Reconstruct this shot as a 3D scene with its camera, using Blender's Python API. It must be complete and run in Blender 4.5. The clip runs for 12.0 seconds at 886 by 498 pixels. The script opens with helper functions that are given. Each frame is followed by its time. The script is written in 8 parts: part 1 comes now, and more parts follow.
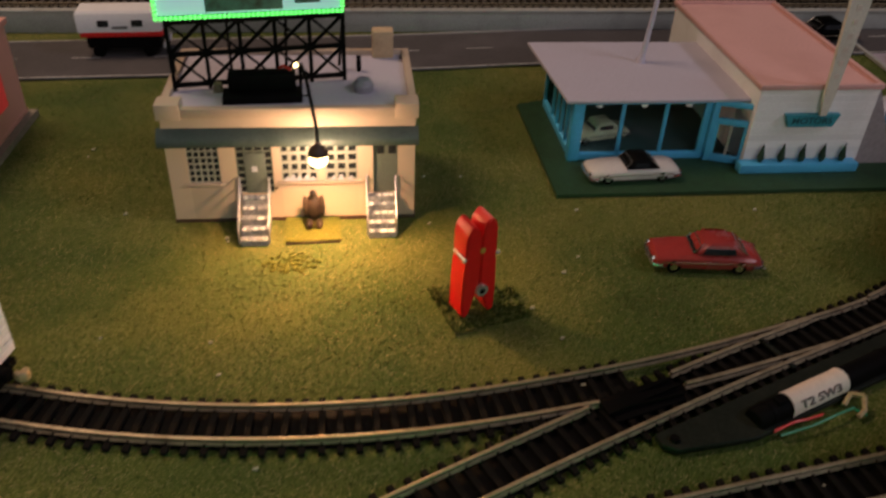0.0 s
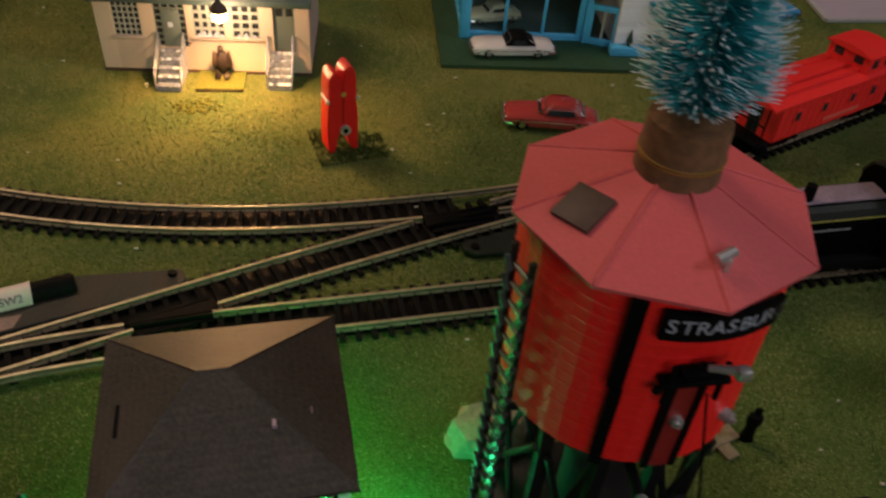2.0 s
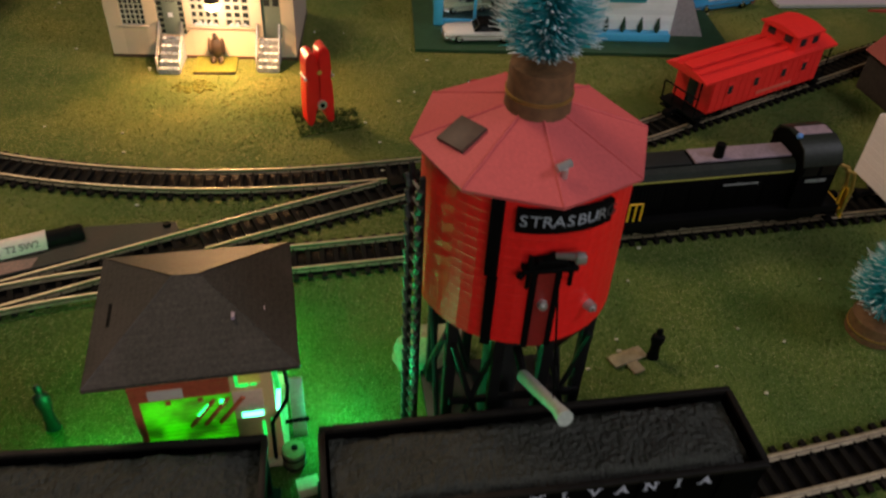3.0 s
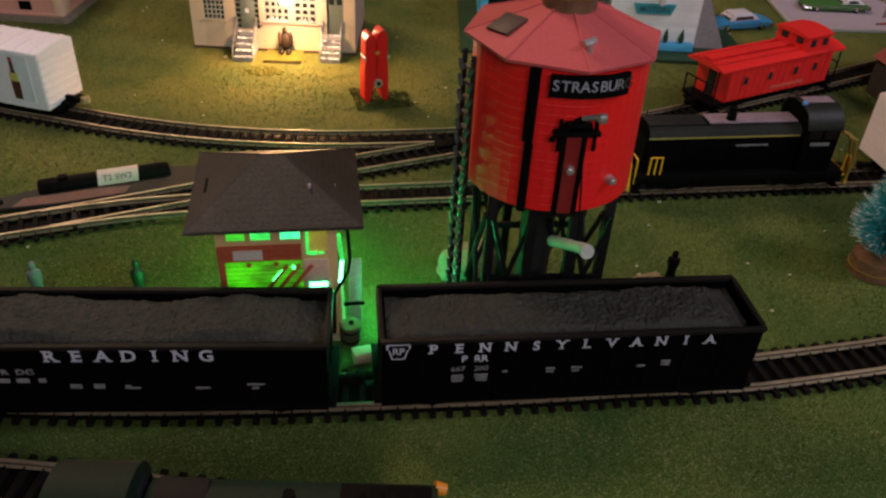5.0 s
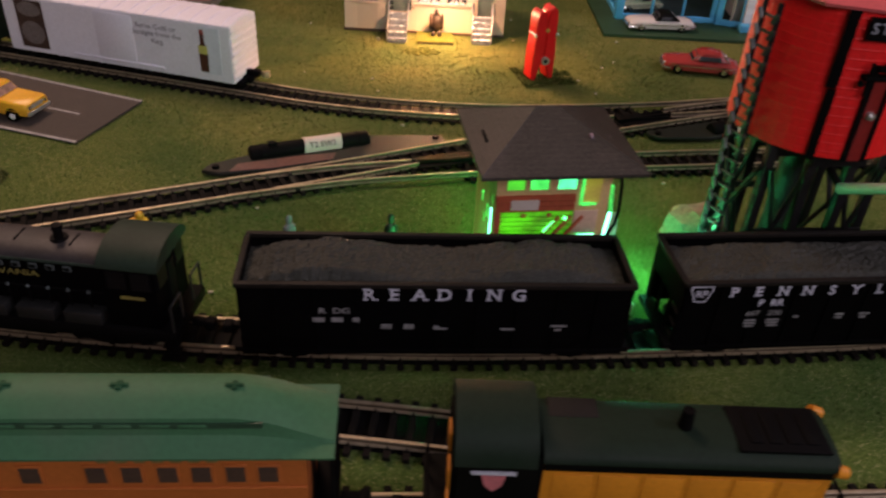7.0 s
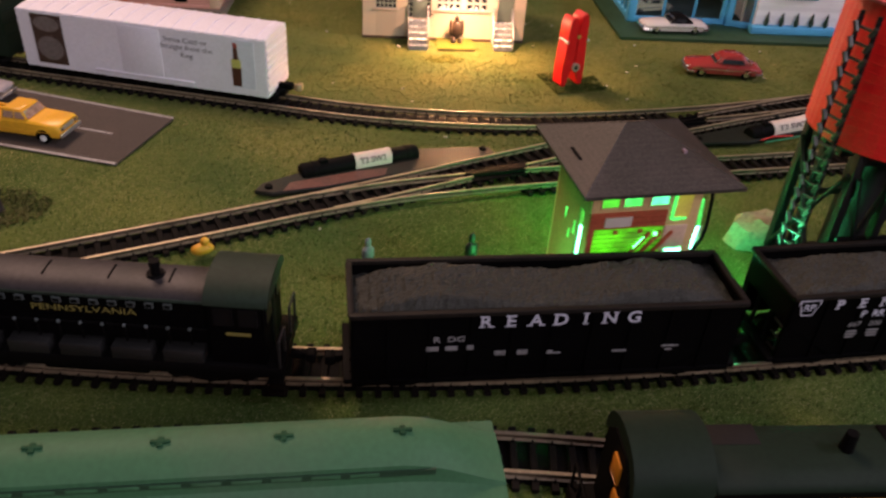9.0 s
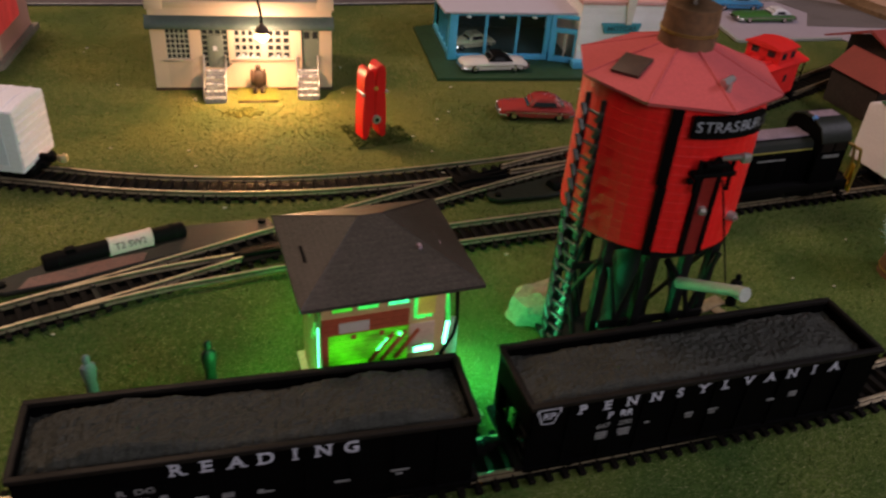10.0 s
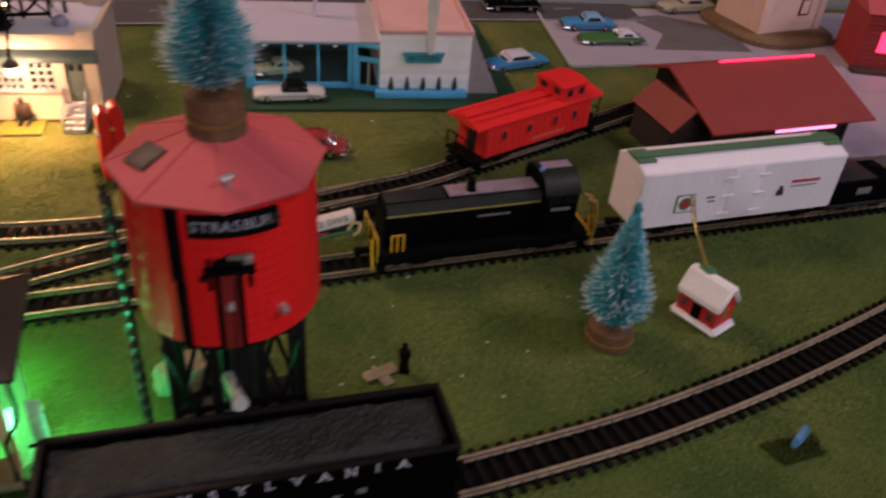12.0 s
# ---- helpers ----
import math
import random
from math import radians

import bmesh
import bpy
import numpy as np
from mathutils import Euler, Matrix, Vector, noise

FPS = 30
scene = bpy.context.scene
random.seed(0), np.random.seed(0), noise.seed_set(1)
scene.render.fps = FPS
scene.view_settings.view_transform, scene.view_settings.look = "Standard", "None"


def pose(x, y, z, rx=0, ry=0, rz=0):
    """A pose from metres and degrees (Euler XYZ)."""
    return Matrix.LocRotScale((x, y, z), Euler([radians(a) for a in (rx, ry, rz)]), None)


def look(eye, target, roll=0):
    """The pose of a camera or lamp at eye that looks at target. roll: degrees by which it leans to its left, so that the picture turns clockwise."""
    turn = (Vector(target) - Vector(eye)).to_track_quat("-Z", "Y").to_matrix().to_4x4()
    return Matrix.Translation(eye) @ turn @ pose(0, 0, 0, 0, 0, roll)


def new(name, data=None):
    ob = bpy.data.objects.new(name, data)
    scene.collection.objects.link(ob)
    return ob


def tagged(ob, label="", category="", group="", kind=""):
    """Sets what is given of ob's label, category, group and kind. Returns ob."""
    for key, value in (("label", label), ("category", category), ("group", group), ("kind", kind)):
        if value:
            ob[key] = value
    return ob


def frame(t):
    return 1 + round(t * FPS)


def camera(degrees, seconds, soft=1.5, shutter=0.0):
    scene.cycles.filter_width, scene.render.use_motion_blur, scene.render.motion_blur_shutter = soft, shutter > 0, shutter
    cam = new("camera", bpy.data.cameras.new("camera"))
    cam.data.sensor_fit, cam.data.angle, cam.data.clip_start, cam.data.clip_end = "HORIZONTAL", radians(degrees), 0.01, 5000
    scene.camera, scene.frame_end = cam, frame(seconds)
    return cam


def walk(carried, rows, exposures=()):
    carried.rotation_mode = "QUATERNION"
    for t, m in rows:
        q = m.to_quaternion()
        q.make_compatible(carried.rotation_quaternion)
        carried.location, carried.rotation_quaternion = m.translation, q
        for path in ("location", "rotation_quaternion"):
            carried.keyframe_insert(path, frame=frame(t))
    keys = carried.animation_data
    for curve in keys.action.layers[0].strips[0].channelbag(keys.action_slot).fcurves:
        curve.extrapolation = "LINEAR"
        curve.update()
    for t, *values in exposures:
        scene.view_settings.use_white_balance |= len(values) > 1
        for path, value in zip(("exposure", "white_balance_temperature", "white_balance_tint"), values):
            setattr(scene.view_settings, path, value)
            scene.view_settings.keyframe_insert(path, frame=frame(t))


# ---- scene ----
cam = camera(57.4, 12.0, soft=2.4, shutter=0.4)
PATH = [
    (0, (0.0120, 0.0002, 0.2433), (0.3920, 1.5905, -0.9085), 2.64),
    (0.5, (-0.0009, -0.0213, 0.2412), (0.3340, 1.5338, -0.9711), 2.54),
    (1, (0.0040, -0.0521, 0.2609), (0.3307, 1.4878, -0.9727), 3.31),
    (1.5, (0.0374, -0.0725, 0.2663), (0.3693, 1.4415, -0.9975), 4.74),
    (2, (0.0729, -0.0993, 0.2600), (0.4058, 1.3777, -1.0469), 4.99),
    (2.5, (0.0899, -0.1140, 0.2722), (0.4055, 1.3511, -1.0521), 5.09),
    (2.7, (0.0947, -0.1333, 0.2803), (0.3999, 1.3351, -1.0427), 4.30),
    (4.3, (0.0923, -0.2332, 0.2533), (0.3295, 1.3688, -0.9204), 3.06),
    (4.5, (0.0855, -0.2370, 0.2496), (0.3196, 1.3700, -0.9177), 3.40),
    (5, (0.0797, -0.2480, 0.2505), (0.2958, 1.3684, -0.9073), 3.42),
    (5.5, (0.0739, -0.2605, 0.2529), (0.2738, 1.3606, -0.9013), 2.88),
    (6, (0.0446, -0.2678, 0.2430), (0.2473, 1.3614, -0.8991), 3.13),
    (6.5, (0.0052, -0.2649, 0.2392), (0.2115, 1.3705, -0.8936), 3.19),
    (7, (-0.0357, -0.2565, 0.2255), (0.1748, 1.3803, -0.9044), 3.48),
    (7.5, (-0.0749, -0.2433, 0.2190), (0.1388, 1.3935, -0.9102), 3.65),
    (7.7, (-0.0898, -0.2395, 0.2163), (0.1264, 1.3980, -0.9115), 3.80),
    (9.3, (-0.0943, -0.2363, 0.2364), (0.3252, 1.3597, -0.8935), 4.47),
    (9.5, (-0.0725, -0.2311, 0.2427), (0.4233, 1.3514, -0.8753), 5.05),
    (10, (-0.0115, -0.2051, 0.2484), (0.5191, 1.3680, -0.8669), 4.80),
    (10.5, (0.0112, -0.2281, 0.2467), (0.5487, 1.3419, -0.8697), 5.48),
    (11, (0.0578, -0.2375, 0.2617), (0.5888, 1.3189, -0.8765), 6.45),
    (11.5, (0.0963, -0.2390, 0.2788), (0.5953, 1.3265, -0.8615), 5.85),
    (12, (0.1627, -0.2174, 0.2848), (0.6682, 1.3423, -0.8605), 5.15),
]
# the clip's camera opens up, and tints slightly, while dark trains fill its view
EXPOSURES = [(0.0, -0.53, 6500, 18), (0.5, -0.49, 6500, 19), (1.0, -0.36, 6500, 21), (1.5, -0.32, 6500, 18), (2.0, -0.33, 6500, 14), (2.5, -0.1, 6500, 9), (4.5, 0.0, 6500, 20), (5.5, 0.08, 6500, 23), (6.5, 0.13, 6500, 30), (7.0, 0.14, 6500, 32), (7.5, 0.43, 6500, 36), (9.5, 0.49, 6500, 33), (10.0, 0.04, 6500, 22), (10.5, -0.04, 6500, 21), (11.5, -0.03, 6500, 25), (12.0, 0.01, 6500, 33)]
walk(cam, [(t, look(eye, target, roll)) for t, eye, target, roll in PATH], exposures=EXPOSURES)

# ---------------------------------------------------------------- world and lights
world = bpy.data.worlds.new("room_dusk")
scene.world = world
world.use_nodes = True
world.node_tree.nodes["Background"].inputs[0].default_value = (0.9, 0.8, 0.85, 1)
world.node_tree.nodes["Background"].inputs[1].default_value = 0.01


def lamp(name, kind, energy, color, m, **more):
    data = bpy.data.lights.new(name, kind)
    data.energy, data.color = energy, color
    for key, value in more.items():
        if key == "size":
            data.size = value
        elif key == "size_y":
            data.shape, data.size_y = "RECTANGLE", value
        elif key == "radius":
            data.shadow_soft_size = value
        elif key == "spot":
            data.spot_size, data.spot_blend = radians(value), 0.6
    ob = new(name, data)
    ob.matrix_world = m
    return ob


# three unseen area lamps, added to balance the general room light
lamp("rear_fill_light", "AREA", 9.0, (1.0, 0.72, 0.48), look((-0.42, 0.78, 1.05), (0.0, 0.25, 0)), size=0.5, size_y=0.3)
lamp("side_fill_light", "AREA", 14.0, (0.90, 0.88, 0.98), look((1.75, -0.45, 1.6), (0.25, 0.15, 0)), size=0.7, size_y=0.4)
lamp("front_fill_light", "AREA", 9.0, (0.96, 0.97, 0.97), look((0.2, -1.35, 0.95), (0.15, 0.2, 0)), size=1.0, size_y=0.6)
lamp("station_lamp_light", "POINT", 0.19, (1.0, 0.62, 0.35), pose(0.0315, 0.353, 0.0460), radius=0.004)
lamp("station_lamp_beam", "SPOT", 0.78, (1.0, 0.50, 0.18), look((0.0315, 0.352, 0.0450), (0.030, 0.322, 0)), radius=0.004, spot=166)
# rear, left and right points are added outside the walls for spilled green glow
lamp("shack_rear_spill", "POINT", 0.110, (0.02, 1.0, 0.20), pose(0.056, 0.094, 0.018), radius=0.004)
lamp("shack_light", "POINT", 0.05, (0.02, 1.0, 0.18), pose(0.050, 0.060, 0.042), radius=0.002)
lamp("shack_left_spill", "POINT", 0.075, (0.02, 1.0, 0.20), pose(0.002, 0.034, 0.014), radius=0.004)
lamp("shack_right_spill", "POINT", 0.085, (0.02, 1.0, 0.36), pose(0.0960, 0.046, 0.020), radius=0.004)

# ---------------------------------------------------------------- materials


def links(mat):
    mat.use_nodes = True
    return mat.node_tree.nodes, mat.node_tree.links, mat.node_tree.nodes["Principled BSDF"]


def paint(name, color, rough=0.5, metal=0.0, grain=900.0, vary=0.12, bump=0.15, stain=60.0, dirt=None, dirt_amount=0.35, spec=0.5, spread=0.08):
    """A moulded or painted surface: fine grain, larger stains, slight relief."""
    mat = bpy.data.materials.new(name)
    n, l, bsdf = links(mat)
    co = n.new("ShaderNodeTexCoord")
    fine, big = n.new("ShaderNodeTexNoise"), n.new("ShaderNodeTexNoise")
    fine.inputs["Scale"].default_value, fine.inputs["Detail"].default_value = grain, 4
    big.inputs["Scale"].default_value, big.inputs["Detail"].default_value = stain, 5
    l.new(co.outputs["Object"], fine.inputs["Vector"])
    l.new(co.outputs["Object"], big.inputs["Vector"])
    info = n.new("ShaderNodeObjectInfo")
    base = n.new("ShaderNodeHueSaturation")
    base.inputs["Color"].default_value = (*color, 1)
    rng = n.new("ShaderNodeMapRange")
    rng.inputs["From Min"].default_value, rng.inputs["From Max"].default_value = 0.3, 0.7
    rng.inputs["To Min"].default_value, rng.inputs["To Max"].default_value = 1 - vary, 1 + vary
    l.new(fine.outputs["Fac"], rng.inputs["Value"])
    per = n.new("ShaderNodeMapRange")
    per.inputs["To Min"].default_value, per.inputs["To Max"].default_value = 1 - spread, 1 + spread
    l.new(info.outputs["Random"], per.inputs["Value"])
    mul = n.new("ShaderNodeMath")
    mul.operation = "MULTIPLY"
    l.new(rng.outputs[0], mul.inputs[0])
    l.new(per.outputs[0], mul.inputs[1])
    l.new(mul.outputs[0], base.inputs["Value"])
    mix = n.new("ShaderNodeMix")
    mix.data_type = "RGBA"
    d = dirt or tuple(c * 0.5 for c in color)
    mix.inputs["B"].default_value = (*d, 1)
    ramp = n.new("ShaderNodeMapRange")
    ramp.inputs["From Min"].default_value, ramp.inputs["From Max"].default_value = 0.5, 0.75
    ramp.inputs["To Max"].default_value = dirt_amount
    l.new(big.outputs["Fac"], ramp.inputs["Value"])
    l.new(ramp.outputs[0], mix.inputs["Factor"])
    l.new(base.outputs[0], mix.inputs["A"])
    l.new(mix.outputs["Result"], bsdf.inputs["Base Color"])
    ro = n.new("ShaderNodeMapRange")
    ro.inputs["To Min"].default_value, ro.inputs["To Max"].default_value = max(0.02, rough - 0.1), min(1, rough + 0.12)
    l.new(big.outputs["Fac"], ro.inputs["Value"])
    l.new(ro.outputs[0], bsdf.inputs["Roughness"])
    bsdf.inputs["Metallic"].default_value = metal
    bsdf.inputs["Specular IOR Level"].default_value = spec
    if bump:
        b = n.new("ShaderNodeBump")
        b.inputs["Strength"].default_value, b.inputs["Distance"].default_value = bump, 0.0004
        l.new(fine.outputs["Fac"], b.inputs["Height"])
        l.new(b.outputs[0], bsdf.inputs["Normal"])
    return mat


def glow(name, color, strength):
    mat = bpy.data.materials.new(name)
    bsdf = links(mat)[2]
    bsdf.inputs["Base Color"].default_value = (*color, 1)
    bsdf.inputs["Emission Color"].default_value = (*color, 1)
    bsdf.inputs["Emission Strength"].default_value = strength
    return mat


def glass(name, color=(0.9, 0.95, 1.0), rough=0.08):
    mat = bpy.data.materials.new(name)
    bsdf = links(mat)[2]
    bsdf.inputs["Base Color"].default_value = (*color, 1)
    bsdf.inputs["Roughness"].default_value = rough
    bsdf.inputs["Transmission Weight"].default_value = 1.0
    bsdf.inputs["IOR"].default_value = 1.25
    return mat


def warm_light_tint(n, l, source, tan):
    """Paints warm station-side light into the grass: straw coloured towards the station, fresh green at the table's
    front edge.
    """
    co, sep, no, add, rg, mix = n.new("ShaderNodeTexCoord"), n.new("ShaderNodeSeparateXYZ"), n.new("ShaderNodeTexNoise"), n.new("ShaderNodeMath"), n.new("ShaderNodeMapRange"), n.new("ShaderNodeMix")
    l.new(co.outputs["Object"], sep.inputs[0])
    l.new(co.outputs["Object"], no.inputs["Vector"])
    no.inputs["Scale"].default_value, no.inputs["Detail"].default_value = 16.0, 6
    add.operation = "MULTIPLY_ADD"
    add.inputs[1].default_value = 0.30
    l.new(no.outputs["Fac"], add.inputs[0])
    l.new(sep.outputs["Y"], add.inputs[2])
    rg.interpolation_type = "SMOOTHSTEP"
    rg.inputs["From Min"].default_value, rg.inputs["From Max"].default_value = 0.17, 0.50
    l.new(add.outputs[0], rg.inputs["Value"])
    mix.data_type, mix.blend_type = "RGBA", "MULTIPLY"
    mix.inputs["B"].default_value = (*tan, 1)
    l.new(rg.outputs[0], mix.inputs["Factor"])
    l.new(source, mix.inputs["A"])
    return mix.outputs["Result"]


def turf(name, dark, mid, light, fleck=(0.42, 0.36, 0.16), size=1.0, flecks=0.64, tan=None):
    """Flocked grass mat: fibres, clumps, straw flecks, worn patches and, given tan, painted warm light."""
    mat = bpy.data.materials.new(name)
    n, l, bsdf = links(mat)
    co = n.new("ShaderNodeTexCoord")
    fine, clump, patch, straw = (n.new("ShaderNodeTexNoise") for _ in range(4))
    for node, sc, d in ((fine, 3400.0 * size, 2), (clump, 1300.0 * size, 3), (patch, 13.0, 9), (straw, 1500.0 * size, 1)):
        node.inputs["Scale"].default_value, node.inputs["Detail"].default_value = sc, d
        l.new(co.outputs["Object"], node.inputs["Vector"])
    add = n.new("ShaderNodeMath")
    add.operation = "MULTIPLY_ADD"
    add.inputs[1].default_value = 0.5
    l.new(clump.outputs["Fac"], add.inputs[0])
    half = n.new("ShaderNodeMath")
    half.operation = "MULTIPLY"
    half.inputs[1].default_value = 0.5
    l.new(fine.outputs["Fac"], half.inputs[0])
    l.new(half.outputs[0], add.inputs[2])
    ramp = n.new("ShaderNodeValToRGB")
    e = ramp.color_ramp.elements
    e[0].position, e[0].color = 0.34, (*dark, 1)
    e[1].position, e[1].color = 0.66, (*light, 1)
    m = e.new(0.5)
    m.color = (*mid, 1)
    l.new(add.outputs[0], ramp.inputs[0])
    pick = n.new("ShaderNodeMapRange")
    pick.inputs["From Min"].default_value, pick.inputs["From Max"].default_value = flecks, flecks + 0.06
    pick.inputs["To Max"].default_value = 0.75
    l.new(straw.outputs["Fac"], pick.inputs["Value"])
    mix = n.new("ShaderNodeMix")
    mix.data_type = "RGBA"
    mix.inputs["B"].default_value = (*fleck, 1)
    l.new(pick.outputs[0], mix.inputs["Factor"])
    l.new(ramp.outputs[0], mix.inputs["A"])
    hue = n.new("ShaderNodeHueSaturation")
    pr = n.new("ShaderNodeMapRange")
    pr.inputs["From Min"].default_value, pr.inputs["From Max"].default_value = 0.3, 0.7
    pr.inputs["To Min"].default_value, pr.inputs["To Max"].default_value = 0.72, 1.26
    hr = n.new("ShaderNodeMapRange")
    hr.inputs["From Min"].default_value, hr.inputs["From Max"].default_value = 0.35, 0.65
    hr.inputs["To Min"].default_value, hr.inputs["To Max"].default_value = 0.525, 0.478
    l.new(patch.outputs["Fac"], pr.inputs["Value"])
    l.new(patch.outputs["Fac"], hr.inputs["Value"])
    l.new(pr.outputs[0], hue.inputs["Value"])
    l.new(hr.outputs[0], hue.inputs["Hue"])
    l.new(mix.outputs["Result"], hue.inputs["Color"])
    l.new(warm_light_tint(n, l, hue.outputs[0], tan) if tan else hue.outputs[0], bsdf.inputs["Base Color"])
    bsdf.inputs["Roughness"].default_value = 0.95
    bsdf.inputs["Specular IOR Level"].default_value = 0.12
    b = n.new("ShaderNodeBump")
    b.inputs["Strength"].default_value, b.inputs["Distance"].default_value = 0.55, 0.0006
    l.new(add.outputs[0], b.inputs["Height"])
    l.new(b.outputs[0], bsdf.inputs["Normal"])
    return mat


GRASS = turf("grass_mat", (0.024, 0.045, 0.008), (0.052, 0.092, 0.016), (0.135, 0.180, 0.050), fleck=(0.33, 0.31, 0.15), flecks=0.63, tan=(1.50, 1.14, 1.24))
GRASS_BRIGHT = turf("bright_turf", (0.04, 0.05, 0.006), (0.10, 0.11, 0.015), (0.20, 0.20, 0.04))
BUSH = turf("bush_turf", (0.010, 0.020, 0.004), (0.034, 0.052, 0.010), (0.085, 0.105, 0.024), flecks=0.74)
SCRUB = turf("olive_scrub", (0.026, 0.030, 0.008), (0.075, 0.080, 0.020), (0.17, 0.16, 0.05), flecks=0.6)
RAIL = paint("nickel_rail", (0.39, 0.315, 0.21), 0.46, 0.6, 500, 0.18, 0.1, 90, (0.17, 0.12, 0.07), 0.7)
# darker than the rail: shade under the head, put into the colour
RAIL_WEB = paint("shaded_rail_web", (0.11, 0.082, 0.052), 0.7, 0.4, 500, 0.25, 0.2, 90, (0.05, 0.035, 0.022), 0.8)
TIE = paint("black_tie", (0.0075, 0.0066, 0.0052), 0.8, 0, 700, 0.3, 0.4, 50, (0.014, 0.010, 0.007), 0.6, 0.09)
BLACK = paint("black_plastic", (0.0024, 0.0022, 0.0022), 0.65, 0, 900, 0.2, 0.15, 60, (0.006, 0.005, 0.004), 0.5, 0.07)
BLACK_CAR = paint("black_car_paint", (0.0016, 0.0015, 0.0016), 0.6, 0, 700, 0.2, 0.1, 45, (0.003, 0.0027, 0.0024), 0.45, 0.03)
RIM_BROWN = paint("worn_black_rim", (0.012, 0.010, 0.008), 0.55, 0, 700, 0.25, 0.15, 70, (0.005, 0.0045, 0.004), 0.6, 0.12)
COAL = paint("coal", (0.029, 0.030, 0.023), 0.6, 0, 1900, 0.95, 1.0, 60, (0.020, 0.022, 0.018), 0.5, 0.3)
WHEEL = paint("blackened_metal_wheel", (0.03, 0.028, 0.027), 0.4, 0.5, 600, 0.2, 0.1, 50)
LETTER = paint("white_lettering", (0.46, 0.47, 0.54), 0.5, 0, 900, 0.1, 0.0, 160, (0.16, 0.16, 0.18), 0.6)
FADED = paint("faded_lettering", (0.19, 0.19, 0.19), 0.5, 0, 900, 0.1, 0.0, 300, (0.03, 0.03, 0.03), 0.8)
CREAM = paint("cream_stucco", (0.50, 0.385, 0.29), 0.75, 0, 1500, 0.06, 0.35, 40, (0.39, 0.29, 0.21), 0.25)
ROOF_LILAC = paint("grey_lilac_roof", (0.480, 0.445, 0.519), 0.7, 0, 900, 0.08, 0.2, 25, (0.46, 0.40, 0.47), 0.5)
TEAL_GREY = paint("teal_grey_trim", (0.040, 0.062, 0.056), 0.5, 0, 900, 0.2, 0.3, 60, (0.09, 0.11, 0.10), 0.5)
DOOR_GREY = paint("grey_green_door", (0.12, 0.14, 0.12), 0.5, 0, 900, 0.12, 0.15, 60)
BLACK_PANE = paint("black_cab_pane", (0.004, 0.004, 0.005), 0.3, 0, 300, 0.2, 0.0, 40, spec=0.25)
DARK_GLASS = paint("dark_window", (0.02, 0.022, 0.026), 0.12, 0, 300, 0.2, 0.0, 40)
MUNTIN = paint("grey_muntin", (0.30, 0.31, 0.27), 0.55, 0, 900, 0.12, 0.1, 60, (0.18, 0.19, 0.17), 0.5)
STONE = paint("painted_stone_step", (0.24, 0.25, 0.28), 0.8, 0, 600, 0.35, 0.6, 130, (0.14, 0.15, 0.16), 0.8)
RED_TANK = paint("red_tank_plastic", (0.84, 0.016, 0.013), 0.42, 0, 700, 0.08, 0.12, 35, (0.68, 0.012, 0.010), 0.35, 0.4)
RED_ROOF = paint("dusty_red_roof", (0.55, 0.095, 0.095), 0.65, 0, 900, 0.08, 0.2, 30, (0.42, 0.065, 0.065), 0.5, 0.3)
RED_PIN = paint("glossy_red_plastic", (0.62, 0.010, 0.010), 0.34, 0, 500, 0.06, 0.08, 40)
RED_CAB = paint("red_caboose_plastic", (0.72, 0.024, 0.020), 0.45, 0, 600, 0.08, 0.1, 40, (0.50, 0.016, 0.014), 0.4, 0.4, 0.03)
RED_CAR = paint("maroon_car_paint", (0.34, 0.040, 0.035), 0.25, 0.0, 400, 0.06, 0.03, 60)
CHROME = paint("worn_chrome", (0.75, 0.72, 0.68), 0.22, 1.0, 500, 0.1, 0.1, 80)
SILVER = paint("silver_metal", (0.62, 0.60, 0.58), 0.35, 0.8, 500, 0.15, 0.15, 80)
SLATE = paint("brown_shingle_roof", (0.046, 0.040, 0.032), 0.5, 0, 900, 0.35, 0.5, 55, (0.084, 0.066, 0.057), 0.6, 0.32)


def shingle(mat, rows):
    """Lays shingle courses over a paint: a saw-toothed relief that steps up the roof's height."""
    n, l, bsdf = links(mat)
    co, wave, bump, mul = n.new("ShaderNodeTexCoord"), n.new("ShaderNodeTexWave"), n.new("ShaderNodeBump"), n.new("ShaderNodeHueSaturation")
    wave.wave_type, wave.bands_direction, wave.wave_profile = "BANDS", "Z", "SAW"
    wave.inputs["Scale"].default_value, wave.inputs["Distortion"].default_value = rows, 0.6
    wave.inputs["Detail Scale"].default_value = 2.0
    l.new(co.outputs["Object"], wave.inputs["Vector"])
    bump.inputs["Strength"].default_value, bump.inputs["Distance"].default_value = 0.4, 0.0004
    l.new(wave.outputs["Fac"], bump.inputs["Height"])
    old = bsdf.inputs["Normal"].links[0].from_socket
    l.new(old, bump.inputs["Normal"])
    l.new(bump.outputs[0], bsdf.inputs["Normal"])
    rg = n.new("ShaderNodeMapRange")
    rg.inputs["To Min"].default_value, rg.inputs["To Max"].default_value = 0.86, 1.06
    l.new(wave.outputs["Fac"], rg.inputs["Value"])
    was = bsdf.inputs["Base Color"].links[0].from_socket
    l.new(was, mul.inputs["Color"])
    l.new(rg.outputs[0], mul.inputs["Value"])
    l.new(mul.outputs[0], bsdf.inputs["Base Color"])


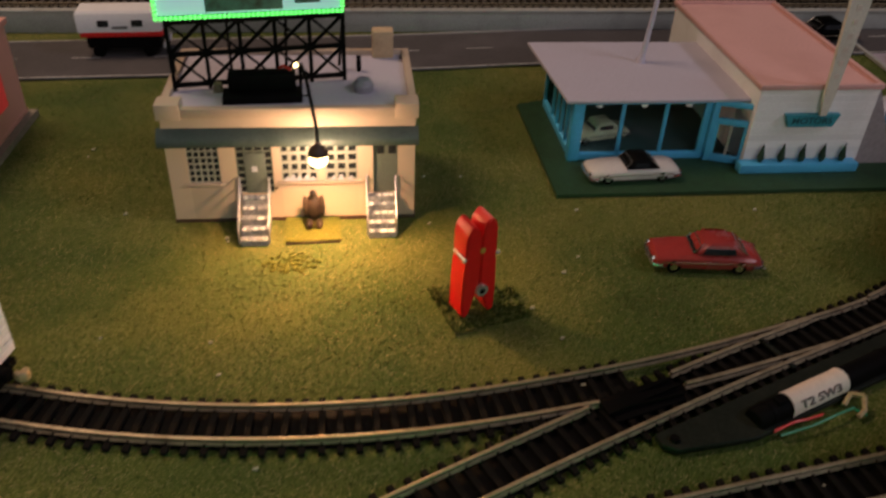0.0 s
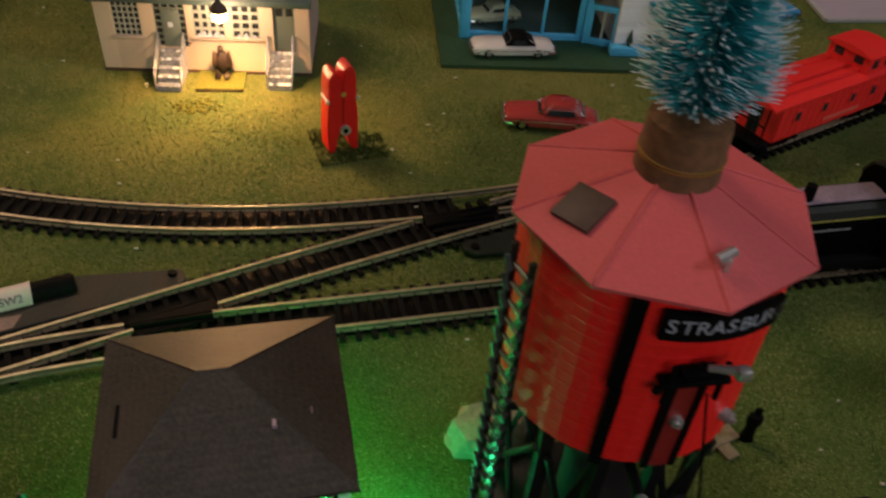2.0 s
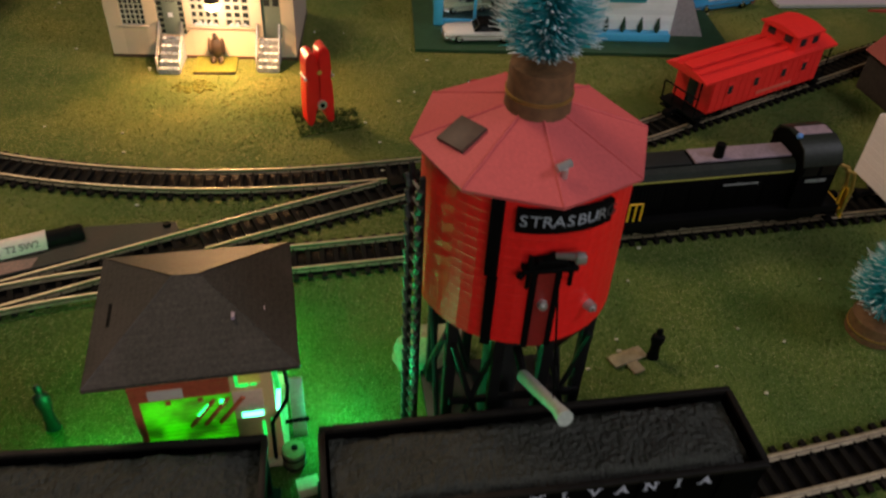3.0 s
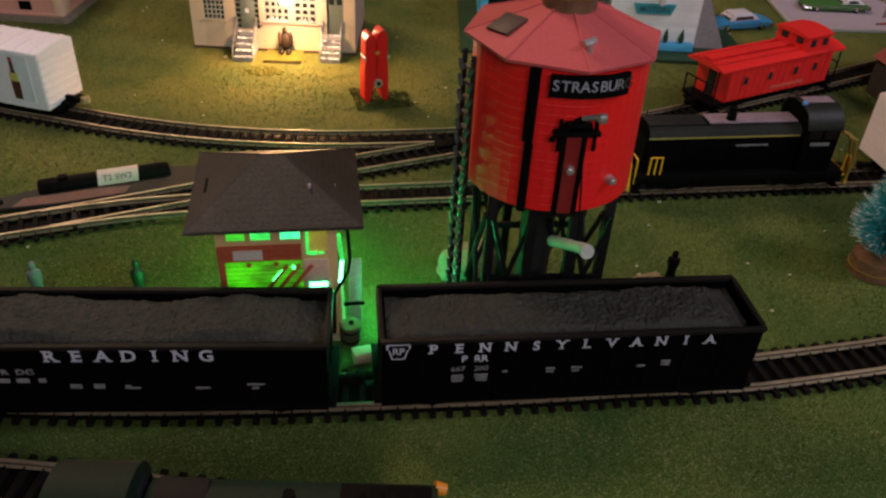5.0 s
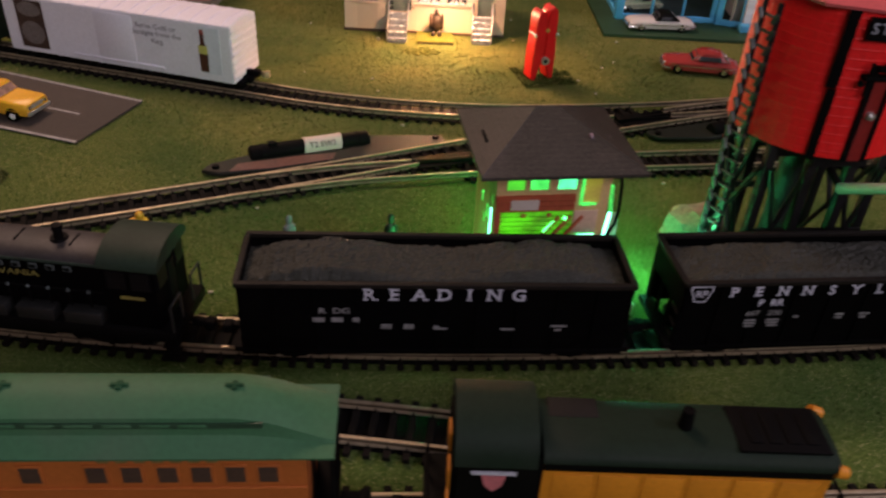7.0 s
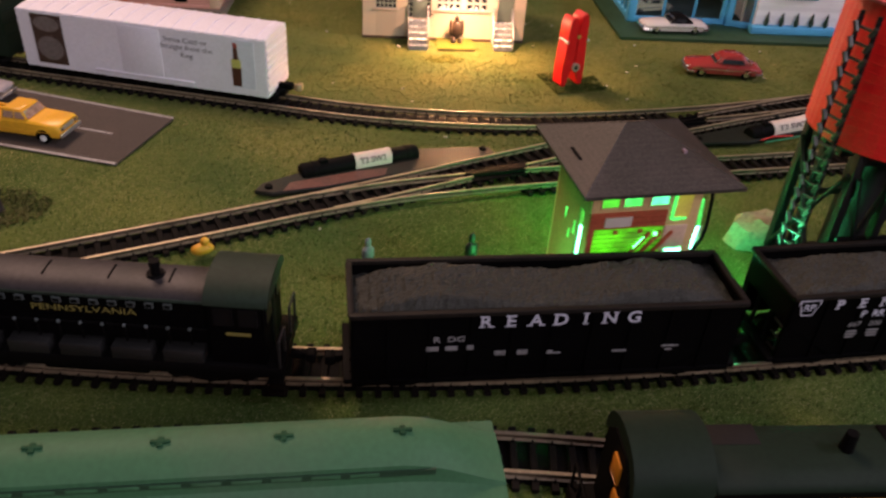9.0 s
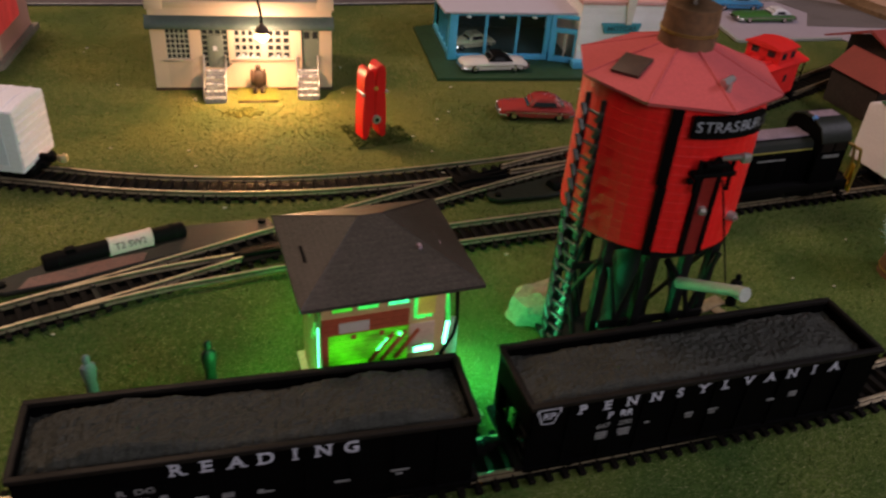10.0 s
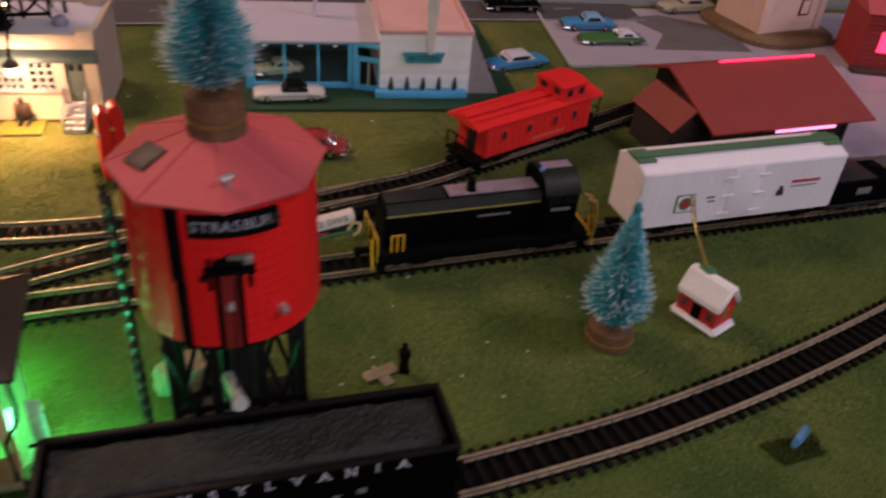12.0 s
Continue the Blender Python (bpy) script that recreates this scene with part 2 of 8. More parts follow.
shingle(SLATE, 300.0)
BRICK_RED = paint("brick_red_panel", (0.42, 0.085, 0.035), 0.6, 0, 700, 0.15, 0.25, 60)
WHITE = paint("white_plastic", (0.80, 0.78, 0.78), 0.5, 0, 700, 0.05, 0.12, 50, (0.62, 0.58, 0.56), 0.35)
WHITE_CAR = paint("white_boxcar_paint", (0.75, 0.73, 0.80), 0.42, 0, 600, 0.05, 0.1, 30, (0.60, 0.58, 0.58), 0.3, 0.5, 0.02)
SKY_BLUE = paint("sky_blue_plastic", (0.07, 0.42, 0.70), 0.45, 0, 600, 0.07, 0.1, 50)
PINK_ROOF = paint("pink_roof", (0.66, 0.37, 0.34), 0.65, 0, 700, 0.07, 0.2, 30, (0.54, 0.28, 0.25), 0.4)
PINK_WALL = paint("salmon_wall", (0.68, 0.32, 0.25), 0.7, 0, 900, 0.07, 0.25, 30, (0.54, 0.24, 0.19), 0.4)
GREEN_BASE = paint("dark_green_base", (0.012, 0.050, 0.016), 0.6, 0, 700, 0.3, 0.3, 60)
ASPHALT = paint("asphalt_strip", (0.060, 0.053, 0.054), 0.75, 0, 900, 0.25, 0.35, 30, (0.12, 0.105, 0.11), 0.5)
ASPHALT_BROWN = paint("brown_road_card", (0.052, 0.041, 0.033), 0.75, 0, 900, 0.3, 0.4, 40, (0.09, 0.068, 0.055), 0.6, 0.3)
ROAD_LINE = paint("road_marking", (0.30, 0.285, 0.27), 0.7, 0, 900, 0.2, 0.1, 120, (0.12, 0.1, 0.1), 0.8)
KERB = paint("grey_kerb", (0.36, 0.36, 0.33), 0.7, 0, 700, 0.15, 0.2, 60)
LOT = paint("lilac_pavement", (0.40, 0.34, 0.39), 0.55, 0, 900, 0.15, 0.25, 25, (0.2, 0.16, 0.19), 0.5)
YELLOW = paint("yellow_paint", (0.80, 0.40, 0.02), 0.4, 0, 600, 0.08, 0.1, 60)
OCHRE = paint("orange_coach_paint", (0.38, 0.10, 0.018), 0.5, 0, 600, 0.08, 0.12, 40, (0.27, 0.07, 0.014), 0.4)
AMBER = paint("amber_engine_paint", (0.60, 0.22, 0.012), 0.42, 0, 600, 0.08, 0.1, 40)
HOOD_GREY = paint("brownish_grey_top", (0.030, 0.026, 0.026), 0.5, 0, 600, 0.25, 0.15, 50, (0.010, 0.013, 0.010), 0.7, 0.3)
EDGE_GREEN = paint("worn_green_edge", (0.022, 0.040, 0.030), 0.45, 0, 600, 0.25, 0.1, 70, (0.006, 0.010, 0.008), 0.6, 0.4)
CAB_GREEN = paint("cab_roof_green", (0.013, 0.027, 0.016), 0.6, 0, 600, 0.15, 0.1, 40, (0.024, 0.024, 0.018), 0.5, 0.2)
WORN_BOX = paint("worn_grey_box", (0.009, 0.0095, 0.009), 0.55, 0, 700, 0.4, 0.3, 120, (0.004, 0.004, 0.004), 0.7)
COACH_GREEN = paint("pale_green_roof", (0.040, 0.132, 0.062), 0.6, 0, 600, 0.08, 0.12, 20, (0.09, 0.12, 0.08), 0.6, 0.25)
ENGINE_GREEN = paint("dark_green_engine_paint", (0.008, 0.018, 0.010), 0.62, 0, 600, 0.15, 0.1, 30, (0.022, 0.026, 0.020), 0.5, 0.15)
TEAL_FOIL = paint("teal_bristle", (0.035, 0.44, 0.49), 0.5, 0, 600, 0.25, 0.1, 60, (0.03, 0.32, 0.36), 0.5)
SNOW = paint("snow_tipped_bristle", (0.74, 0.84, 0.86), 0.6, 0, 600, 0.1, 0.1, 60)
CORK = paint("brown_wood_plug", (0.15, 0.075, 0.03), 0.7, 0, 350, 0.3, 0.4, 60, (0.08, 0.04, 0.02), 0.5)
GOLD = paint("gold_thread", (0.55, 0.36, 0.10), 0.35, 0.7, 500, 0.1, 0.1, 60)
GREEN_WIRE = paint("green_wire", (0.02, 0.22, 0.11), 0.4, 0, 500, 0.1, 0.0, 60)
RED_WIRE = paint("red_wire", (0.6, 0.04, 0.03), 0.4, 0, 500, 0.1, 0.0, 60)
RUST = paint("rust_red_plastic", (0.13, 0.045, 0.036), 0.5, 0, 700, 0.15, 0.2, 50, (0.08, 0.03, 0.025), 0.6)
LABEL = paint("paper_label", (0.60, 0.51, 0.44), 0.65, 0, 600, 0.05, 0.1, 80, (0.46, 0.38, 0.31), 0.5)
TAN_KNUCKLE = paint("tan_plastic", (0.42, 0.30, 0.15), 0.5, 0, 600, 0.15, 0.1, 80)
PENCIL = paint("faded_ink", (0.12, 0.10, 0.095), 0.6, 0, 600, 0.3, 0.0, 200, (0.3, 0.27, 0.25), 0.6)
INK = paint("dark_ink", (0.035, 0.03, 0.032), 0.6, 0, 600, 0.1, 0.0, 80)
BROWN = paint("dark_brown_paint", (0.055, 0.028, 0.018), 0.6, 0, 600, 0.2, 0.3, 80)
SAND = paint("pale_tan_plaster", (0.50, 0.42, 0.26), 0.8, 0, 500, 0.12, 0.4, 60)
GREEN_LED = glow("green_led", (0.02, 1.0, 0.16), 5.0)
TRESTLE = paint("dark_trestle", (0.0032, 0.003, 0.003), 0.5, 0, 700, 0.25, 0.3, 60, (0.009, 0.008, 0.006), 0.4, 0.35)
LADDER = paint("worn_black_ladder", (0.026, 0.025, 0.023), 0.4, 0, 700, 0.3, 0.2, 90, (0.008, 0.008, 0.007), 0.5, 0.5)
DARK_PLATE = paint("dark_plate", (0.009, 0.012, 0.008), 0.6, 0, 700, 0.4, 0.3, 60, (0.024, 0.026, 0.018), 0.6, 0.2)
STAINED_PLATE = paint("stained_black_plate", (0.011, 0.014, 0.009), 0.55, 0, 700, 0.35, 0.3, 40, (0.040, 0.025, 0.018), 0.5, 0.25)
CYAN_LED = glow("cyan_green_led", (0.12, 1.0, 0.55), 6.0)
LIME_BULB = glow("lime_bulb", (0.12, 1.0, 0.16), 2.2)
WARM_BULB = glow("warm_bulb", (1.0, 0.70, 0.28), 12.0)
PINK_LED = glow("pink_led", (1.0, 0.35, 0.62), 1.6)
RED_LED = glow("red_led", (1.0, 0.03, 0.08), 3.5)
SCREEN = glow("lit_billboard_sheet", (0.45, 0.85, 0.88), 0.36)
CLEAR = glass("clear_window")

# ---------------------------------------------------------------- mesh helpers, in millimetres


def box(bm, x0, x1, y0, y1, z0, z1, bevel=0.0, m=None):
    geo = bmesh.ops.create_cube(bm, size=1.0)
    vs = geo["verts"]
    for v in vs:
        v.co = Vector((x0 + (v.co.x + 0.5) * (x1 - x0), y0 + (v.co.y + 0.5) * (y1 - y0), z0 + (v.co.z + 0.5) * (z1 - z0)))
    if m is not None:
        bmesh.ops.transform(bm, matrix=m, verts=vs)
    if bevel:
        es = {e for v in vs for e in v.link_edges}
        bmesh.ops.bevel(bm, geom=list(es), offset=bevel, segments=2, affect="EDGES", profile=0.5)


def rod(bm, a, b, r, r2=None, seg=8):
    a, b = Vector(a), Vector(b)
    d = b - a
    geo = bmesh.ops.create_cone(bm, cap_ends=True, segments=seg, radius1=r, radius2=r if r2 is None else r2, depth=d.length)
    m = Matrix.Translation((a + b) / 2) @ d.to_track_quat("Z", "Y").to_matrix().to_4x4()
    bmesh.ops.transform(bm, matrix=m, verts=geo["verts"])


def ball(bm, c, r, seg=10, sx=1, sy=1, sz=1):
    geo = bmesh.ops.create_uvsphere(bm, u_segments=seg, v_segments=max(6, seg // 2 + 2), radius=r)
    bmesh.ops.transform(bm, matrix=Matrix.Translation(c) @ Matrix.Diagonal((sx, sy, sz, 1)), verts=geo["verts"])


def hull(bm, rings, caps=True):
    """Skins a run of rings (equal numbers of points)."""
    made = [[bm.verts.new(p) for p in ring] for ring in rings]
    k = len(made[0])
    for a, b in zip(made, made[1:]):
        for i in range(k):
            bm.faces.new((a[i], a[(i + 1) % k], b[(i + 1) % k], b[i]))
    if caps:
        bm.faces.new(list(reversed(made[0])))
        bm.faces.new(made[-1])
    bmesh.ops.recalc_face_normals(bm, faces=bm.faces)


def prism(bm, outline, axis, a, b):
    """An outline (pairs) drawn out along an axis from a to b: 'x' takes (y, z), 'y' takes (x, z), 'z' takes (x, y)."""
    def at(p, q):
        return {"x": (q, p[0], p[1]), "y": (p[0], q, p[1]), "z": (p[0], p[1], q)}[axis]
    hull(bm, [[at(p, a) for p in outline], [at(p, b) for p in outline]])


def cable(bm, points, r, seg=6):
    pts = [Vector(p) for p in points]
    for a, b in zip(pts, pts[1:]):
        rod(bm, a, b, r, seg=seg)


def thing(name, m, label, category, group="", kind=""):
    ob = new(name)
    ob.empty_display_size = 0.005
    ob.matrix_world = m
    return tagged(ob, label, category, group, kind)


def mesh_of(name, bm, mat, smooth=False, scale=0.001):
    if scale != 1:
        bmesh.ops.scale(bm, vec=(scale, scale, scale), verts=bm.verts)
    me = bpy.data.meshes.new(name)
    bm.to_mesh(me)
    bm.free()
    me.materials.append(mat)
    if smooth:
        me.shade_smooth()
        me.set_sharp_from_angle(angle=radians(40))
    return me


def part(name, bm, material, parent=None, label="", smooth=True, m=None):
    ob = new(name, mesh_of(name, bm, material, smooth))
    if parent is not None:
        ob.parent = parent
    if m is not None:
        ob.matrix_local = m
    if label:
        ob["label"] = label
    return ob


def one(fn, *args, **kw):
    bm = bmesh.new()
    fn(bm, *args, **kw)
    return bm


def bx(name, dims, mat, parent, label="", bevel=0.0, m=None):
    return part(name, one(box, *dims, bevel=bevel), mat, parent, label, m=m)


def text_mesh(body, size, material, parent, m, name="lettering", label="", width=None, bold=0.0, extrude=0.06, shear=0.0):
    cu = bpy.data.curves.new("writing", "FONT")
    cu.body, cu.size, cu.align_x, cu.align_y = body, size, "CENTER", "CENTER"
    cu.extrude, cu.offset, cu.shear, cu.resolution_u = extrude, bold, shear, 3
    tmp = new("writing", cu)
    me = bpy.data.meshes.new_from_object(tmp.evaluated_get(bpy.context.evaluated_depsgraph_get()))
    bpy.data.objects.remove(tmp)
    xs = [v.co.x for v in me.vertices]
    k = width / (max(xs) - min(xs)) if width else 1.0
    me.transform(Matrix.Diagonal((0.001 * k, 0.001, 0.001, 1)))
    me.materials.clear()
    me.materials.append(material)
    ob = new(name, me)
    ob.parent = parent
    ob.matrix_local = m
    if label:
        ob["label"] = label
    return ob


def mm(x, y, z, rx=0, ry=0, rz=0):
    return pose(x / 1000, y / 1000, z / 1000, rx, ry, rz)


# ---------------------------------------------------------------- room and table
def room():
    bm = bmesh.new()
    box(bm, -1900, 2300, -1500, 2300, -760, -740)
    tagged(part("floor", bm, paint("grey_carpet", (0.12, 0.11, 0.10), 0.95, 0, 300, 0.2, 0.5, 5)), "dark grey carpet under the layout table", "floor", kind="structure")
    wall = paint("brown_panel_wall", (0.16, 0.12, 0.09), 0.85, 0, 400, 0.04, 0.2, 3)
    for name, d in (("wall_north", (-1900, 2300, 2300, 2400, -740, 2400)), ("wall_south", (-1900, 2300, -1600, -1500, -740, 2400)),
                    ("wall_west", (-2000, -1900, -1600, 2400, -740, 2400)), ("wall_east", (2300, 2400, -1600, 2400, -740, 2400))):
        tagged(part(name, one(box, *d), wall), "plain brown panelled wall of the room", "wall", kind="structure")
    tagged(part("ceiling", one(box, -2000, 2400, -1600, 2400, 2400, 2460), paint("ceiling_white", (0.45, 0.44, 0.42), 0.9, 0, 300, 0.03, 0.2, 3)), "plain white ceiling of the room", "ceiling", kind="structure")
    bm = bmesh.new()
    box(bm, -1200, 1500, -330, 1300, -40, -4)
    tagged(part("table", bm, paint("plywood", (0.32, 0.22, 0.13), 0.7, 0, 60, 0.2, 0.3, 8)), "plywood table that carries the model railway", "table", kind="structure")
    # flocked grass sheet with slight unevenness
    bm = bmesh.new()
    bmesh.ops.create_grid(bm, x_segments=180, y_segments=110, size=1.0)
    for v in bm.verts:
        x, y = 150 + v.co.x * 1350, 480 + v.co.y * 810
        z = 0.5 * noise.noise(Vector((x / 70, y / 70, 0))) + 0.35 * noise.noise(Vector((x / 22, y / 22, 3)))
        v.co = Vector((x, y, z - 0.5))
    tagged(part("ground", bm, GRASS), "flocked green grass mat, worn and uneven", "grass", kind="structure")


room()


# ---------------------------------------------------------------- tracks
def glide(nodes, step=2.0):
    """A smooth line through nodes (x, y, heading) in mm and degrees; returns points and headings at even steps."""
    dense = []
    for (x0, y0, h0), (x1, y1, h1) in zip(nodes, nodes[1:]):
        d = math.hypot(x1 - x0, y1 - y0)
        t0, t1 = (d * math.cos(radians(h0)), d * math.sin(radians(h0))), (d * math.cos(radians(h1)), d * math.sin(radians(h1)))
        for i in range(60):
            s = i / 60
            a, b, c, e = 2 * s**3 - 3 * s**2 + 1, s**3 - 2 * s**2 + s, -2 * s**3 + 3 * s**2, s**3 - s**2
            dense.append(Vector((a * x0 + b * t0[0] + c * x1 + e * t1[0], a * y0 + b * t0[1] + c * y1 + e * t1[1])))
    dense.append(Vector(nodes[-1][:2]))
    out, left = [], 0.0
    for p, q in zip(dense, dense[1:]):
        d = (q - p).length
        while left <= d:
            out.append((p + (q - p) * (left / d), math.degrees(math.atan2(q.y - p.y, q.x - p.x))))
            left += step
        left -= d
    return out


RAIL_SECTION = [(-1.55, 2.4), (-1.55, 2.7), (-0.3, 2.95), (-0.3, 4.25), (-0.75, 4.45), (-0.75, 4.98), (-0.5, 5.1), (0.5, 5.1), (0.75, 4.98), (0.75, 4.45), (0.3, 4.25), (0.3, 2.95), (1.55, 2.7), (1.55, 2.4)]


def rail_bm(run, side, section=RAIL_SECTION):
    bm = bmesh.new()
    rings = []
    for p, a in run:
        c, s = math.cos(radians(a)), math.sin(radians(a))
        rings.append([(p.x - s * (side + u), p.y + c * (side + u), w) for u, w in section])
    hull(bm, rings)
    bm.normal_update()
    for f in bm.faces:  # web between the worn head and foot, its shade painted in
        if abs(f.normal.z) < 0.2 and 2.9 < f.calc_center_median().z < 4.3:
            f.material_index = 1
    return bm


def tie_mesh(length=29.0, width=2.7):
    bm = bmesh.new()
    box(bm, -width / 2, width / 2, -length / 2, length / 2, 0.2, 2.4, 0.25)
    for s in (-1, 1):  # spike heads beside each rail
        for u in (-1.65, 1.65):
            box(bm, -0.38, 0.38, s * 8.8 + u - 0.6, s * 8.8 + u + 0.6, 2.4, 3.1)
    return mesh_of("tie", bm, TIE)


TIE_MESH = tie_mesh()
TRACK_LABEL = "nickel-silver model railway track on black plastic ties"
GAUGE = 8.8


def track(nodes, skip=(), label=TRACK_LABEL, cut_left=None, cut_right=None):
    ob = thing("railway_track", pose(0, 0, 0), label, "railway track", "tracks of the layout")
    run = glide(nodes, 4.0)
    for side, cut in ((GAUGE, cut_left), (-GAUGE, cut_right)):
        for lo, hi in (cut or ((-9999, 9999),)):
            piece = [q for q in run if lo <= q[0].x <= hi]
            if len(piece) > 1:
                part("rail", rail_bm(piece, side), RAIL, ob).data.materials.append(RAIL_WEB)
    bm = bmesh.new()
    hull(bm, [[(p.x - math.sin(radians(a)) * u, p.y + math.cos(radians(a)) * u, w) for u, w in ((-10.5, 0.0), (-9.5, 0.55), (9.5, 0.55), (10.5, 0.0))] for p, a in run if not any(lo <= p.x <= hi for lo, hi in skip)])
    part("track_web", bm, BLACK, ob, "dark webbing between the ties")
    for p, a in glide(nodes, 7.15):
        if any(lo <= p.x <= hi for lo, hi in skip):
            continue
        t = new("tie", TIE_MESH)
        t.parent = ob
        t.matrix_local = mm(p.x, p.y, random.uniform(-0.15, 0.1), 0, 0, a + random.uniform(-0.8, 0.8))
    return ob


T1 = [(-420, 371, -20.3), (-88, 249, -20.3), (75, 220.5, 0.5), (150, 224.5, 5), (215, 233.5, 10)]
T2 = [(-560, -18, 16), (-215, 89, 16.5), (-100, 124.5, 18), (75, 186, 18.5), (190, 222.5, 16.5), (290, 250, 16.5), (345, 273, 22.5), (450, 317, 23), (640, 397, 22)]
T3 = [(-20, 141.5, 8.5), (70, 151, 3.2), (250, 161, 2.7), (780, 186, 2.6)]
T4 = [(-480, 92, -14), (-215, 27, -12.5), (-127, 10, -9.0), (-20, -1.6, -3.6), (83, -4.2, 0), (184, -2.8, 2.8), (264, -0.5, 6.6), (360, 13, 11.5), (450, 34.5, 15.5), (525, 57, 18), (640, 98, 22)]
T5 = [(-480, -14, -3), (-200, -31, -3.5), (-100, -38, -6), (-42, -45, -10), (20, -58, -14), (75, -74, -15), (125, -88, -12)]
T6 = [(-420, -78, 0), (-146, -84, -2.5), (-50, -88, -3), (48, -93, -3.2), (145, -97, -1.5), (260, -98, 1), (400, -93, 3)]

track(T1 + [(290, 249, 16)], skip=((152, 999),), cut_right=((-999, 131), (170, 250)), label="curved model railway track leading into a turnout")
track(T2, cut_left=((-999, 131), (170, 252), (290, 999)), cut_right=((-999, -105), (-86, -3), (30, 999)), label="diagonal model railway track with two turnouts")
track([(-105, 123, 17), (-50, 137.5, 12.5), (0, 145, 7.5)] + T3[1:], skip=((-999, 22),), cut_left=((-86, -3), (30, 999)), label="straight model railway siding on black ties")
track(T4, label="long curved model railway track carrying coal hoppers")
track(T5, label="empty model railway track beside the passenger train")
track(T6, label="model railway track under the passenger coach")


def turnout_plate(x, y, a, sx=1):
    ob = thing("turnout_frog", mm(x, y, 0, 0, 0, a), "black plastic frog of a model turnout", "turnout", "turnout frogs")
    bx("frog_plate", (-17, 17, -7, 7, 2.3, 3.0), BLACK, ob, bevel=0.5)
    for s in (-1, 1):
        part("guard_rail", one(prism, [(-0.8, 3.4), (-0.5, 4.9), (0.5, 4.9), (0.8, 3.4)], "x", -17, 17), BLACK, ob, m=mm(0, s * 3.0, 0, 0, 0, s * 6))
    part("frog_wedge", one(prism, [(-19, -3.4), (19, -0.4), (19, 0.4), (-19, 3.4)], "z", 3.4, 5.0), BLACK, ob, m=Matrix.Diagonal((sx, 1, 1, 1)))


turnout_plate(151, 214, 12)
turnout_plate(14, 157.5, 13, -1)


def throw_bar(x, y, a):
    ob = thing("throw_bar", mm(x, y, 0, 0, 0, a), "thin dark throw bar of a turnout", "throw bar", "throw bars")
    bx("bar", (-1.2, 1.2, -11, 14, 2.5, 3.6), DARK_PLATE, ob, bevel=0.2)
    for s in (-1, 1):
        part("pivot", one(rod, (0, s * 6, 3.6), (0, s * 6, 4.6), 1.1), WHEEL, ob)


throw_bar(222, 231, 15)
throw_bar(-70, 133, 17)


def switch_machine(x, y, a, outline, bosses, cover, label_at, words, plate_mat, label):
    ob = thing("switch_machine", mm(x, y, 0, 0, 0, a), label, "switch machine", "turnout switch machines")
    c0, c1 = cover
    bm = bmesh.new()
    prism(bm, outline, "z", 0.4, 3.2)
    bmesh.ops.bevel(bm, geom=bm.edges[:], offset=0.5, segments=1, affect="EDGES")
    part("base_plate", bm, plate_mat, ob, "worn black plastic plate reaching to the ties")
    for u, v in bosses:
        part("screw_boss", one(rod, (u, v, 3.2), (u, v, 4.6), 2.2, 1.9, 10), BLACK, ob)
    def curve(r, lo, hi, n=14):
        return [(r * math.cos(radians(lo + (hi - lo) * k / n)), 4.0 + r * math.sin(radians(lo + (hi - lo) * k / n))) for k in range(n + 1)]
    bm = bmesh.new()
    hull(bm, [[(q, y * k, 4.0 + (z - 4.0) * k) for y, z in curve(5.2, -8, 188)] for q, k in ((c0, 0.82), (c0 + 1.4, 1.0), (c1 - 1.4, 1.0), (c1, 0.82))])
    cover_part = part("cover", bm, BLACK, ob, "rounded black motor cover")
    for q in (c0 + 7, c1 - 8):
        part("cover_band", one(prism, curve(5.45, -6, 186), "x", q, q + 2.2), BLACK, cover_part)
    bx("lever", (c0 + 11, c0 + 16, -2, 2, 8.6, 10.4), BLACK, ob, bevel=0.4)
    l0, l1 = label_at
    bm = bmesh.new()
    sheet_arc = curve(5.7, 42, 196) + [(-6.6, 1.4), (-6.3, 1.3)] + curve(5.4, 196, 42)
    hull(bm, [[(q + 0.12 * (z - 4), y * k, 4.0 + (z - 4.0) * k) for y, z in sheet_arc] for q, k in ((l0, 1.05), (l0 + 2, 1.0), (l1 - 2, 1.0), (l1, 1.06))])
    tag = part("label_wrap", bm, LABEL, ob, "white paper label with handwriting")
    text_mesh(words, 4.9, PENCIL, tag, mm((l0 + l1) / 2, -5.0, 7.2, 57, 0, 0), width=(l1 - l0) * 0.72, bold=0.04, extrude=0.3)
    return ob


switch_machine(230, 206, 16.5, [(-82, 13), (-83, 7), (-79, 2), (-46, -7), (58, -7), (64, -2), (64, 13)], [(-77, 7), (58, 3)], (-42, 44), (-25, 8), "T2 SW3", DARK_PLATE, "black switch machine with a white paper label and loose wires")
switch_machine(-58, 172.5, 17, [(-68, -8), (-60, -14), (-30, -18), (70, -18), (76, -15), (76, -7), (64, -3), (33, 6), (-20, 6), (-62, -2)], [(-60, -8), (71, -9)], (-40, 31), (-9, 13), "T2 SW2", STAINED_PLATE, "stained switch machine with a white paper label")
# pinkish reflection in this machine's glossy plate, painted as a salmon piece
rust = bpy.data.objects["switch_machine.001"]
SALMON = paint("salmon_reflection", (0.12, 0.046, 0.033), 0.4, 0, 700, 0.3, 0.3, 70, (0.032, 0.020, 0.016), 0.75)
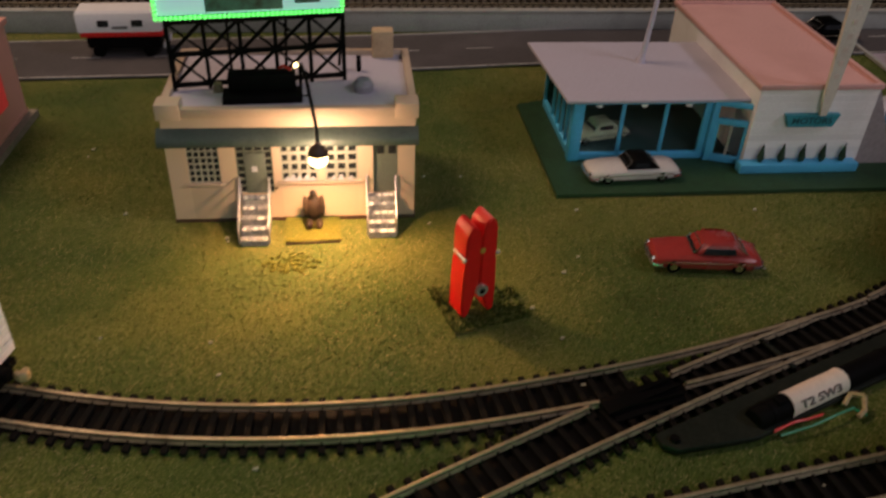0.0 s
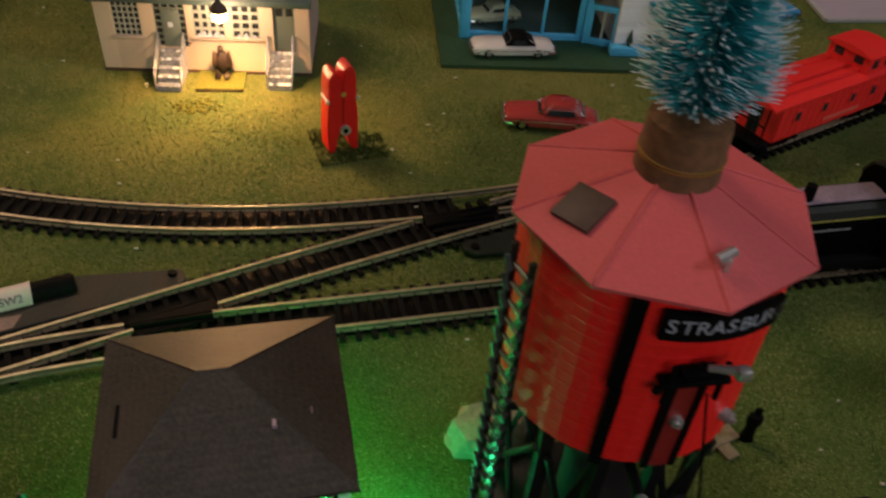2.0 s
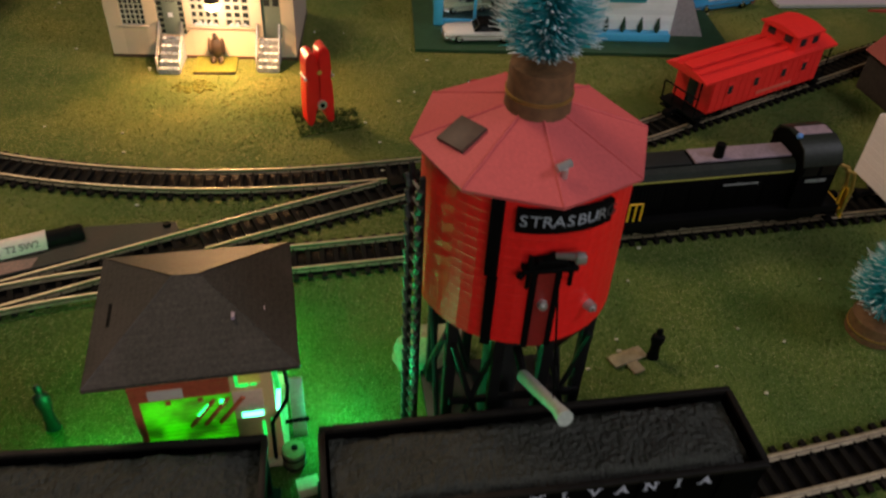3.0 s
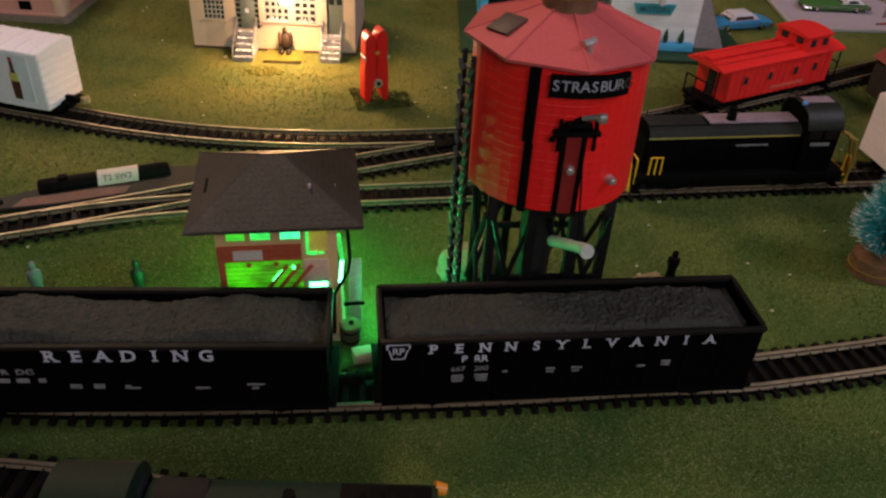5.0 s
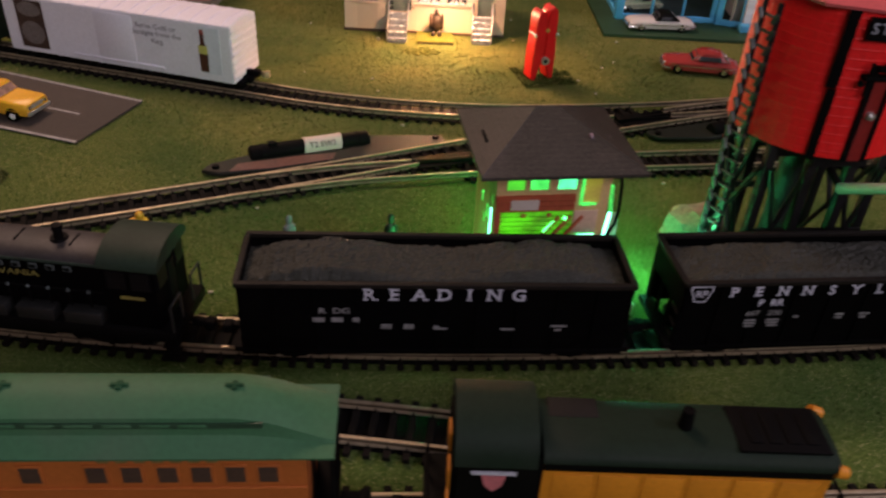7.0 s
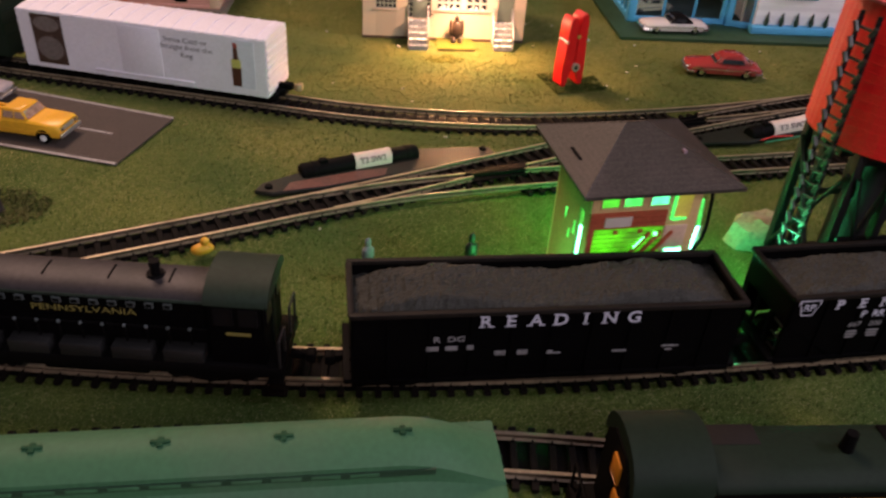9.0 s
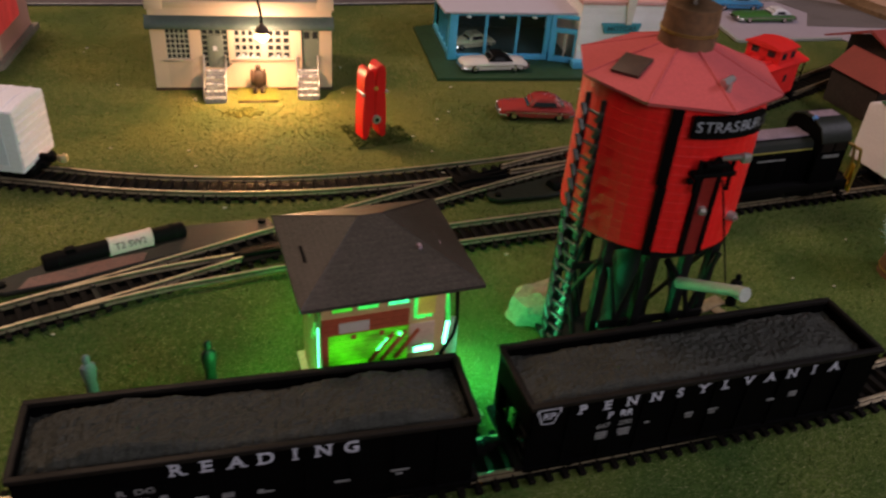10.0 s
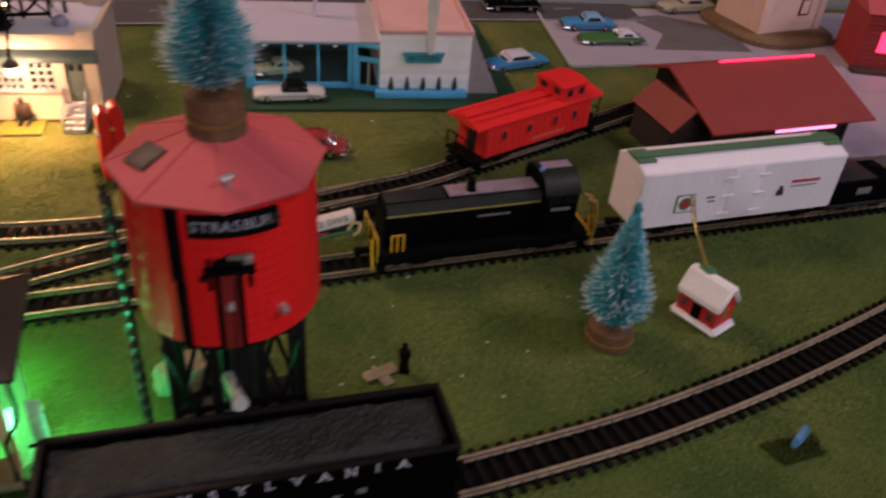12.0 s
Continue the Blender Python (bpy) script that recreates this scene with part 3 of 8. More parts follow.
part("rusted_plate_end", one(prism, [(-54, -14.4), (-30, -17.4), (4, -17.2), (8, -10.5), (-10, -8.0), (-48, -7.2)], "z", 3.0, 3.45), SALMON, rust, "salmon-red reflection painted on the plate")


def wires():
    for name, pts, mat in (("red_wire", ((196, 188, 3), (206, 190, 4.5), (214, 191, 4), (221, 193, 3)), RED_WIRE), ("green_wire", ((198, 186, 2.5), (212, 187.5, 3.5), (226, 191, 4), (236, 194, 3), (240, 190, 2)), GREEN_WIRE),
                           ("pale_wire", ((234, 197, 2), (238, 200, 5), (242, 197, 6), (240, 192, 3), (236, 190, 2)), TAN_KNUCKLE)):
        bm = bmesh.new()
        cable(bm, pts, 0.55 if name != "pale_wire" else 1.1)
        tagged(part(name, bm, mat), name.replace("_", " ") + " lying beside the switch machine", "wire", "wires of the switch machine")


wires()


# ---------------------------------------------------------------- roads
def sheet(name, outline, mat, z, thick, label, category, kind="structure"):
    bm = bmesh.new()
    prism(bm, outline, "z", z - thick, z)
    return tagged(part(name, bm, mat, smooth=False), label, category, kind=kind)


def back_road():
    ob = thing("road", pose(0, 0, 0), "dark asphalt road strip with worn dashes", "road", kind="structure")
    run = glide([(-900, 655, -3), (-150, 620, -3), (150, 604.5, -0.5), (430, 598, -3), (620, 586, -4)], 10)
    bm = bmesh.new()
    hull(bm, [[(p.x - math.sin(radians(a)) * s, p.y + math.cos(radians(a)) * s, z) for s, z in ((-37, 0.2), (-37, 1.4), (37, 1.4), (37, 0.2))] for p, a in run])
    part("asphalt", bm, ASPHALT, ob)
    for s in (-35.5, 35.5):
        bm = bmesh.new()
        hull(bm, [[(p.x - math.sin(radians(a)) * (s + u), p.y + math.cos(radians(a)) * (s + u), z) for u, z in ((-1.2, 1.2), (-1.0, 1.8), (1.0, 1.8), (1.2, 1.2))] for p, a in run])
        part("edge_line", bm, ROAD_LINE, ob)
    for k in range(6, len(run) - 3, 6):
        p, a = run[k]
        part("lane_dash", one(box, -11, 11, -0.8, 0.8, 1.4, 1.65), ROAD_LINE, ob, m=mm(p.x, p.y, 0, 0, 0, a))


back_road()


def embankment():
    ob = thing("embankment", mm(0, 664, 0, 0, 0, -5.6), "pale grey retaining wall carrying the rear track", "retaining wall", kind="structure")
    bx("wall_face", (-1000, 1250, 0, 4, -1, 16.5), KERB, ob, bevel=0.4)
    bx("roadbed", (-1000, 1250, 4, 122, -1, 15.5), paint("grey_roadbed", (0.16, 0.15, 0.14), 0.9, 0, 400, 0.3, 0.6, 20), ob)
    for k in range(-24, 31):
        bx("coping", (k * 41.5, k * 41.5 + 41.0, -1.5, 6, 16.5, 18.0), KERB, ob, bevel=0.3)


embankment()


def rear_track(y, z):
    ob = thing("railway_track", mm(0, y, z, 0, 0, -5.6), "rear model railway track on the raised roadbed", "railway track", "tracks of the layout")
    run = glide([(-500, 0, 0), (800, 0, 0)], 20)
    for s in (GAUGE, -GAUGE):
        part("rail", rail_bm(run, s), RAIL, ob).data.materials.append(RAIL_WEB)
    for k in range(180):
        t = new("tie", TIE_MESH)
        t.parent = ob
        t.matrix_local = mm(-498 + k * 7.15, 0, 0, 0, 0, random.uniform(-0.8, 0.8))


rear_track(684, 15.5)


# ---------------------------------------------------------------- rolling stock
def wheelset(parent, x):
    for s in (-1, 1):
        bm = bmesh.new()
        rod(bm, (x, s * 7.6, 10.3), (x, s * 10.2, 10.3), 5.2, seg=20)
        rod(bm, (x, s * 7.0, 10.3), (x, s * 7.7, 10.3), 5.9, seg=20)
        part("wheel", bm, WHEEL, parent)


def bogie(car, x, base=20.0, mat=None):
    mat = mat or BLACK
    bm = bmesh.new()
    for s in (-1, 1):
        prism(bm, [(x - base / 2 - 4, 11.5), (x - base / 2, 13), (x - 3, 14.5), (x + 3, 14.5), (x + base / 2, 13), (x + base / 2 + 4, 11.5), (x + base / 2 + 3, 8.6), (x + base / 2 - 3, 8.6), (x + 4, 7.0), (x - 4, 7.0), (x - base / 2 + 3, 8.6), (x - base / 2 - 3, 8.6)], "y", s * 12.0 - 1, s * 12.0 + 1)
        for u in (-1, 1):
            rod(bm, (x + u * base / 2, s * 12.6, 10.3), (x + u * base / 2, s * 14.2, 10.3), 1.8, seg=8)
        rod(bm, (x, s * 12.9, 8), (x, s * 12.9, 13), 2.0, seg=8)
    box(bm, x - 4, x + 4, -12, 12, 10, 14)
    t = part("truck", bm, mat, car)
    for u in (-1, 1):
        wheelset(t, x + u * base / 2)
    return t


def coupler(car, x, s):
    bm = bmesh.new()
    box(bm, min(x, x + s * 7), max(x, x + s * 7), -1.6, 1.6, 10.5, 13.5, 0.4)
    box(bm, min(x + s * 6, x + s * 10), max(x + s * 6, x + s * 10), -3.0, 2.0, 9.8, 14.2, 0.8)
    part("coupler", bm, BLACK, car)


def car_pose(nodes, x):
    run = glide(nodes, 1.0)
    p, a = min(run, key=lambda q: abs(q[0].x - x))
    return p, a


SERIFS = {"R": ((0.1, 0), (0.1, 1), (0.92, 0)), "E": ((0.12, 0), (0.12, 1)), "A": ((0.08, 0), (0.92, 0)), "D": ((0.1, 0), (0.1, 1)), "I": ((0.5, 0), (0.5, 1)),
          "N": ((0.1, 0), (0.1, 1), (0.9, 1)), "P": ((0.12, 0), (0.12, 1)), "L": ((0.12, 0), (0.12, 1)), "Y": ((0.08, 1), (0.92, 1), (0.5, 0)), "V": ((0.08, 1), (0.92, 1))}


def serifs(ob, letter):
    """Adds the slab feet of old railroad lettering to one letter."""
    me = ob.data
    xs, ys, zs = ([v.co[k] for v in me.vertices] for k in range(3))
    high = max(ys) - min(ys)
    bm = bmesh.new()
    bm.from_mesh(me)
    for f, top in SERIFS.get(letter, ()):
        cx, cy = min(xs) + f * (max(xs) - min(xs)), (max(ys) - 0.05 * high if top else min(ys) + 0.05 * high)
        box(bm, cx - 0.21 * high, cx + 0.21 * high, cy - 0.05 * high, cy + 0.05 * high, min(zs) + 0.00001, max(zs) - 0.00001)
    bm.to_mesh(me)
    bm.free()


def hopper(x, a_shift, L, label, words, shield):
    p, a = car_pose(T4, x)
    ob = thing("hopper_car", mm(p.x, p.y, 0, 0, 0, a + a_shift), label, "train car", "coal hoppers on the curved track")
    W, top, bot = 16.6, 46.0, 13.6
    bm = bmesh.new()
    for s in (-1, 1):
        box(bm, -L, L, s * W - (0.9 if s > 0 else 0), s * W + (0.9 if s < 0 else 0), bot, top - 1.2)
    part("side_sheet", bm, BLACK_CAR, ob)
    for s in (-1, 1):
        e = bmesh.new()
        prism(e, [(s * L, 31), (s * L, top - 1), (s * (L - 1), top - 1), (s * (L - 1), 30), (s * (L - 24), 15), (s * (L - 23), 14)], "y", -W, W)
        part("end_slope", e, BLACK_CAR, ob)
        e = bmesh.new()
        for y in (-W + 2, -5, 5, W - 2):
            rod(e, (s * (L - 0.8), y, 13), (s * (L - 0.8), y, 32), 0.8, seg=6)
        for z in (18, 24, 30):
            rod(e, (s * (L + 0.3), -W + 1, z), (s * (L + 0.3), -W + 7, z), 0.45, seg=6)
        box(e, s * L - 3, s * L + 3, -W, W, 12.5, 15.0, 0.4)
        part("end_post", e, BLACK, ob)
    bx("floor_sheet", (-L + 22, L - 22, -W, W, 13.2, 14.2), BLACK_CAR, ob)
    bm = bmesh.new()
    for s in (-1, 1):
        box(bm, -L - 0.8, L + 0.8, s * W - 1.1, s * W + 1.3, top - 2, top, 0.35)
        box(bm, s * L - 1.2, s * L + 1.2, -W + 1.0, W - 1.0, top - 2, top - 0.05, 0.35)
    part("top_rim", bm, RIM_BROWN, ob, "worn brownish-black rim")
    for s in (-1, 1):
        for k in range(-4, 5):
            q = k * 15.2
            bx("side_rib", (q - 0.7, q + 0.7, *sorted((s * W, s * (W + 0.8))), bot, top - 2), BLACK_CAR, ob)
        bx("bottom_sill", (-L, L, *sorted((s * (W - 0.5), s * (W + 0.9))), bot - 1.5, bot + 0.8), BLACK_CAR, ob, bevel=0.25)
    for k in (-27, -9, 9, 27):
        bm = bmesh.new()
        prism(bm, [(k - 8, 14), (k + 8, 14), (k + 3, 6.5), (k - 3, 6.5)], "y", -11, 11)
        part("hopper_bay", bm, BLACK_CAR, ob)
    for s in (-1, 1):
        bogie(ob, s * 55, 19)
        coupler(ob, s * L, s)
    face = -(W + 1.0)
    for letter, u, size, z in words:
        serifs(text_mesh(letter, size, LETTER, ob, mm(u, face, z, 90, 0, 0), bold=0.12, extrude=0.12), letter)
    if shield:
        def keystone(k, y0, y1):
            shape = [(-4.4, 3.9), (4.4, 3.9), (4.7, 1.6), (3.9, 1.1), (2.5, -3.7), (-2.5, -3.7), (-3.9, 1.1), (-4.7, 1.6)]
            return one(prism, [(u * k, w * k) for u, w in shape], "y", y0, y1)
        e = part("emblem", keystone(1.0, face - 0.12, face + 0.3), LETTER, ob, "pale keystone shield", m=mm(-69.6, 0, 40.8))
        part("emblem_field", keystone(0.84, face - 0.2, face), BLACK_CAR, e)
        text_mesh("RP", 4.4, LETTER, e, mm(0, face - 0.22, 0.2, 90, 0, 0), name="emblem_mark", width=4.6, bold=0.1)
    return ob, face


def spread(word, u0, u1, size, z):
    return [(c, u0 + (u1 - u0) * k / (len(word) - 1), size, z) for k, c in enumerate(word)]


penn, face = hopper(165, -1.2, 75.8, "black coal hopper car lettered PENNSYLVANIA, full of coal", spread("PENNSYLVANIA", -56.3, 53.7, 6.2, 41.3), True)
read, face = hopper(-5.3, 0.6, 74.3, "black coal hopper car lettered READING, full of coal", spread("READING", -25.7, 30.3, 7.6, 41.2), False)


def bars(ob, rows, shift, mat=FADED, depth=0.15):
    for u, z, w, hgt in rows:
        u += shift
        bx("stencil_bar", (u - w / 2, u + w / 2, face - depth, face + 0.2, z - hgt / 2, z + hgt / 2), mat, ob)


text_mesh("P  RR", 4.6, LETTER, penn, mm(-40.0, face, 35.8, 90, 0, 0), bold=0.08, width=10.4)
text_mesh("667", 3.4, FADED, penn, mm(-46.2, face, 30.7, 90, 0, 0), bold=0.06, width=5.6)
text_mesh("200", 3.4, FADED, penn, mm(-37.1, face, 30.7, 90, 0, 0), bold=0.06, width=5.6)
bars(penn, [(-43.5, 27.2, 4.6, 0.7), (-43.5, 25.8, 5.0, 0.7), (-43.5, 24.4, 4.2, 0.7), (-34.2, 27.3, 5.4, 0.7), (-34.2, 25.9, 5.0, 0.7), (-33.8, 24.5, 4.4, 0.7), (-24.8, 28.5, 2.2, 0.8), (-6.5, 29.2, 3.6, 0.9), (-6.6, 27.6, 3.0, 0.9), (4.0, 29.2, 4.4, 0.9), (3.8, 27.6, 3.0, 0.9), (30.5, 28.7, 3.4, 0.9), (40.5, 30.6, 3.8, 1.0), (40.5, 29.0, 3.6, 1.0)], -2.8)
text_mesh("R  DG", 3.6, FADED, read, mm(-38.7, face, 33.6, 90, 0, 0), bold=0.08, width=11.5)
bars(read, [(-42.5, 29.4, 4.6, 1.9), (-35.5, 29.4, 4.6, 1.9), (-28.5, 29.4, 2.6, 1.9), (-17, 26.2, 4.2, 2.0), (-8.5, 26.2, 4.0, 2.2), (2.0, 26.2, 2.2, 0.6), (3.6, 25.2, 5.6, 0.6), (29.5, 25.0, 5.4, 0.8), (49.5, 26.6, 6.6, 0.7), (49.2, 24.8, 2.6, 0.9)], -2.2)


def coal_load(car, humps, seed):
    """A mound of coal lying in its hopper."""
    m = car.matrix_world.copy()
    bm = bmesh.new()
    nx, ny = 150, 34
    grid = []
    for i in range(nx + 1):
        row = []
        for j in range(ny + 1):
            x, y = -73.5 + 147 * i / nx, -15.3 + 30.6 * j / ny
            e = min(1, (73.5 - abs(x)) / 12) * min(1, (15.3 - abs(y)) / 5)
            z = 40.4 + e * (2.6 + sum(h * math.exp(-((x - c) / w) ** 2) for c, w, h in humps)) + 1.1 * noise.noise(Vector((x / 9, y / 9, seed))) + 0.45 * noise.noise(Vector((x / 3.4, y / 3.4, seed + 2))) + 0.9 * noise.noise(Vector((x / 1.6, y / 1.6, seed + 5)))
            row.append(bm.verts.new((x, y, z)))
        grid.append(row)
    for i in range(nx):
        for j in range(ny):
            bm.faces.new((grid[i][j], grid[i + 1][j], grid[i + 1][j + 1], grid[i][j + 1]))
    ob = part("coal_load", bm, COAL, smooth=False)
    ob.matrix_world = m
    tagged(ob, "heaped dark grey coal filling the hopper car", "coal", "coal loads", "stuff")


bpy.context.view_layer.update()
coal_load(penn, ((-30, 40, 2.4), (45, 26, 3.6)), 1.0)
coal_load(read, ((-40, 27, 5.2), (40, 26, 5.2)), 2.0)


def box_body(W, z0, eave, ridge):
    """Outline in (y, z) of a house-car body with a low pitched roof."""
    return [(-W, z0), (W, z0), (W, eave), (W * 0.55, eave + (ridge - eave) * 0.62), (0, ridge), (-W * 0.55, eave + (ridge - eave) * 0.62), (-W, eave)]


GREY_INK = paint("grey_print_ink", (0.15, 0.14, 0.16), 0.6, 0, 600, 0.2, 0.0, 120, (0.3, 0.29, 0.3), 0.6)


def white_boxcar():
    c, a = Vector((-186, 294.5)), -20.8
    ob = thing("box_car", mm(c.x, c.y, 0, 0, 0, a), "long white box car with a printed bottle", "train car", "train cars on the layout")
    L, W = 84, 17.6
    bm = one(prism, box_body(W, 9, 47, 48.6), "x", -L, L)
    bmesh.ops.bevel(bm, geom=bm.edges[:], offset=0.6, segments=2, affect="EDGES")
    part("body", bm, WHITE_CAR, ob)
    for k in range(-7, 8):
        bm = bmesh.new()
        prism(bm, [(-W - 0.1, 46.7), (-W - 0.1, 47.2), (-W * 0.55, 48.5), (0, 49.2), (W * 0.55, 48.5), (W + 0.1, 47.2), (W + 0.1, 46.7), (W * 0.5, 47.6), (0, 48.2), (-W * 0.5, 47.6)], "x", k * 11 - 0.9, k * 11 + 0.9)
        part("roof_rib", bm, WHITE_CAR, ob)
    for s in (-1, 1):
        for k in range(7):
            bx("end_rib", (*sorted((s * L, s * (L + 0.45))), -W + 0.8, W - 0.8, 11.5 + k * 5, 13.8 + k * 5), WHITE_CAR, ob, bevel=0.2)
        for y in (-W + 4, W - 4):
            for z in (16, 22, 28):
                part("grab_iron", one(rod, (s * (L + 0.7), y - 2.4, z), (s * (L + 0.7), y + 2.4, z), 0.3, seg=6), WHITE_CAR, ob)
        bm = bmesh.new()
        box(bm, *sorted((s * (L - 4), s * (L + 6))), -6, 6, 6.5, 10.5, 0.6)
        box(bm, *sorted((s * (L - 8), s * (L + 2.5))), -13, 13, 5.5, 9.2, 0.6)
        for y in (-11, 11):
            rod(bm, (s * (L + 1.5), y, 5.5), (s * (L + 3.5), y * 0.55, 11), 0.7, seg=6)
        part("draft_gear", bm, BLACK, ob, "black coupler pocket and end beam")
        bogie(ob, s * 62, 21)
        coupler(ob, s * L, s)
    f = -W - 0.25
    bx("door", (-14, 14, f - 0.3, f + 0.4, 12, 45), WHITE_CAR, ob, bevel=0.3)
    bx("door_track", (-34, 34, f - 0.9, f + 0.4, 12, 13.6), WHITE_CAR, ob, bevel=0.3)
    for k, (row, z, w) in enumerate((("Serve Cold or", 40, 29), ("Straight from the", 35.3, 35), ("Keg", 30.5, 8))):
        text_mesh(row, 4.6, GREY_INK, ob, mm(31, f - 0.05, z, 90, 0, 0), width=w)
    bm = bmesh.new()
    prism(bm, [(62, 14), (76, 14), (76, 45), (62, 45)], "y", f - 0.12, f + 0.2)
    part("printed_panel", bm, paint("pale_blue_print", (0.66, 0.68, 0.76), 0.45, 0, 500, 0.06, 0.05, 60), ob, "pale blue printed panel")
    bm = bmesh.new()
    prism(bm, [(61.2, 15), (66.8, 15), (67.2, 27), (65.4, 35), (65.2, 43), (62.8, 43), (62.6, 35), (60.8, 27)], "y", f - 0.3, f)
    b = part("printed_bottle", bm, paint("brown_print", (0.075, 0.025, 0.015), 0.4, 0, 500, 0.1, 0.05, 60), ob, "dark brown printed bottle")
    bx("bottle_band", (60.9, 67.1, f - 0.45, f - 0.1, 27, 32.5), paint("yellow_print", (0.5, 0.48, 0.12), 0.5, 0, 500, 0.1, 0.05, 60), b, "yellow band")
    bx("bottle_cap", (62.7, 65.3, f - 0.45, f - 0.1, 40, 43), paint("red_print", (0.35, 0.08, 0.06), 0.5, 0, 500, 0.1, 0.05, 60), b, "red cap")
    bm = bmesh.new()
    prism(bm, [(-74, 12.5), (-53, 12.5), (-53, 45), (-74, 45)], "y", f - 0.12, f + 0.2)
    d = part("printed_panel", bm, BROWN, ob, "dark printed barrel picture")
    for k, z in enumerate((39, 23)):
        bm = bmesh.new()
        prism(bm, [(-63.5 + 9 * math.cos(u), z + (5 if k == 0 else 8) * math.sin(u)) for u in [i * math.tau / 18 for i in range(18)]], "y", f - 0.3, f)
        part("printed_oval", bm, paint("grey_print", (0.16, 0.13, 0.12), 0.5, 0, 500, 0.2, 0.1, 200), d)
    bm = bmesh.new()
    prism(bm, [(L + 10, 0.5), (L + 13, -0.5), (L + 15.5, 1), (L + 15, 4.5), (L + 12, 5), (L + 12.5, 2.5), (L + 10, 2)], "z", 8.5, 13)
    bmesh.ops.bevel(bm, geom=bm.edges[:], offset=0.4, segments=1, affect="EDGES")
    part("knuckle", bm, TAN_KNUCKLE, ob, "pale coupler knuckle")
    return ob


white_boxcar()


def dark_boxcar():
    c = Vector((-186, 294.5)) + Vector((math.cos(radians(159.7)), math.sin(radians(159.7)))) * 176
    ob = thing("box_car", mm(c.x, c.y, 0, 0, 0, -20.3), "dark green box car with a red printed panel", "train car", "train cars on the layout")
    L, W = 80, 16.5
    bm = one(prism, box_body(W, 12, 47, 51), "x", -L, L)
    bmesh.ops.bevel(bm, geom=bm.edges[:], offset=0.6, segments=2, affect="EDGES")
    part("body", bm, ENGINE_GREEN, ob)
    f = -W - 0.25
    bx("printed_panel", (-60, 62, f - 0.1, f + 0.2, 16, 45), paint("red_panel_print", (0.42, 0.10, 0.12), 0.5, 0, 500, 0.1, 0.05, 40), ob, "red printed panel")
    bm = bmesh.new()
    prism(bm, [(46 + 10 * math.cos(u), 31 + 7 * math.sin(u)) for u in [i * math.tau / 20 for i in range(20)]], "y", f - 0.3, f)
    part("printed_oval", bm, LETTER, ob, "pale printed ring")
    for s in (-1, 1):
        bogie(ob, s * 58, 21)
        coupler(ob, s * L, s)
        for k in range(4):
            bx("end_rib", (*sorted((s * L, s * (L + 0.9))), -W + 1.5, W - 1.5, 17 + k * 8, 19 + k * 8), ENGINE_GREEN, ob, bevel=0.35)


dark_boxcar()


REEFER_WHITE = paint("white_reefer_paint", (0.84, 0.80, 0.83), 0.45, 0, 600, 0.04, 0.08, 40, (0.70, 0.64, 0.66), 0.3, 0.4, 0.015)


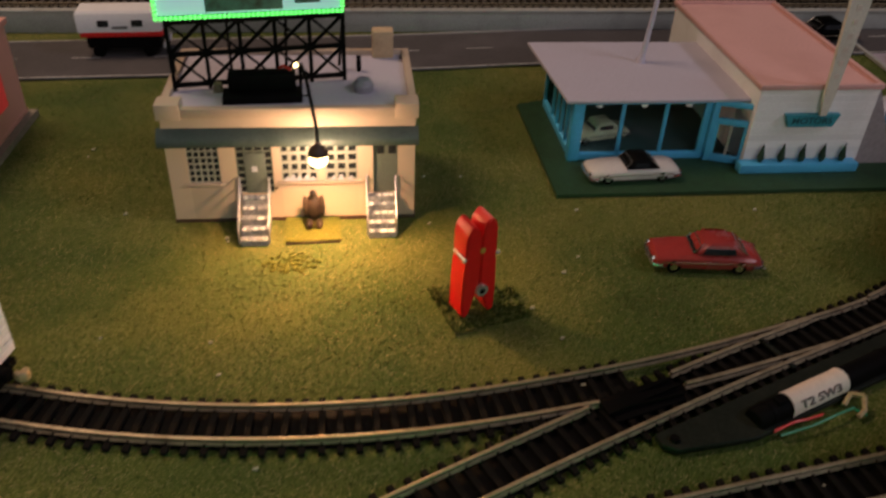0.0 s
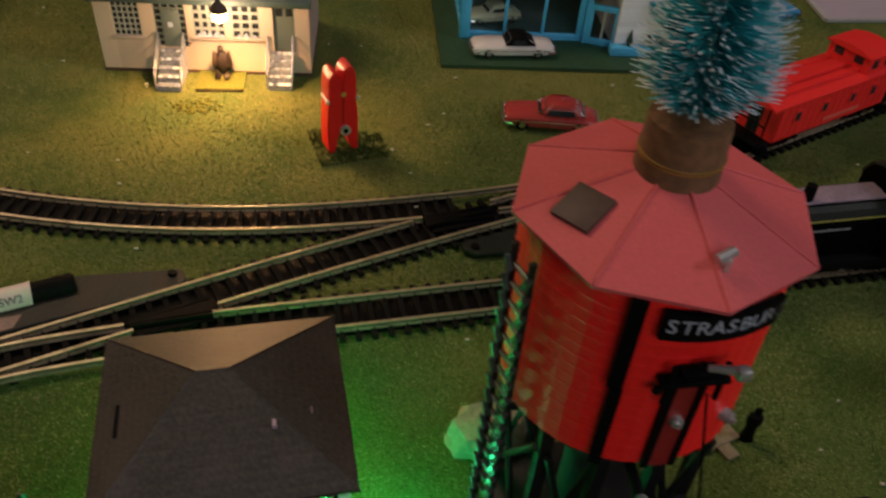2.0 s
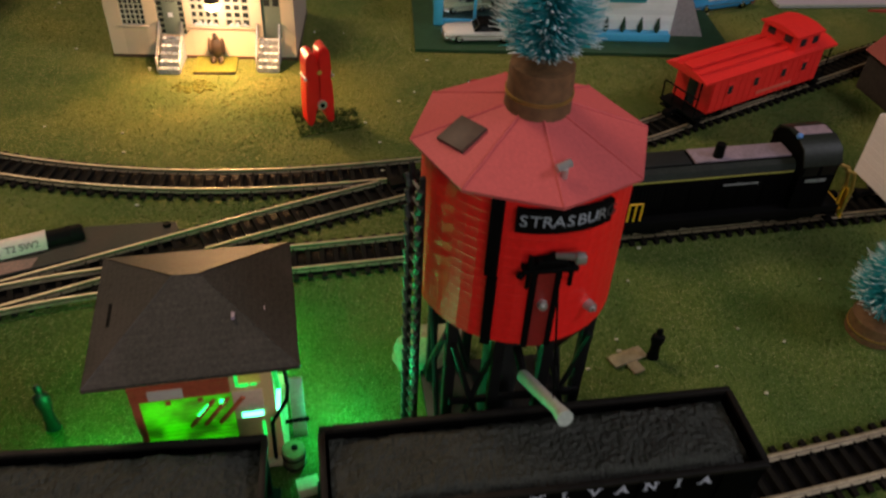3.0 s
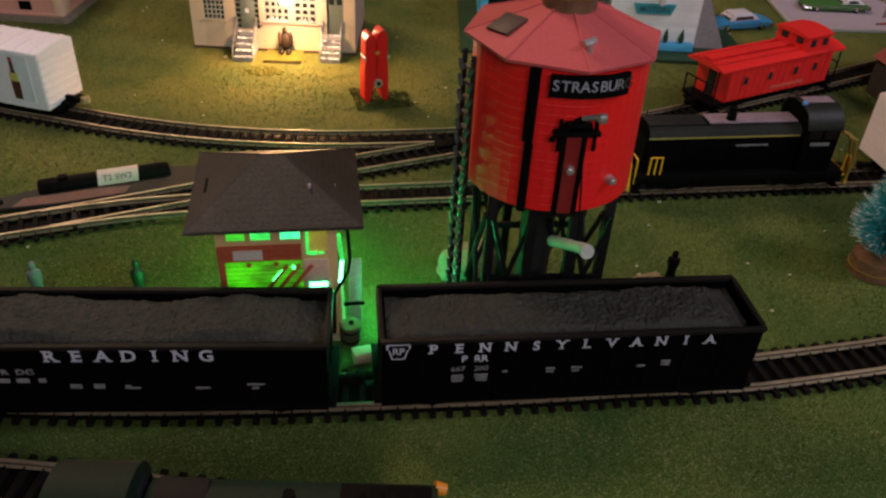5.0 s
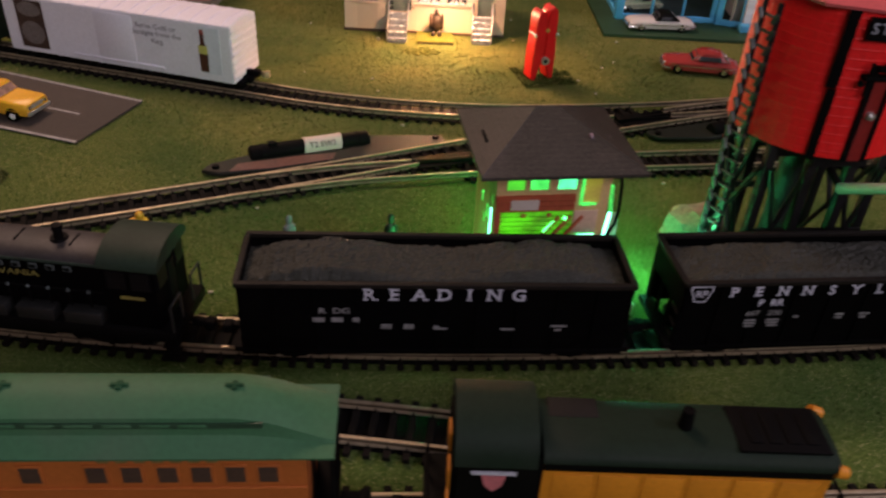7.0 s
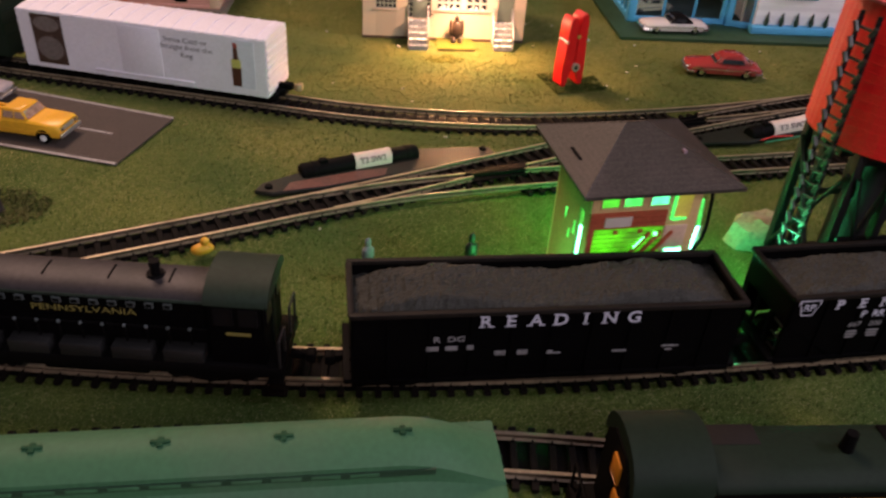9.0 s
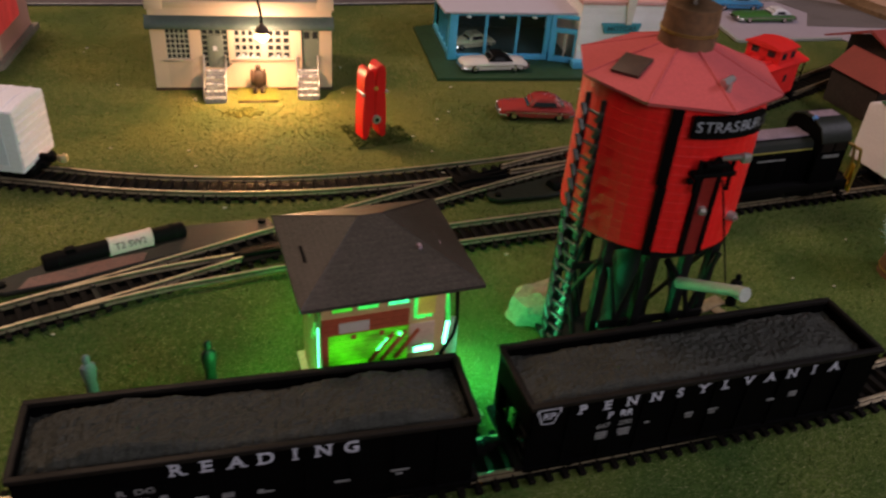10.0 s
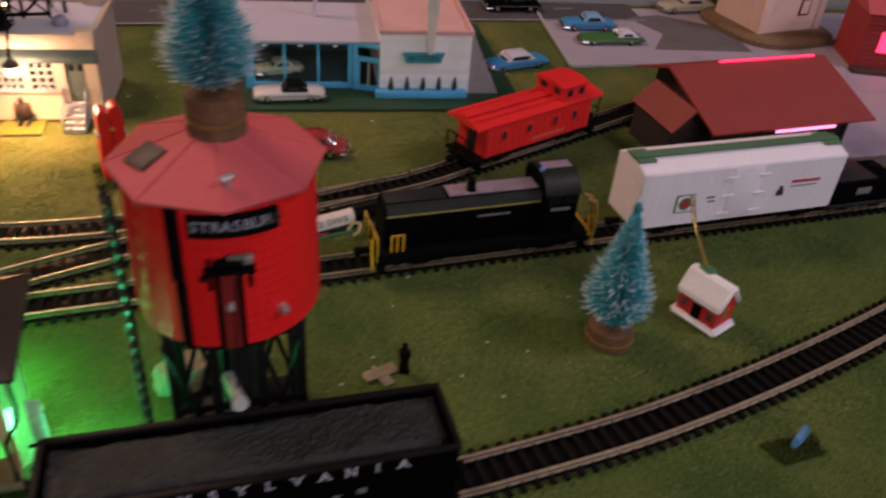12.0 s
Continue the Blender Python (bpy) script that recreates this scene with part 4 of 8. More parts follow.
def reefer():
    p, a = car_pose(T3, 479)
    ob = thing("refrigerator_car", mm(p.x, p.y, 0, 0, 0, a), "white refrigerator car with a green roof walk", "train car", "train cars on the layout")
    L, W = 75, 16.8
    bm = one(prism, box_body(W, 14.5, 53.5, 57.5), "x", -L, L)
    bmesh.ops.bevel(bm, geom=bm.edges[:], offset=0.6, segments=2, affect="EDGES")
    part("body", bm, REEFER_WHITE, ob)
    green = paint("faded_green_walk", (0.075, 0.17, 0.085), 0.6, 0, 600, 0.15, 0.2, 40)
    bx("roof_walk", (-L - 1, L + 1, -3.6, 3.6, 57.7, 59.1), green, ob, "faded green running board", bevel=0.3)
    for s in (-1, 1):
        bx("side_walk", (*sorted((s * (L - 12), s * (L + 0.5))), -8, 8, 56.9, 58.0), green, ob, bevel=0.2)
        bogie(ob, s * 53, 20)
        coupler(ob, s * L, s)
        for k in range(8):
            bx("end_rib", (*sorted((s * L, s * (L + 0.12))), -W + 1.0, W - 1.0, 16.2 + k * 4.6, 20.7 + k * 4.6), REEFER_WHITE, ob)
    f = -W - 0.2
    for k in range(24):
        q = -72 + k * 6
        bx("side_board", (q, q + 5.93, f - 0.02, f + 0.3, 15, 53), REEFER_WHITE, ob)
    bx("door", (-11, 11, f - 0.5, f, 16, 52), REEFER_WHITE, ob, bevel=0.3)
    for s in (-1, 1):
        for z in (20, 33, 46):
            bx("hinge", (*sorted((s * 8, s * 16)), f - 1.2, f - 0.4, z - 0.5, z + 0.5), REEFER_WHITE, ob)
    bm = one(box, -49, -36, f - 0.6, f - 0.1, 24, 37)
    e = part("emblem", bm, paint("green_print", (0.06, 0.16, 0.10), 0.5, 0, 500, 0.1, 0.05, 60), ob, "square emblem with a green and red ring")
    bx("emblem_field", (-48.2, -36.8, f - 0.75, f - 0.5, 24.8, 36.2), REEFER_WHITE, e)
    for r in (4.4, 2.7):
        bm = bmesh.new()
        prism(bm, [(-42.5 + r * math.cos(u), 30.5 + r * math.sin(u)) for u in [i * math.tau / 18 for i in range(18)]], "y", f - (0.9 if r > 4 else 1.05), f - 0.6)
        part("emblem_ring", bm, green if r > 4 else RED_PRINT, e)
    for u, z, w, hh, mat in ((-24, 33, 6, 1.3, FADED), (-23, 30, 5, 1.0, FADED), (47, 38, 22, 1.9, RED_PRINT), (46, 34.5, 20, 0.7, FADED), (29, 30.5, 5, 4.5, INK), (29, 34, 2.6, 3, INK)):
        bx("stencil_bar", (u - w / 2, u + w / 2, f - 0.5, f, z - hh / 2, z + hh / 2), mat, ob)


RED_PRINT = paint("red_print", (0.42, 0.03, 0.045), 0.5, 0, 500, 0.15, 0.0, 150, (0.30, 0.10, 0.10), 0.4)
reefer()


def black_tender():
    p, a = car_pose(T3, 585)
    ob = thing("tender_car", mm(p.x, p.y, 0, 0, 0, a), "short black tender behind the white refrigerator car", "train car", "train cars on the layout")
    L, W = 26, 14
    bm = one(prism, [(-W, 12), (W, 12), (W, 27), (W - 1.5, 29), (-W + 1.5, 29), (-W, 27)], "x", -L, L)
    bmesh.ops.bevel(bm, geom=bm.edges[:], offset=0.5, segments=2, affect="EDGES")
    body = part("body", bm, BLACK_CAR, ob)
    bx("side_plate", (-8, 4, -W - 0.4, -W + 0.2, 19, 24), FADED, body, "small pale side emblem", bevel=0.3)
    bx("deck", (-L + 2, 8, -W + 2, W - 2, 28.8, 30.2), HOOD_GREY, ob, "grey top", bevel=0.3)
    part("hatch", one(rod, (15, 0, 29), (15, 0, 32.5), 4.2, 3.8, 14), BLACK, ob)
    bx("running_board", (-L - 2, L + 2, -W - 1.5, W + 1.5, 10.2, 12.2), WORN_BOX, ob, "worn grey running board", bevel=0.3)
    for s in (-1, 1):
        bogie(ob, s * 14, 15)
        coupler(ob, s * L, s)


black_tender()




def caboose():
    p, a = car_pose(T2, 382)
    ob = thing("caboose", mm(p.x, p.y, 0, 0, 0, a), "bright red caboose with a cupola on black trucks", "train car", "train cars on the layout")
    L, W = 52, 15.5
    bm = one(prism, [(-W, 13), (W, 13), (W, 37), (-W, 37)], "x", -L, L)
    bmesh.ops.bevel(bm, geom=bm.edges[:], offset=0.6, segments=2, affect="EDGES")
    part("body", bm, RED_CAB, ob)
    for s in (-1, 1):
        for k in range(17):
            q = -L + 1 + k * 6.05
            bx("side_board", (q, q + 5.6, *sorted((s * W, s * (W + 0.35))), 14, 36), RED_CAB, ob)
    bm = one(prism, [(-W - 2, 37), (W + 2, 37), (W + 2, 38.4), (9, 41), (0, 42), (-9, 41), (-W - 2, 38.4)], "x", -L - 10, L + 10)
    part("roof", bm, RED_CAB, ob)
    bx("roof_walk", (-L - 10, 20, -4, 4, 42.2, 43.4), RED_CAB, ob, bevel=0.3)
    for y in (-9.5, 9.5):
        bx("roof_walk", (-L - 9, 20, y - 0.8, y + 0.8, 40.6, 42.0), RED_CAB, ob, bevel=0.2)
    bm = one(prism, [(-W + 1, 38), (W - 1, 38), (W - 1, 50), (-W + 1, 50)], "x", 21, 43)
    cup = part("cupola", bm, RED_CAB, ob)
    part("cupola_roof", one(prism, [(-W - 0.2, 50), (W + 0.2, 50), (W + 0.2, 51), (8, 53), (0, 53.6), (-8, 53), (-W - 0.2, 51)], "x", 18.6, 45.4), RED_CAB, cup)
    for u in (27, 39):
        bx("cupola_window", (u - 2.5, u + 2.5, -W + 0.6, -W + 1.2, 43, 48), DARK_GLASS, cup)
    for y in (-7, 7):
        bx("cupola_window", (20.7, 21.2, y - 3, y + 3, 44, 48.5), DARK_GLASS, cup)
    for u in (-36, -12, 14, 34):
        w = bx("window_frame", (u - 3.2, u + 3.2, -W - 0.9, -W - 0.2, 23.5, 32), RED_CAB, ob, bevel=0.2)
        bx("pane", (u - 2.0, u + 2.0, -W - 1.05, -W - 0.7, 25, 30.5), DARK_GLASS, w)
    bx("letter_board", (-8, 26, -W - 0.5, -W - 0.2, 17, 19), paint("faded_red_print", (0.6, 0.12, 0.08), 0.5), ob)
    for s in (-1, 1):
        bx("platform", (*sorted((s * L, s * (L + 11))), -W, W, 12, 13.6), BLACK, ob, bevel=0.3)
        bm = bmesh.new()
        for y in (-W + 1, -5, 5, W - 1):
            rod(bm, (s * (L + 10), y, 13), (s * (L + 10), y, 26), 0.6, seg=6)
        rod(bm, (s * (L + 10), -W + 1, 26), (s * (L + 10), W - 1, 26), 0.6, seg=6)
        rod(bm, (s * (L + 10), -W + 1, 26), (s * (L + 10), -W + 1, 38), 0.6, seg=6)
        part("end_railing", bm, BLACK, ob)
        bm = bmesh.new()
        for z in (7, 10):
            box(bm, s * L + s * 5 - 3, s * L + s * 5 + 3, -W - 1, W + 1, z - 0.4, z + 0.4)
        part("steps", bm, BLACK, ob)
        bx("end_door", (*sorted((s * L, s * (L + 0.4))), -4, 4, 14, 34), DARK_GLASS, ob)
        bogie(ob, s * 36, 19)
        coupler(ob, s * (L + 11), s)
    bx("underframe", (-L, L, -10, 10, 11, 13), BLACK, ob)


caboose()


def handrail(bm, pts, r=0.45):
    cable(bm, pts, r, 6)


PALE_YELLOW = paint("worn_pale_yellow_line", (0.36, 0.32, 0.07), 0.5, 0, 600, 0.2, 0.1, 120, (0.10, 0.09, 0.03), 0.6)
PINK_GREY = paint("pinkish_grey", (0.27, 0.20, 0.24), 0.45, 0, 600, 0.2, 0.1, 60, (0.06, 0.05, 0.05), 0.7)


def switcher():
    p, a = car_pose(T3, 307.5)
    ob = thing("switcher_engine", mm(p.x, p.y, 0, 0, 0, a), "black diesel switcher with yellow handrails", "locomotive", "locomotives on the layout")
    L, W = 66, 16
    bx("frame", (-L, L, -W, W, 13, 18), BLACK, ob, bevel=0.4)
    bm = one(prism, [(-11, 18), (11, 18), (11, 40.5), (9.4, 44), (4, 46), (-4, 46), (-9.4, 44), (-11, 40.5)], "x", -L + 6, 34)
    part("hood", bm, BLACK_CAR, ob)
    for s in (-1, 1):
        part("hood_shoulder", one(prism, [(s * 11.3, 40.7), (s * 9.7, 44.2), (s * 6.6, 45.5), (s * 6.4, 45.0), (s * 9.3, 43.8), (s * 10.9, 40.5)], "x", -L + 6.2, 33.8), SWITCHER_TOP, ob, "greenish-black hood shoulder")
    # pink light reflected by the black hood top, painted as a pale panel
    bx("hood_top", (-22, 33, -5.5, 6.5, 45.6, 46.8), PINK_GREY, ob, "hood top with a pinkish-grey reflection painted in", bevel=0.4)
    part("exhaust", one(rod, (-8, -2, 45.5), (-8, -2, 54.5), 2.8, 2.5, 14), BLACK, ob)
    bx("radiator_top", (-L + 6.5, -24, -6, 6, 45.4, 46.7), WORN_BOX, ob, "worn grey-black radiator top", bevel=0.4)
    bm = one(prism, [(-W, 18), (W, 18), (W, 47), (12.4, 53.4), (5, 56.4), (-5, 56.4), (-12.4, 53.4), (-W, 47)], "x", 34, 55)
    cab = part("cab", bm, BLACK_CAR, ob)
    for u in (39.5, 49.5):
        bx("cab_window", (u - 4, u + 4, -W - 0.3, -W + 0.1, 39.5, 46.5), BLACK_PANE, cab)
    bx("number_board", (38, 50, -W - 0.35, -W + 0.1, 35.4, 37.4), FADED, cab)
    shell = [(-W - 0.5, 45.5), (-W - 0.5, 47.2), (-12.7, 53.9), (-5.1, 56.9), (5.1, 56.9), (12.7, 53.9), (W + 0.5, 47.2), (W + 0.5, 45.5), (12.2, 53.0), (5, 56.0), (-5, 56.0), (-12.2, 53.0)]
    part("cab_roof", one(prism, shell, "x", 33.4, 55.6), SWITCHER_TOP, cab, "greenish-black cab roof")
    # the cab roof's pink reflection, painted likewise
    part("cab_roof_patch", one(box, 36, 54, -3, 4.6, 56.6, 57.3), PINK_GREY, cab)
    part("roof_light", one(ball, (34.5, -4, 57.0), 1.8, 8), paint("blue_cap", (0.08, 0.2, 0.5), 0.4), cab, "small blue cap")
    bx("hood_stripe", (-L + 6, 33, -11.4, -10.9, 39.6, 40.5), PALE_YELLOW, ob, "yellow line along the hood")
    bx("letter_board", (-6, 14, -11.8, -10.9, 34.2, 35.2), FADED, ob)
    for k in range(6):
        q = -52 + k * 14
        bx("hood_door", (q, q + 12, -11.5, -10.8, 20, 36), BLACK_CAR, ob, bevel=0.2)
    for k in range(9):
        bx("louvre", (-58 + k * 2.2, -57 + k * 2.2, -11.7, -10.9, 24, 35), BLACK, ob)
    bx("radiator", (-L + 5, -L + 6.2, -9, 9, 20, 38), BLACK, ob)
    bm = bmesh.new()
    for x in (L - 1,):
        part("grab_iron", one(rod, (x, -W + 0.8, 14), (x, -W + 0.8, 29), 0.5, seg=6), YELLOW, ob)
    for q in (8, 11.5, 15):
        rod(bm, (-L + q, -W + 0.8, 19), (-L + q, -W + 0.8, 30), 0.55, seg=6)
    handrail(bm, ((-L + 8, -W + 0.8, 30), (-L + 15, -W + 0.8, 30)), 0.55)
    for y in (-W + 0.8, -6, 6, W - 0.8):
        rod(bm, (-L, y, 13), (-L, y, 29), 0.5, seg=6)
    handrail(bm, ((-L, -W + 0.8, 29), (-L, W - 0.8, 29)), 0.5)
    part("handrail", bm, YELLOW, ob, "yellow handrail")
    bm = bmesh.new()
    prism(bm, [(-W, 8), (-W + 3, 8), (-10, 26), (-13, 26)], "x", L + 3.6, L + 4.6)
    prism(bm, [(W, 8), (W - 3, 8), (10, 26), (13, 26)], "x", L + 3.6, L + 4.6)
    box(bm, L - 1, L + 4.2, -W + 1, W - 1, 13.6, 15.2)
    part("end_stripe", bm, YELLOW, ob, "yellow end steps")
    for y in (-W + 0.6, -W + 6):
        bm = bmesh.new()
        cable(bm, ((L + 3.5, y, 12), (L + 4.2, y, 27), (L + 1.5, y, 38), (L - 5, y, 41)), 1.0)
        part("end_handrail", bm, GOLD, ob, "dull gold end handrail")
    bm = bmesh.new()
    prism(bm, [(-W, 8), (-W + 3, 8), (-10, 26), (-13, 26)], "x", -L - 3, -L - 2)
    part("end_stripe", bm, YELLOW, ob)
    for s in (-1, 1):
        bogie(ob, s * 40, 26)
        coupler(ob, s * L, s)
        for z in (7, 10.5):
            bx("step", (*sorted((s * (L - 5), s * L)), -W - 0.5, -W + 4, z, z + 0.8), BLACK, ob)
    bx("fuel_tank", (-20, 20, -12, 12, 7, 13), BLACK, ob, bevel=1.0)


# upper surfaces slightly paler and greener than the black sides
SWITCHER_TOP = paint("greenish_black_top", (0.013, 0.016, 0.012), 0.5, 0, 600, 0.35, 0.2, 90, (0.005, 0.005, 0.005), 0.6, 0.3)
switcher()


def road_switcher():
    p, a = car_pose(T4, -173)
    ob = thing("diesel_engine", mm(p.x, p.y, 0, 0, 0, a), "black and dark green diesel engine lettered PENNSYLVANIA", "locomotive", "locomotives on the layout")
    L, W = 72, 16
    print_gold = paint("dull_gold_print", (0.20, 0.17, 0.04), 0.5, 0, 600, 0.2, 0.0, 200, (0.1, 0.09, 0.03), 0.6)
    knob_grey = paint("pale_worn_knob", (0.065, 0.082, 0.082), 0.4, 0, 600, 0.3, 0.0, 300, (0.02, 0.03, 0.03), 0.7)
    bx("frame", (-L, L, -W, W, 13, 18), BLACK, ob, bevel=0.4)
    hood = part("hood", one(prism, [(-9.8, 18), (9.8, 18), (9.8, 43), (-9.8, 43)], "x", -L + 8, 46), BLACK_CAR, ob)
    arc = [(-10.2 * math.cos(math.pi * k / 12), 42.7 + 3.8 * math.sin(math.pi * k / 12)) for k in range(13)]
    # hood top paler than the black sides
    top = part("hood_top", one(prism, arc, "x", -L + 7.5, 46.2), HOOD_GREY, hood, "brownish-grey rounded hood top")
    for u in (-40, -16, 8, 30):
        bx("hood_seam", (u - 0.3, u + 0.3, -4, 4, 45.6, 46.75), BLACK, top)
    for s in (-1, 1):
        bx("hood_edge", (-L + 8, 46, *sorted((s * 9.6, s * 10.4)), 41.7, 43.0), EDGE_GREEN, hood, "worn green edge strip", bevel=0.2)
    bm = one(rod, (24, 0, 45.5), (24, 0, 47.2), 4.0, 3.2, 16)
    rod(bm, (24, 0, 46.5), (24, 0, 51), 1.8, 1.7, 14)
    rod(bm, (24, 0, 50.5), (24, 0, 52.5), 2.1, 2.1, 14)
    part("exhaust", bm, BLACK, ob)
    cab = part("cab", one(prism, [(-14, 18), (14, 18), (14, 46.2), (-14, 46.2)], "x", 46, 66), BLACK_CAR, ob)
    arc = [(-15.2 * math.cos(math.pi * k / 16), 45.4 + 7.4 * math.sin(math.pi * k / 16) ** 0.9) for k in range(17)]
    part("cab_roof", one(prism, arc, "x", 45, 68), CAB_GREEN, cab, "rounded dark green cab roof")
    for u in (51.5, 60.5):
        w = part("cab_window_frame", one(box, u - 4.2, u + 4.2, -14.4, -13.8, 35.5, 44.5, bevel=0.2), BLACK, cab)
        bx("pane", (u - 3.4, u + 3.4, -14.7, -14.2, 36.3, 43.7), BLACK_PANE, w)
    bx("number_strip", (52, 61, -14.5, -13.9, 31.6, 32.7), print_gold, cab, "dull gold strip below the cab window")
    for y in (-8.5, 8.5):
        w = part("cab_window_frame", one(box, 65.9, 66.6, y - 4.4, y + 4.4, 35, 45.5, bevel=0.2), BLACK, cab)
        bx("pane", (66.3, 66.9, y - 3.6, y + 3.6, 36, 44.6), BLACK_PANE, w)
    bx("end_door", (65.9, 66.6, -3.2, 3.2, 18, 41), BLACK, cab, bevel=0.2)
    text_mesh("PENNSYLVANIA", 3.9, print_gold, ob, mm(-0.5, -10.3, 36.0, 90, 0, 0), width=38)
    for k in range(13):
        u = -50 + k * 6.7
        f = part("louvre_frame", one(box, u - 1.6, u + 1.6, -10.4, -9.7, 38.4, 40.8, bevel=0.2), knob_grey, hood, "worn pale louvre frame")
        bx("louvre", (u - 1.1, u + 1.1, -10.55, -10.0, 38.9, 40.3), BLACK, f)
    for k in range(9):
        bx("hood_door", (-50 + k * 10, -41.5 + k * 10, -10.3, -9.6, 20, 32), BLACK_CAR, hood, bevel=0.2)
    for k in range(5):
        bx("battery_box", (-48 + k * 19, -33 + k * 19, -W + 0.2, -10, 18, 23.5), WORN_BOX, ob, "worn grey-black walkway box", bevel=0.4)
    bm = bmesh.new()
    posts = range(-66, 46, 8)
    for x in posts:
        rod(bm, (x, -11.6, 18), (x, -11.6, 31), 0.4, seg=6)
    handrail(bm, ((-66, -11.6, 31), (44, -11.6, 31)), 0.4)
    rail = part("handrail", bm, BLACK, ob)
    for x in posts:
        part("rail_knob", one(ball, (x, -11.9, 31), 0.75, 8), knob_grey, rail, "pale worn knob")
    for y in (-W + 0.8, -5.5, 5.5, W - 0.8):
        part("end_post", one(rod, (L - 1, y, 18), (L - 1, y, 30), 0.55, seg=6), WORN_BOX, ob)
    bm = bmesh.new()
    handrail(bm, ((L - 1, -W + 0.8, 30), (L - 1, -5.5, 30)), 0.5)
    handrail(bm, ((L - 1, 5.5, 30), (L - 1, W - 0.8, 30)), 0.5)
    part("end_handrail", bm, WORN_BOX, ob)
    for s in (-1, 1):
        bogie(ob, s * 44, 26)
        coupler(ob, s * L, s)
        for z in (4, 7, 10.5):
            bx("step", (*sorted((s * (L - 6), s * L)), -W - 0.5, -W + 4, z, z + 0.8), BLACK, ob)
    bx("fuel_tank", (-20, 20, -12, 12, 7, 13), BLACK, ob, bevel=1.0)


road_switcher()


def coach():
    p, a = car_pose(T6, -146)
    ob = thing("passenger_coach", mm(p.x, p.y + 2, 0, 0, 0, a), "orange passenger coach with a pale green clerestory roof", "train car", "train cars on the layout")
    L, W, eave = 104, 12.8, 46.5
    body = part("body", one(prism, [(-W, 14), (W, 14), (W, eave), (-W, eave)], "x", -L + 8, L - 8), OCHRE, ob)
    # clerestory roof whose ends slope down to the platforms
    def ring(x, k):
        near = [(-W - 1.8, 0), (-W - 2.0, 0.9), (-9.6, 0.9 + 4.0 * k), (-9.0, 1.2 + 9.6 * k), (-5.0, 1.2 + 12.6 * k), (0, 1.2 + 13.4 * k)]
        return [(x, y, eave + z) for y, z in near] + [(x, -y, eave + z) for y, z in reversed(near[:-1])]
    bm = bmesh.new()
    steps = ((0, 0.08), (4, 0.2), (10, 0.45), (16, 0.72), (22, 0.9), (28, 1.0))
    hull(bm, [ring(-L + d, k) for d, k in steps] + [ring(L - d, k) for d, k in reversed(steps)])
    roof = part("roof", bm, COACH_GREEN, ob, "pale green clerestory roof")
    for k in range(14):
        u = -L + 31 + k * 10.3
        for s in (-1, 1):
            bx("clerestory_window", (u, u + 7.8, *sorted((s * 9.0, s * 9.75)), eave + 7.8, eave + 9.0), COACH_GREEN, roof, bevel=0.15)
    # shadow of the clerestory overhang, painted as a dark green strip
    for s in (-1, 1):
        bx("clerestory_band", (-L + 20, L - 20, *sorted((s * 8.9, s * 9.6)), eave + 7.4, eave + 9.4), paint_dark, roof, "painted shadow line under the clerestory overhang")
    for u in (75.5, 43.5, 11.5, -20.5, -52.5, -84.5):
        bm = bmesh.new()
        box(bm, u - 2.6, u + 2.6, -0.5, 0.5, eave + 14.4, eave + 15.4, 0.2)
        box(bm, u - 0.8, u + 0.8, -1.6, 1.6, eave + 14.2, eave + 15.2, 0.2)
        part("roof_vent", bm, VENT_GREEN, roof, "small dark green roof vent")
    for s in (-1, 1):
        for k, u in enumerate((85, 75.8, 66.2, 56.8, 46.8, 37, 19, 1.8, -3.6, -9.2, -28, -40, -52, -64, -76, -87)):
            h2 = 1.7 if 7 <= k <= 9 else 2.7
            w = part("window_frame", one(box, u - h2 - 0.7, u + h2 + 0.7, *sorted((s * W, s * (W + 0.5))), 35.2, 43.0, bevel=0.2), OCHRE, body)
            bx("pane", (u - h2, u + h2, *sorted((s * (W + 0.3), s * (W + 0.6))), 36.0, 42.2), BROWN, w)
        bx("belt_rail", (-L + 8, L - 8, *sorted((s * W, s * (W + 0.7))), 32.4, 33.6), OCHRE, body, bevel=0.2)
        for u0 in (38, -66):
            for k in range(7):
                bx("letter_bar", (u0 + k * 5.0, u0 + k * 5.0 + 3.2, *sorted((s * W, s * (W + 0.25))), 43.8, 45.2), FADED_OLIVE, body)
        bx("platform", (*sorted((s * (L - 8), s * L)), -W, W, 13, 15), BLACK, ob, bevel=0.3)
        bm = bmesh.new()
        for y in (-W + 1, -5, 5, W - 1):
            rod(bm, (s * (L - 1), y, 15), (s * (L - 1), y, eave if abs(y) > 8 else 28), 0.6, seg=6)
        rod(bm, (s * (L - 1), -W + 1, 28), (s * (L - 1), W - 1, 28), 0.6, seg=6)
        part("end_railing", bm, BLACK, ob)
        bx("end_door", (*sorted((s * (L - 8), s * (L - 7.6))), -4, 4, 15, 40), BLACK, ob)
        bogie(ob, s * 74, 24)
        coupler(ob, s * L, s)
    bx("underframe", (-L + 10, L - 10, -11, 11, 9, 14), BLACK, ob)


VENT_GREEN = paint("vent_green", (0.018, 0.070, 0.032), 0.7, 0, 600, 0.2, 0.1, 60, spec=0.1)
paint_dark = paint("dark_green_shadow", (0.016, 0.05, 0.026), 0.5)
FADED_OLIVE = paint("worn_olive_lettering", (0.16, 0.11, 0.03), 0.6, 0, 700, 0.3, 0.0, 200, (0.30, 0.14, 0.04), 0.8)
coach()


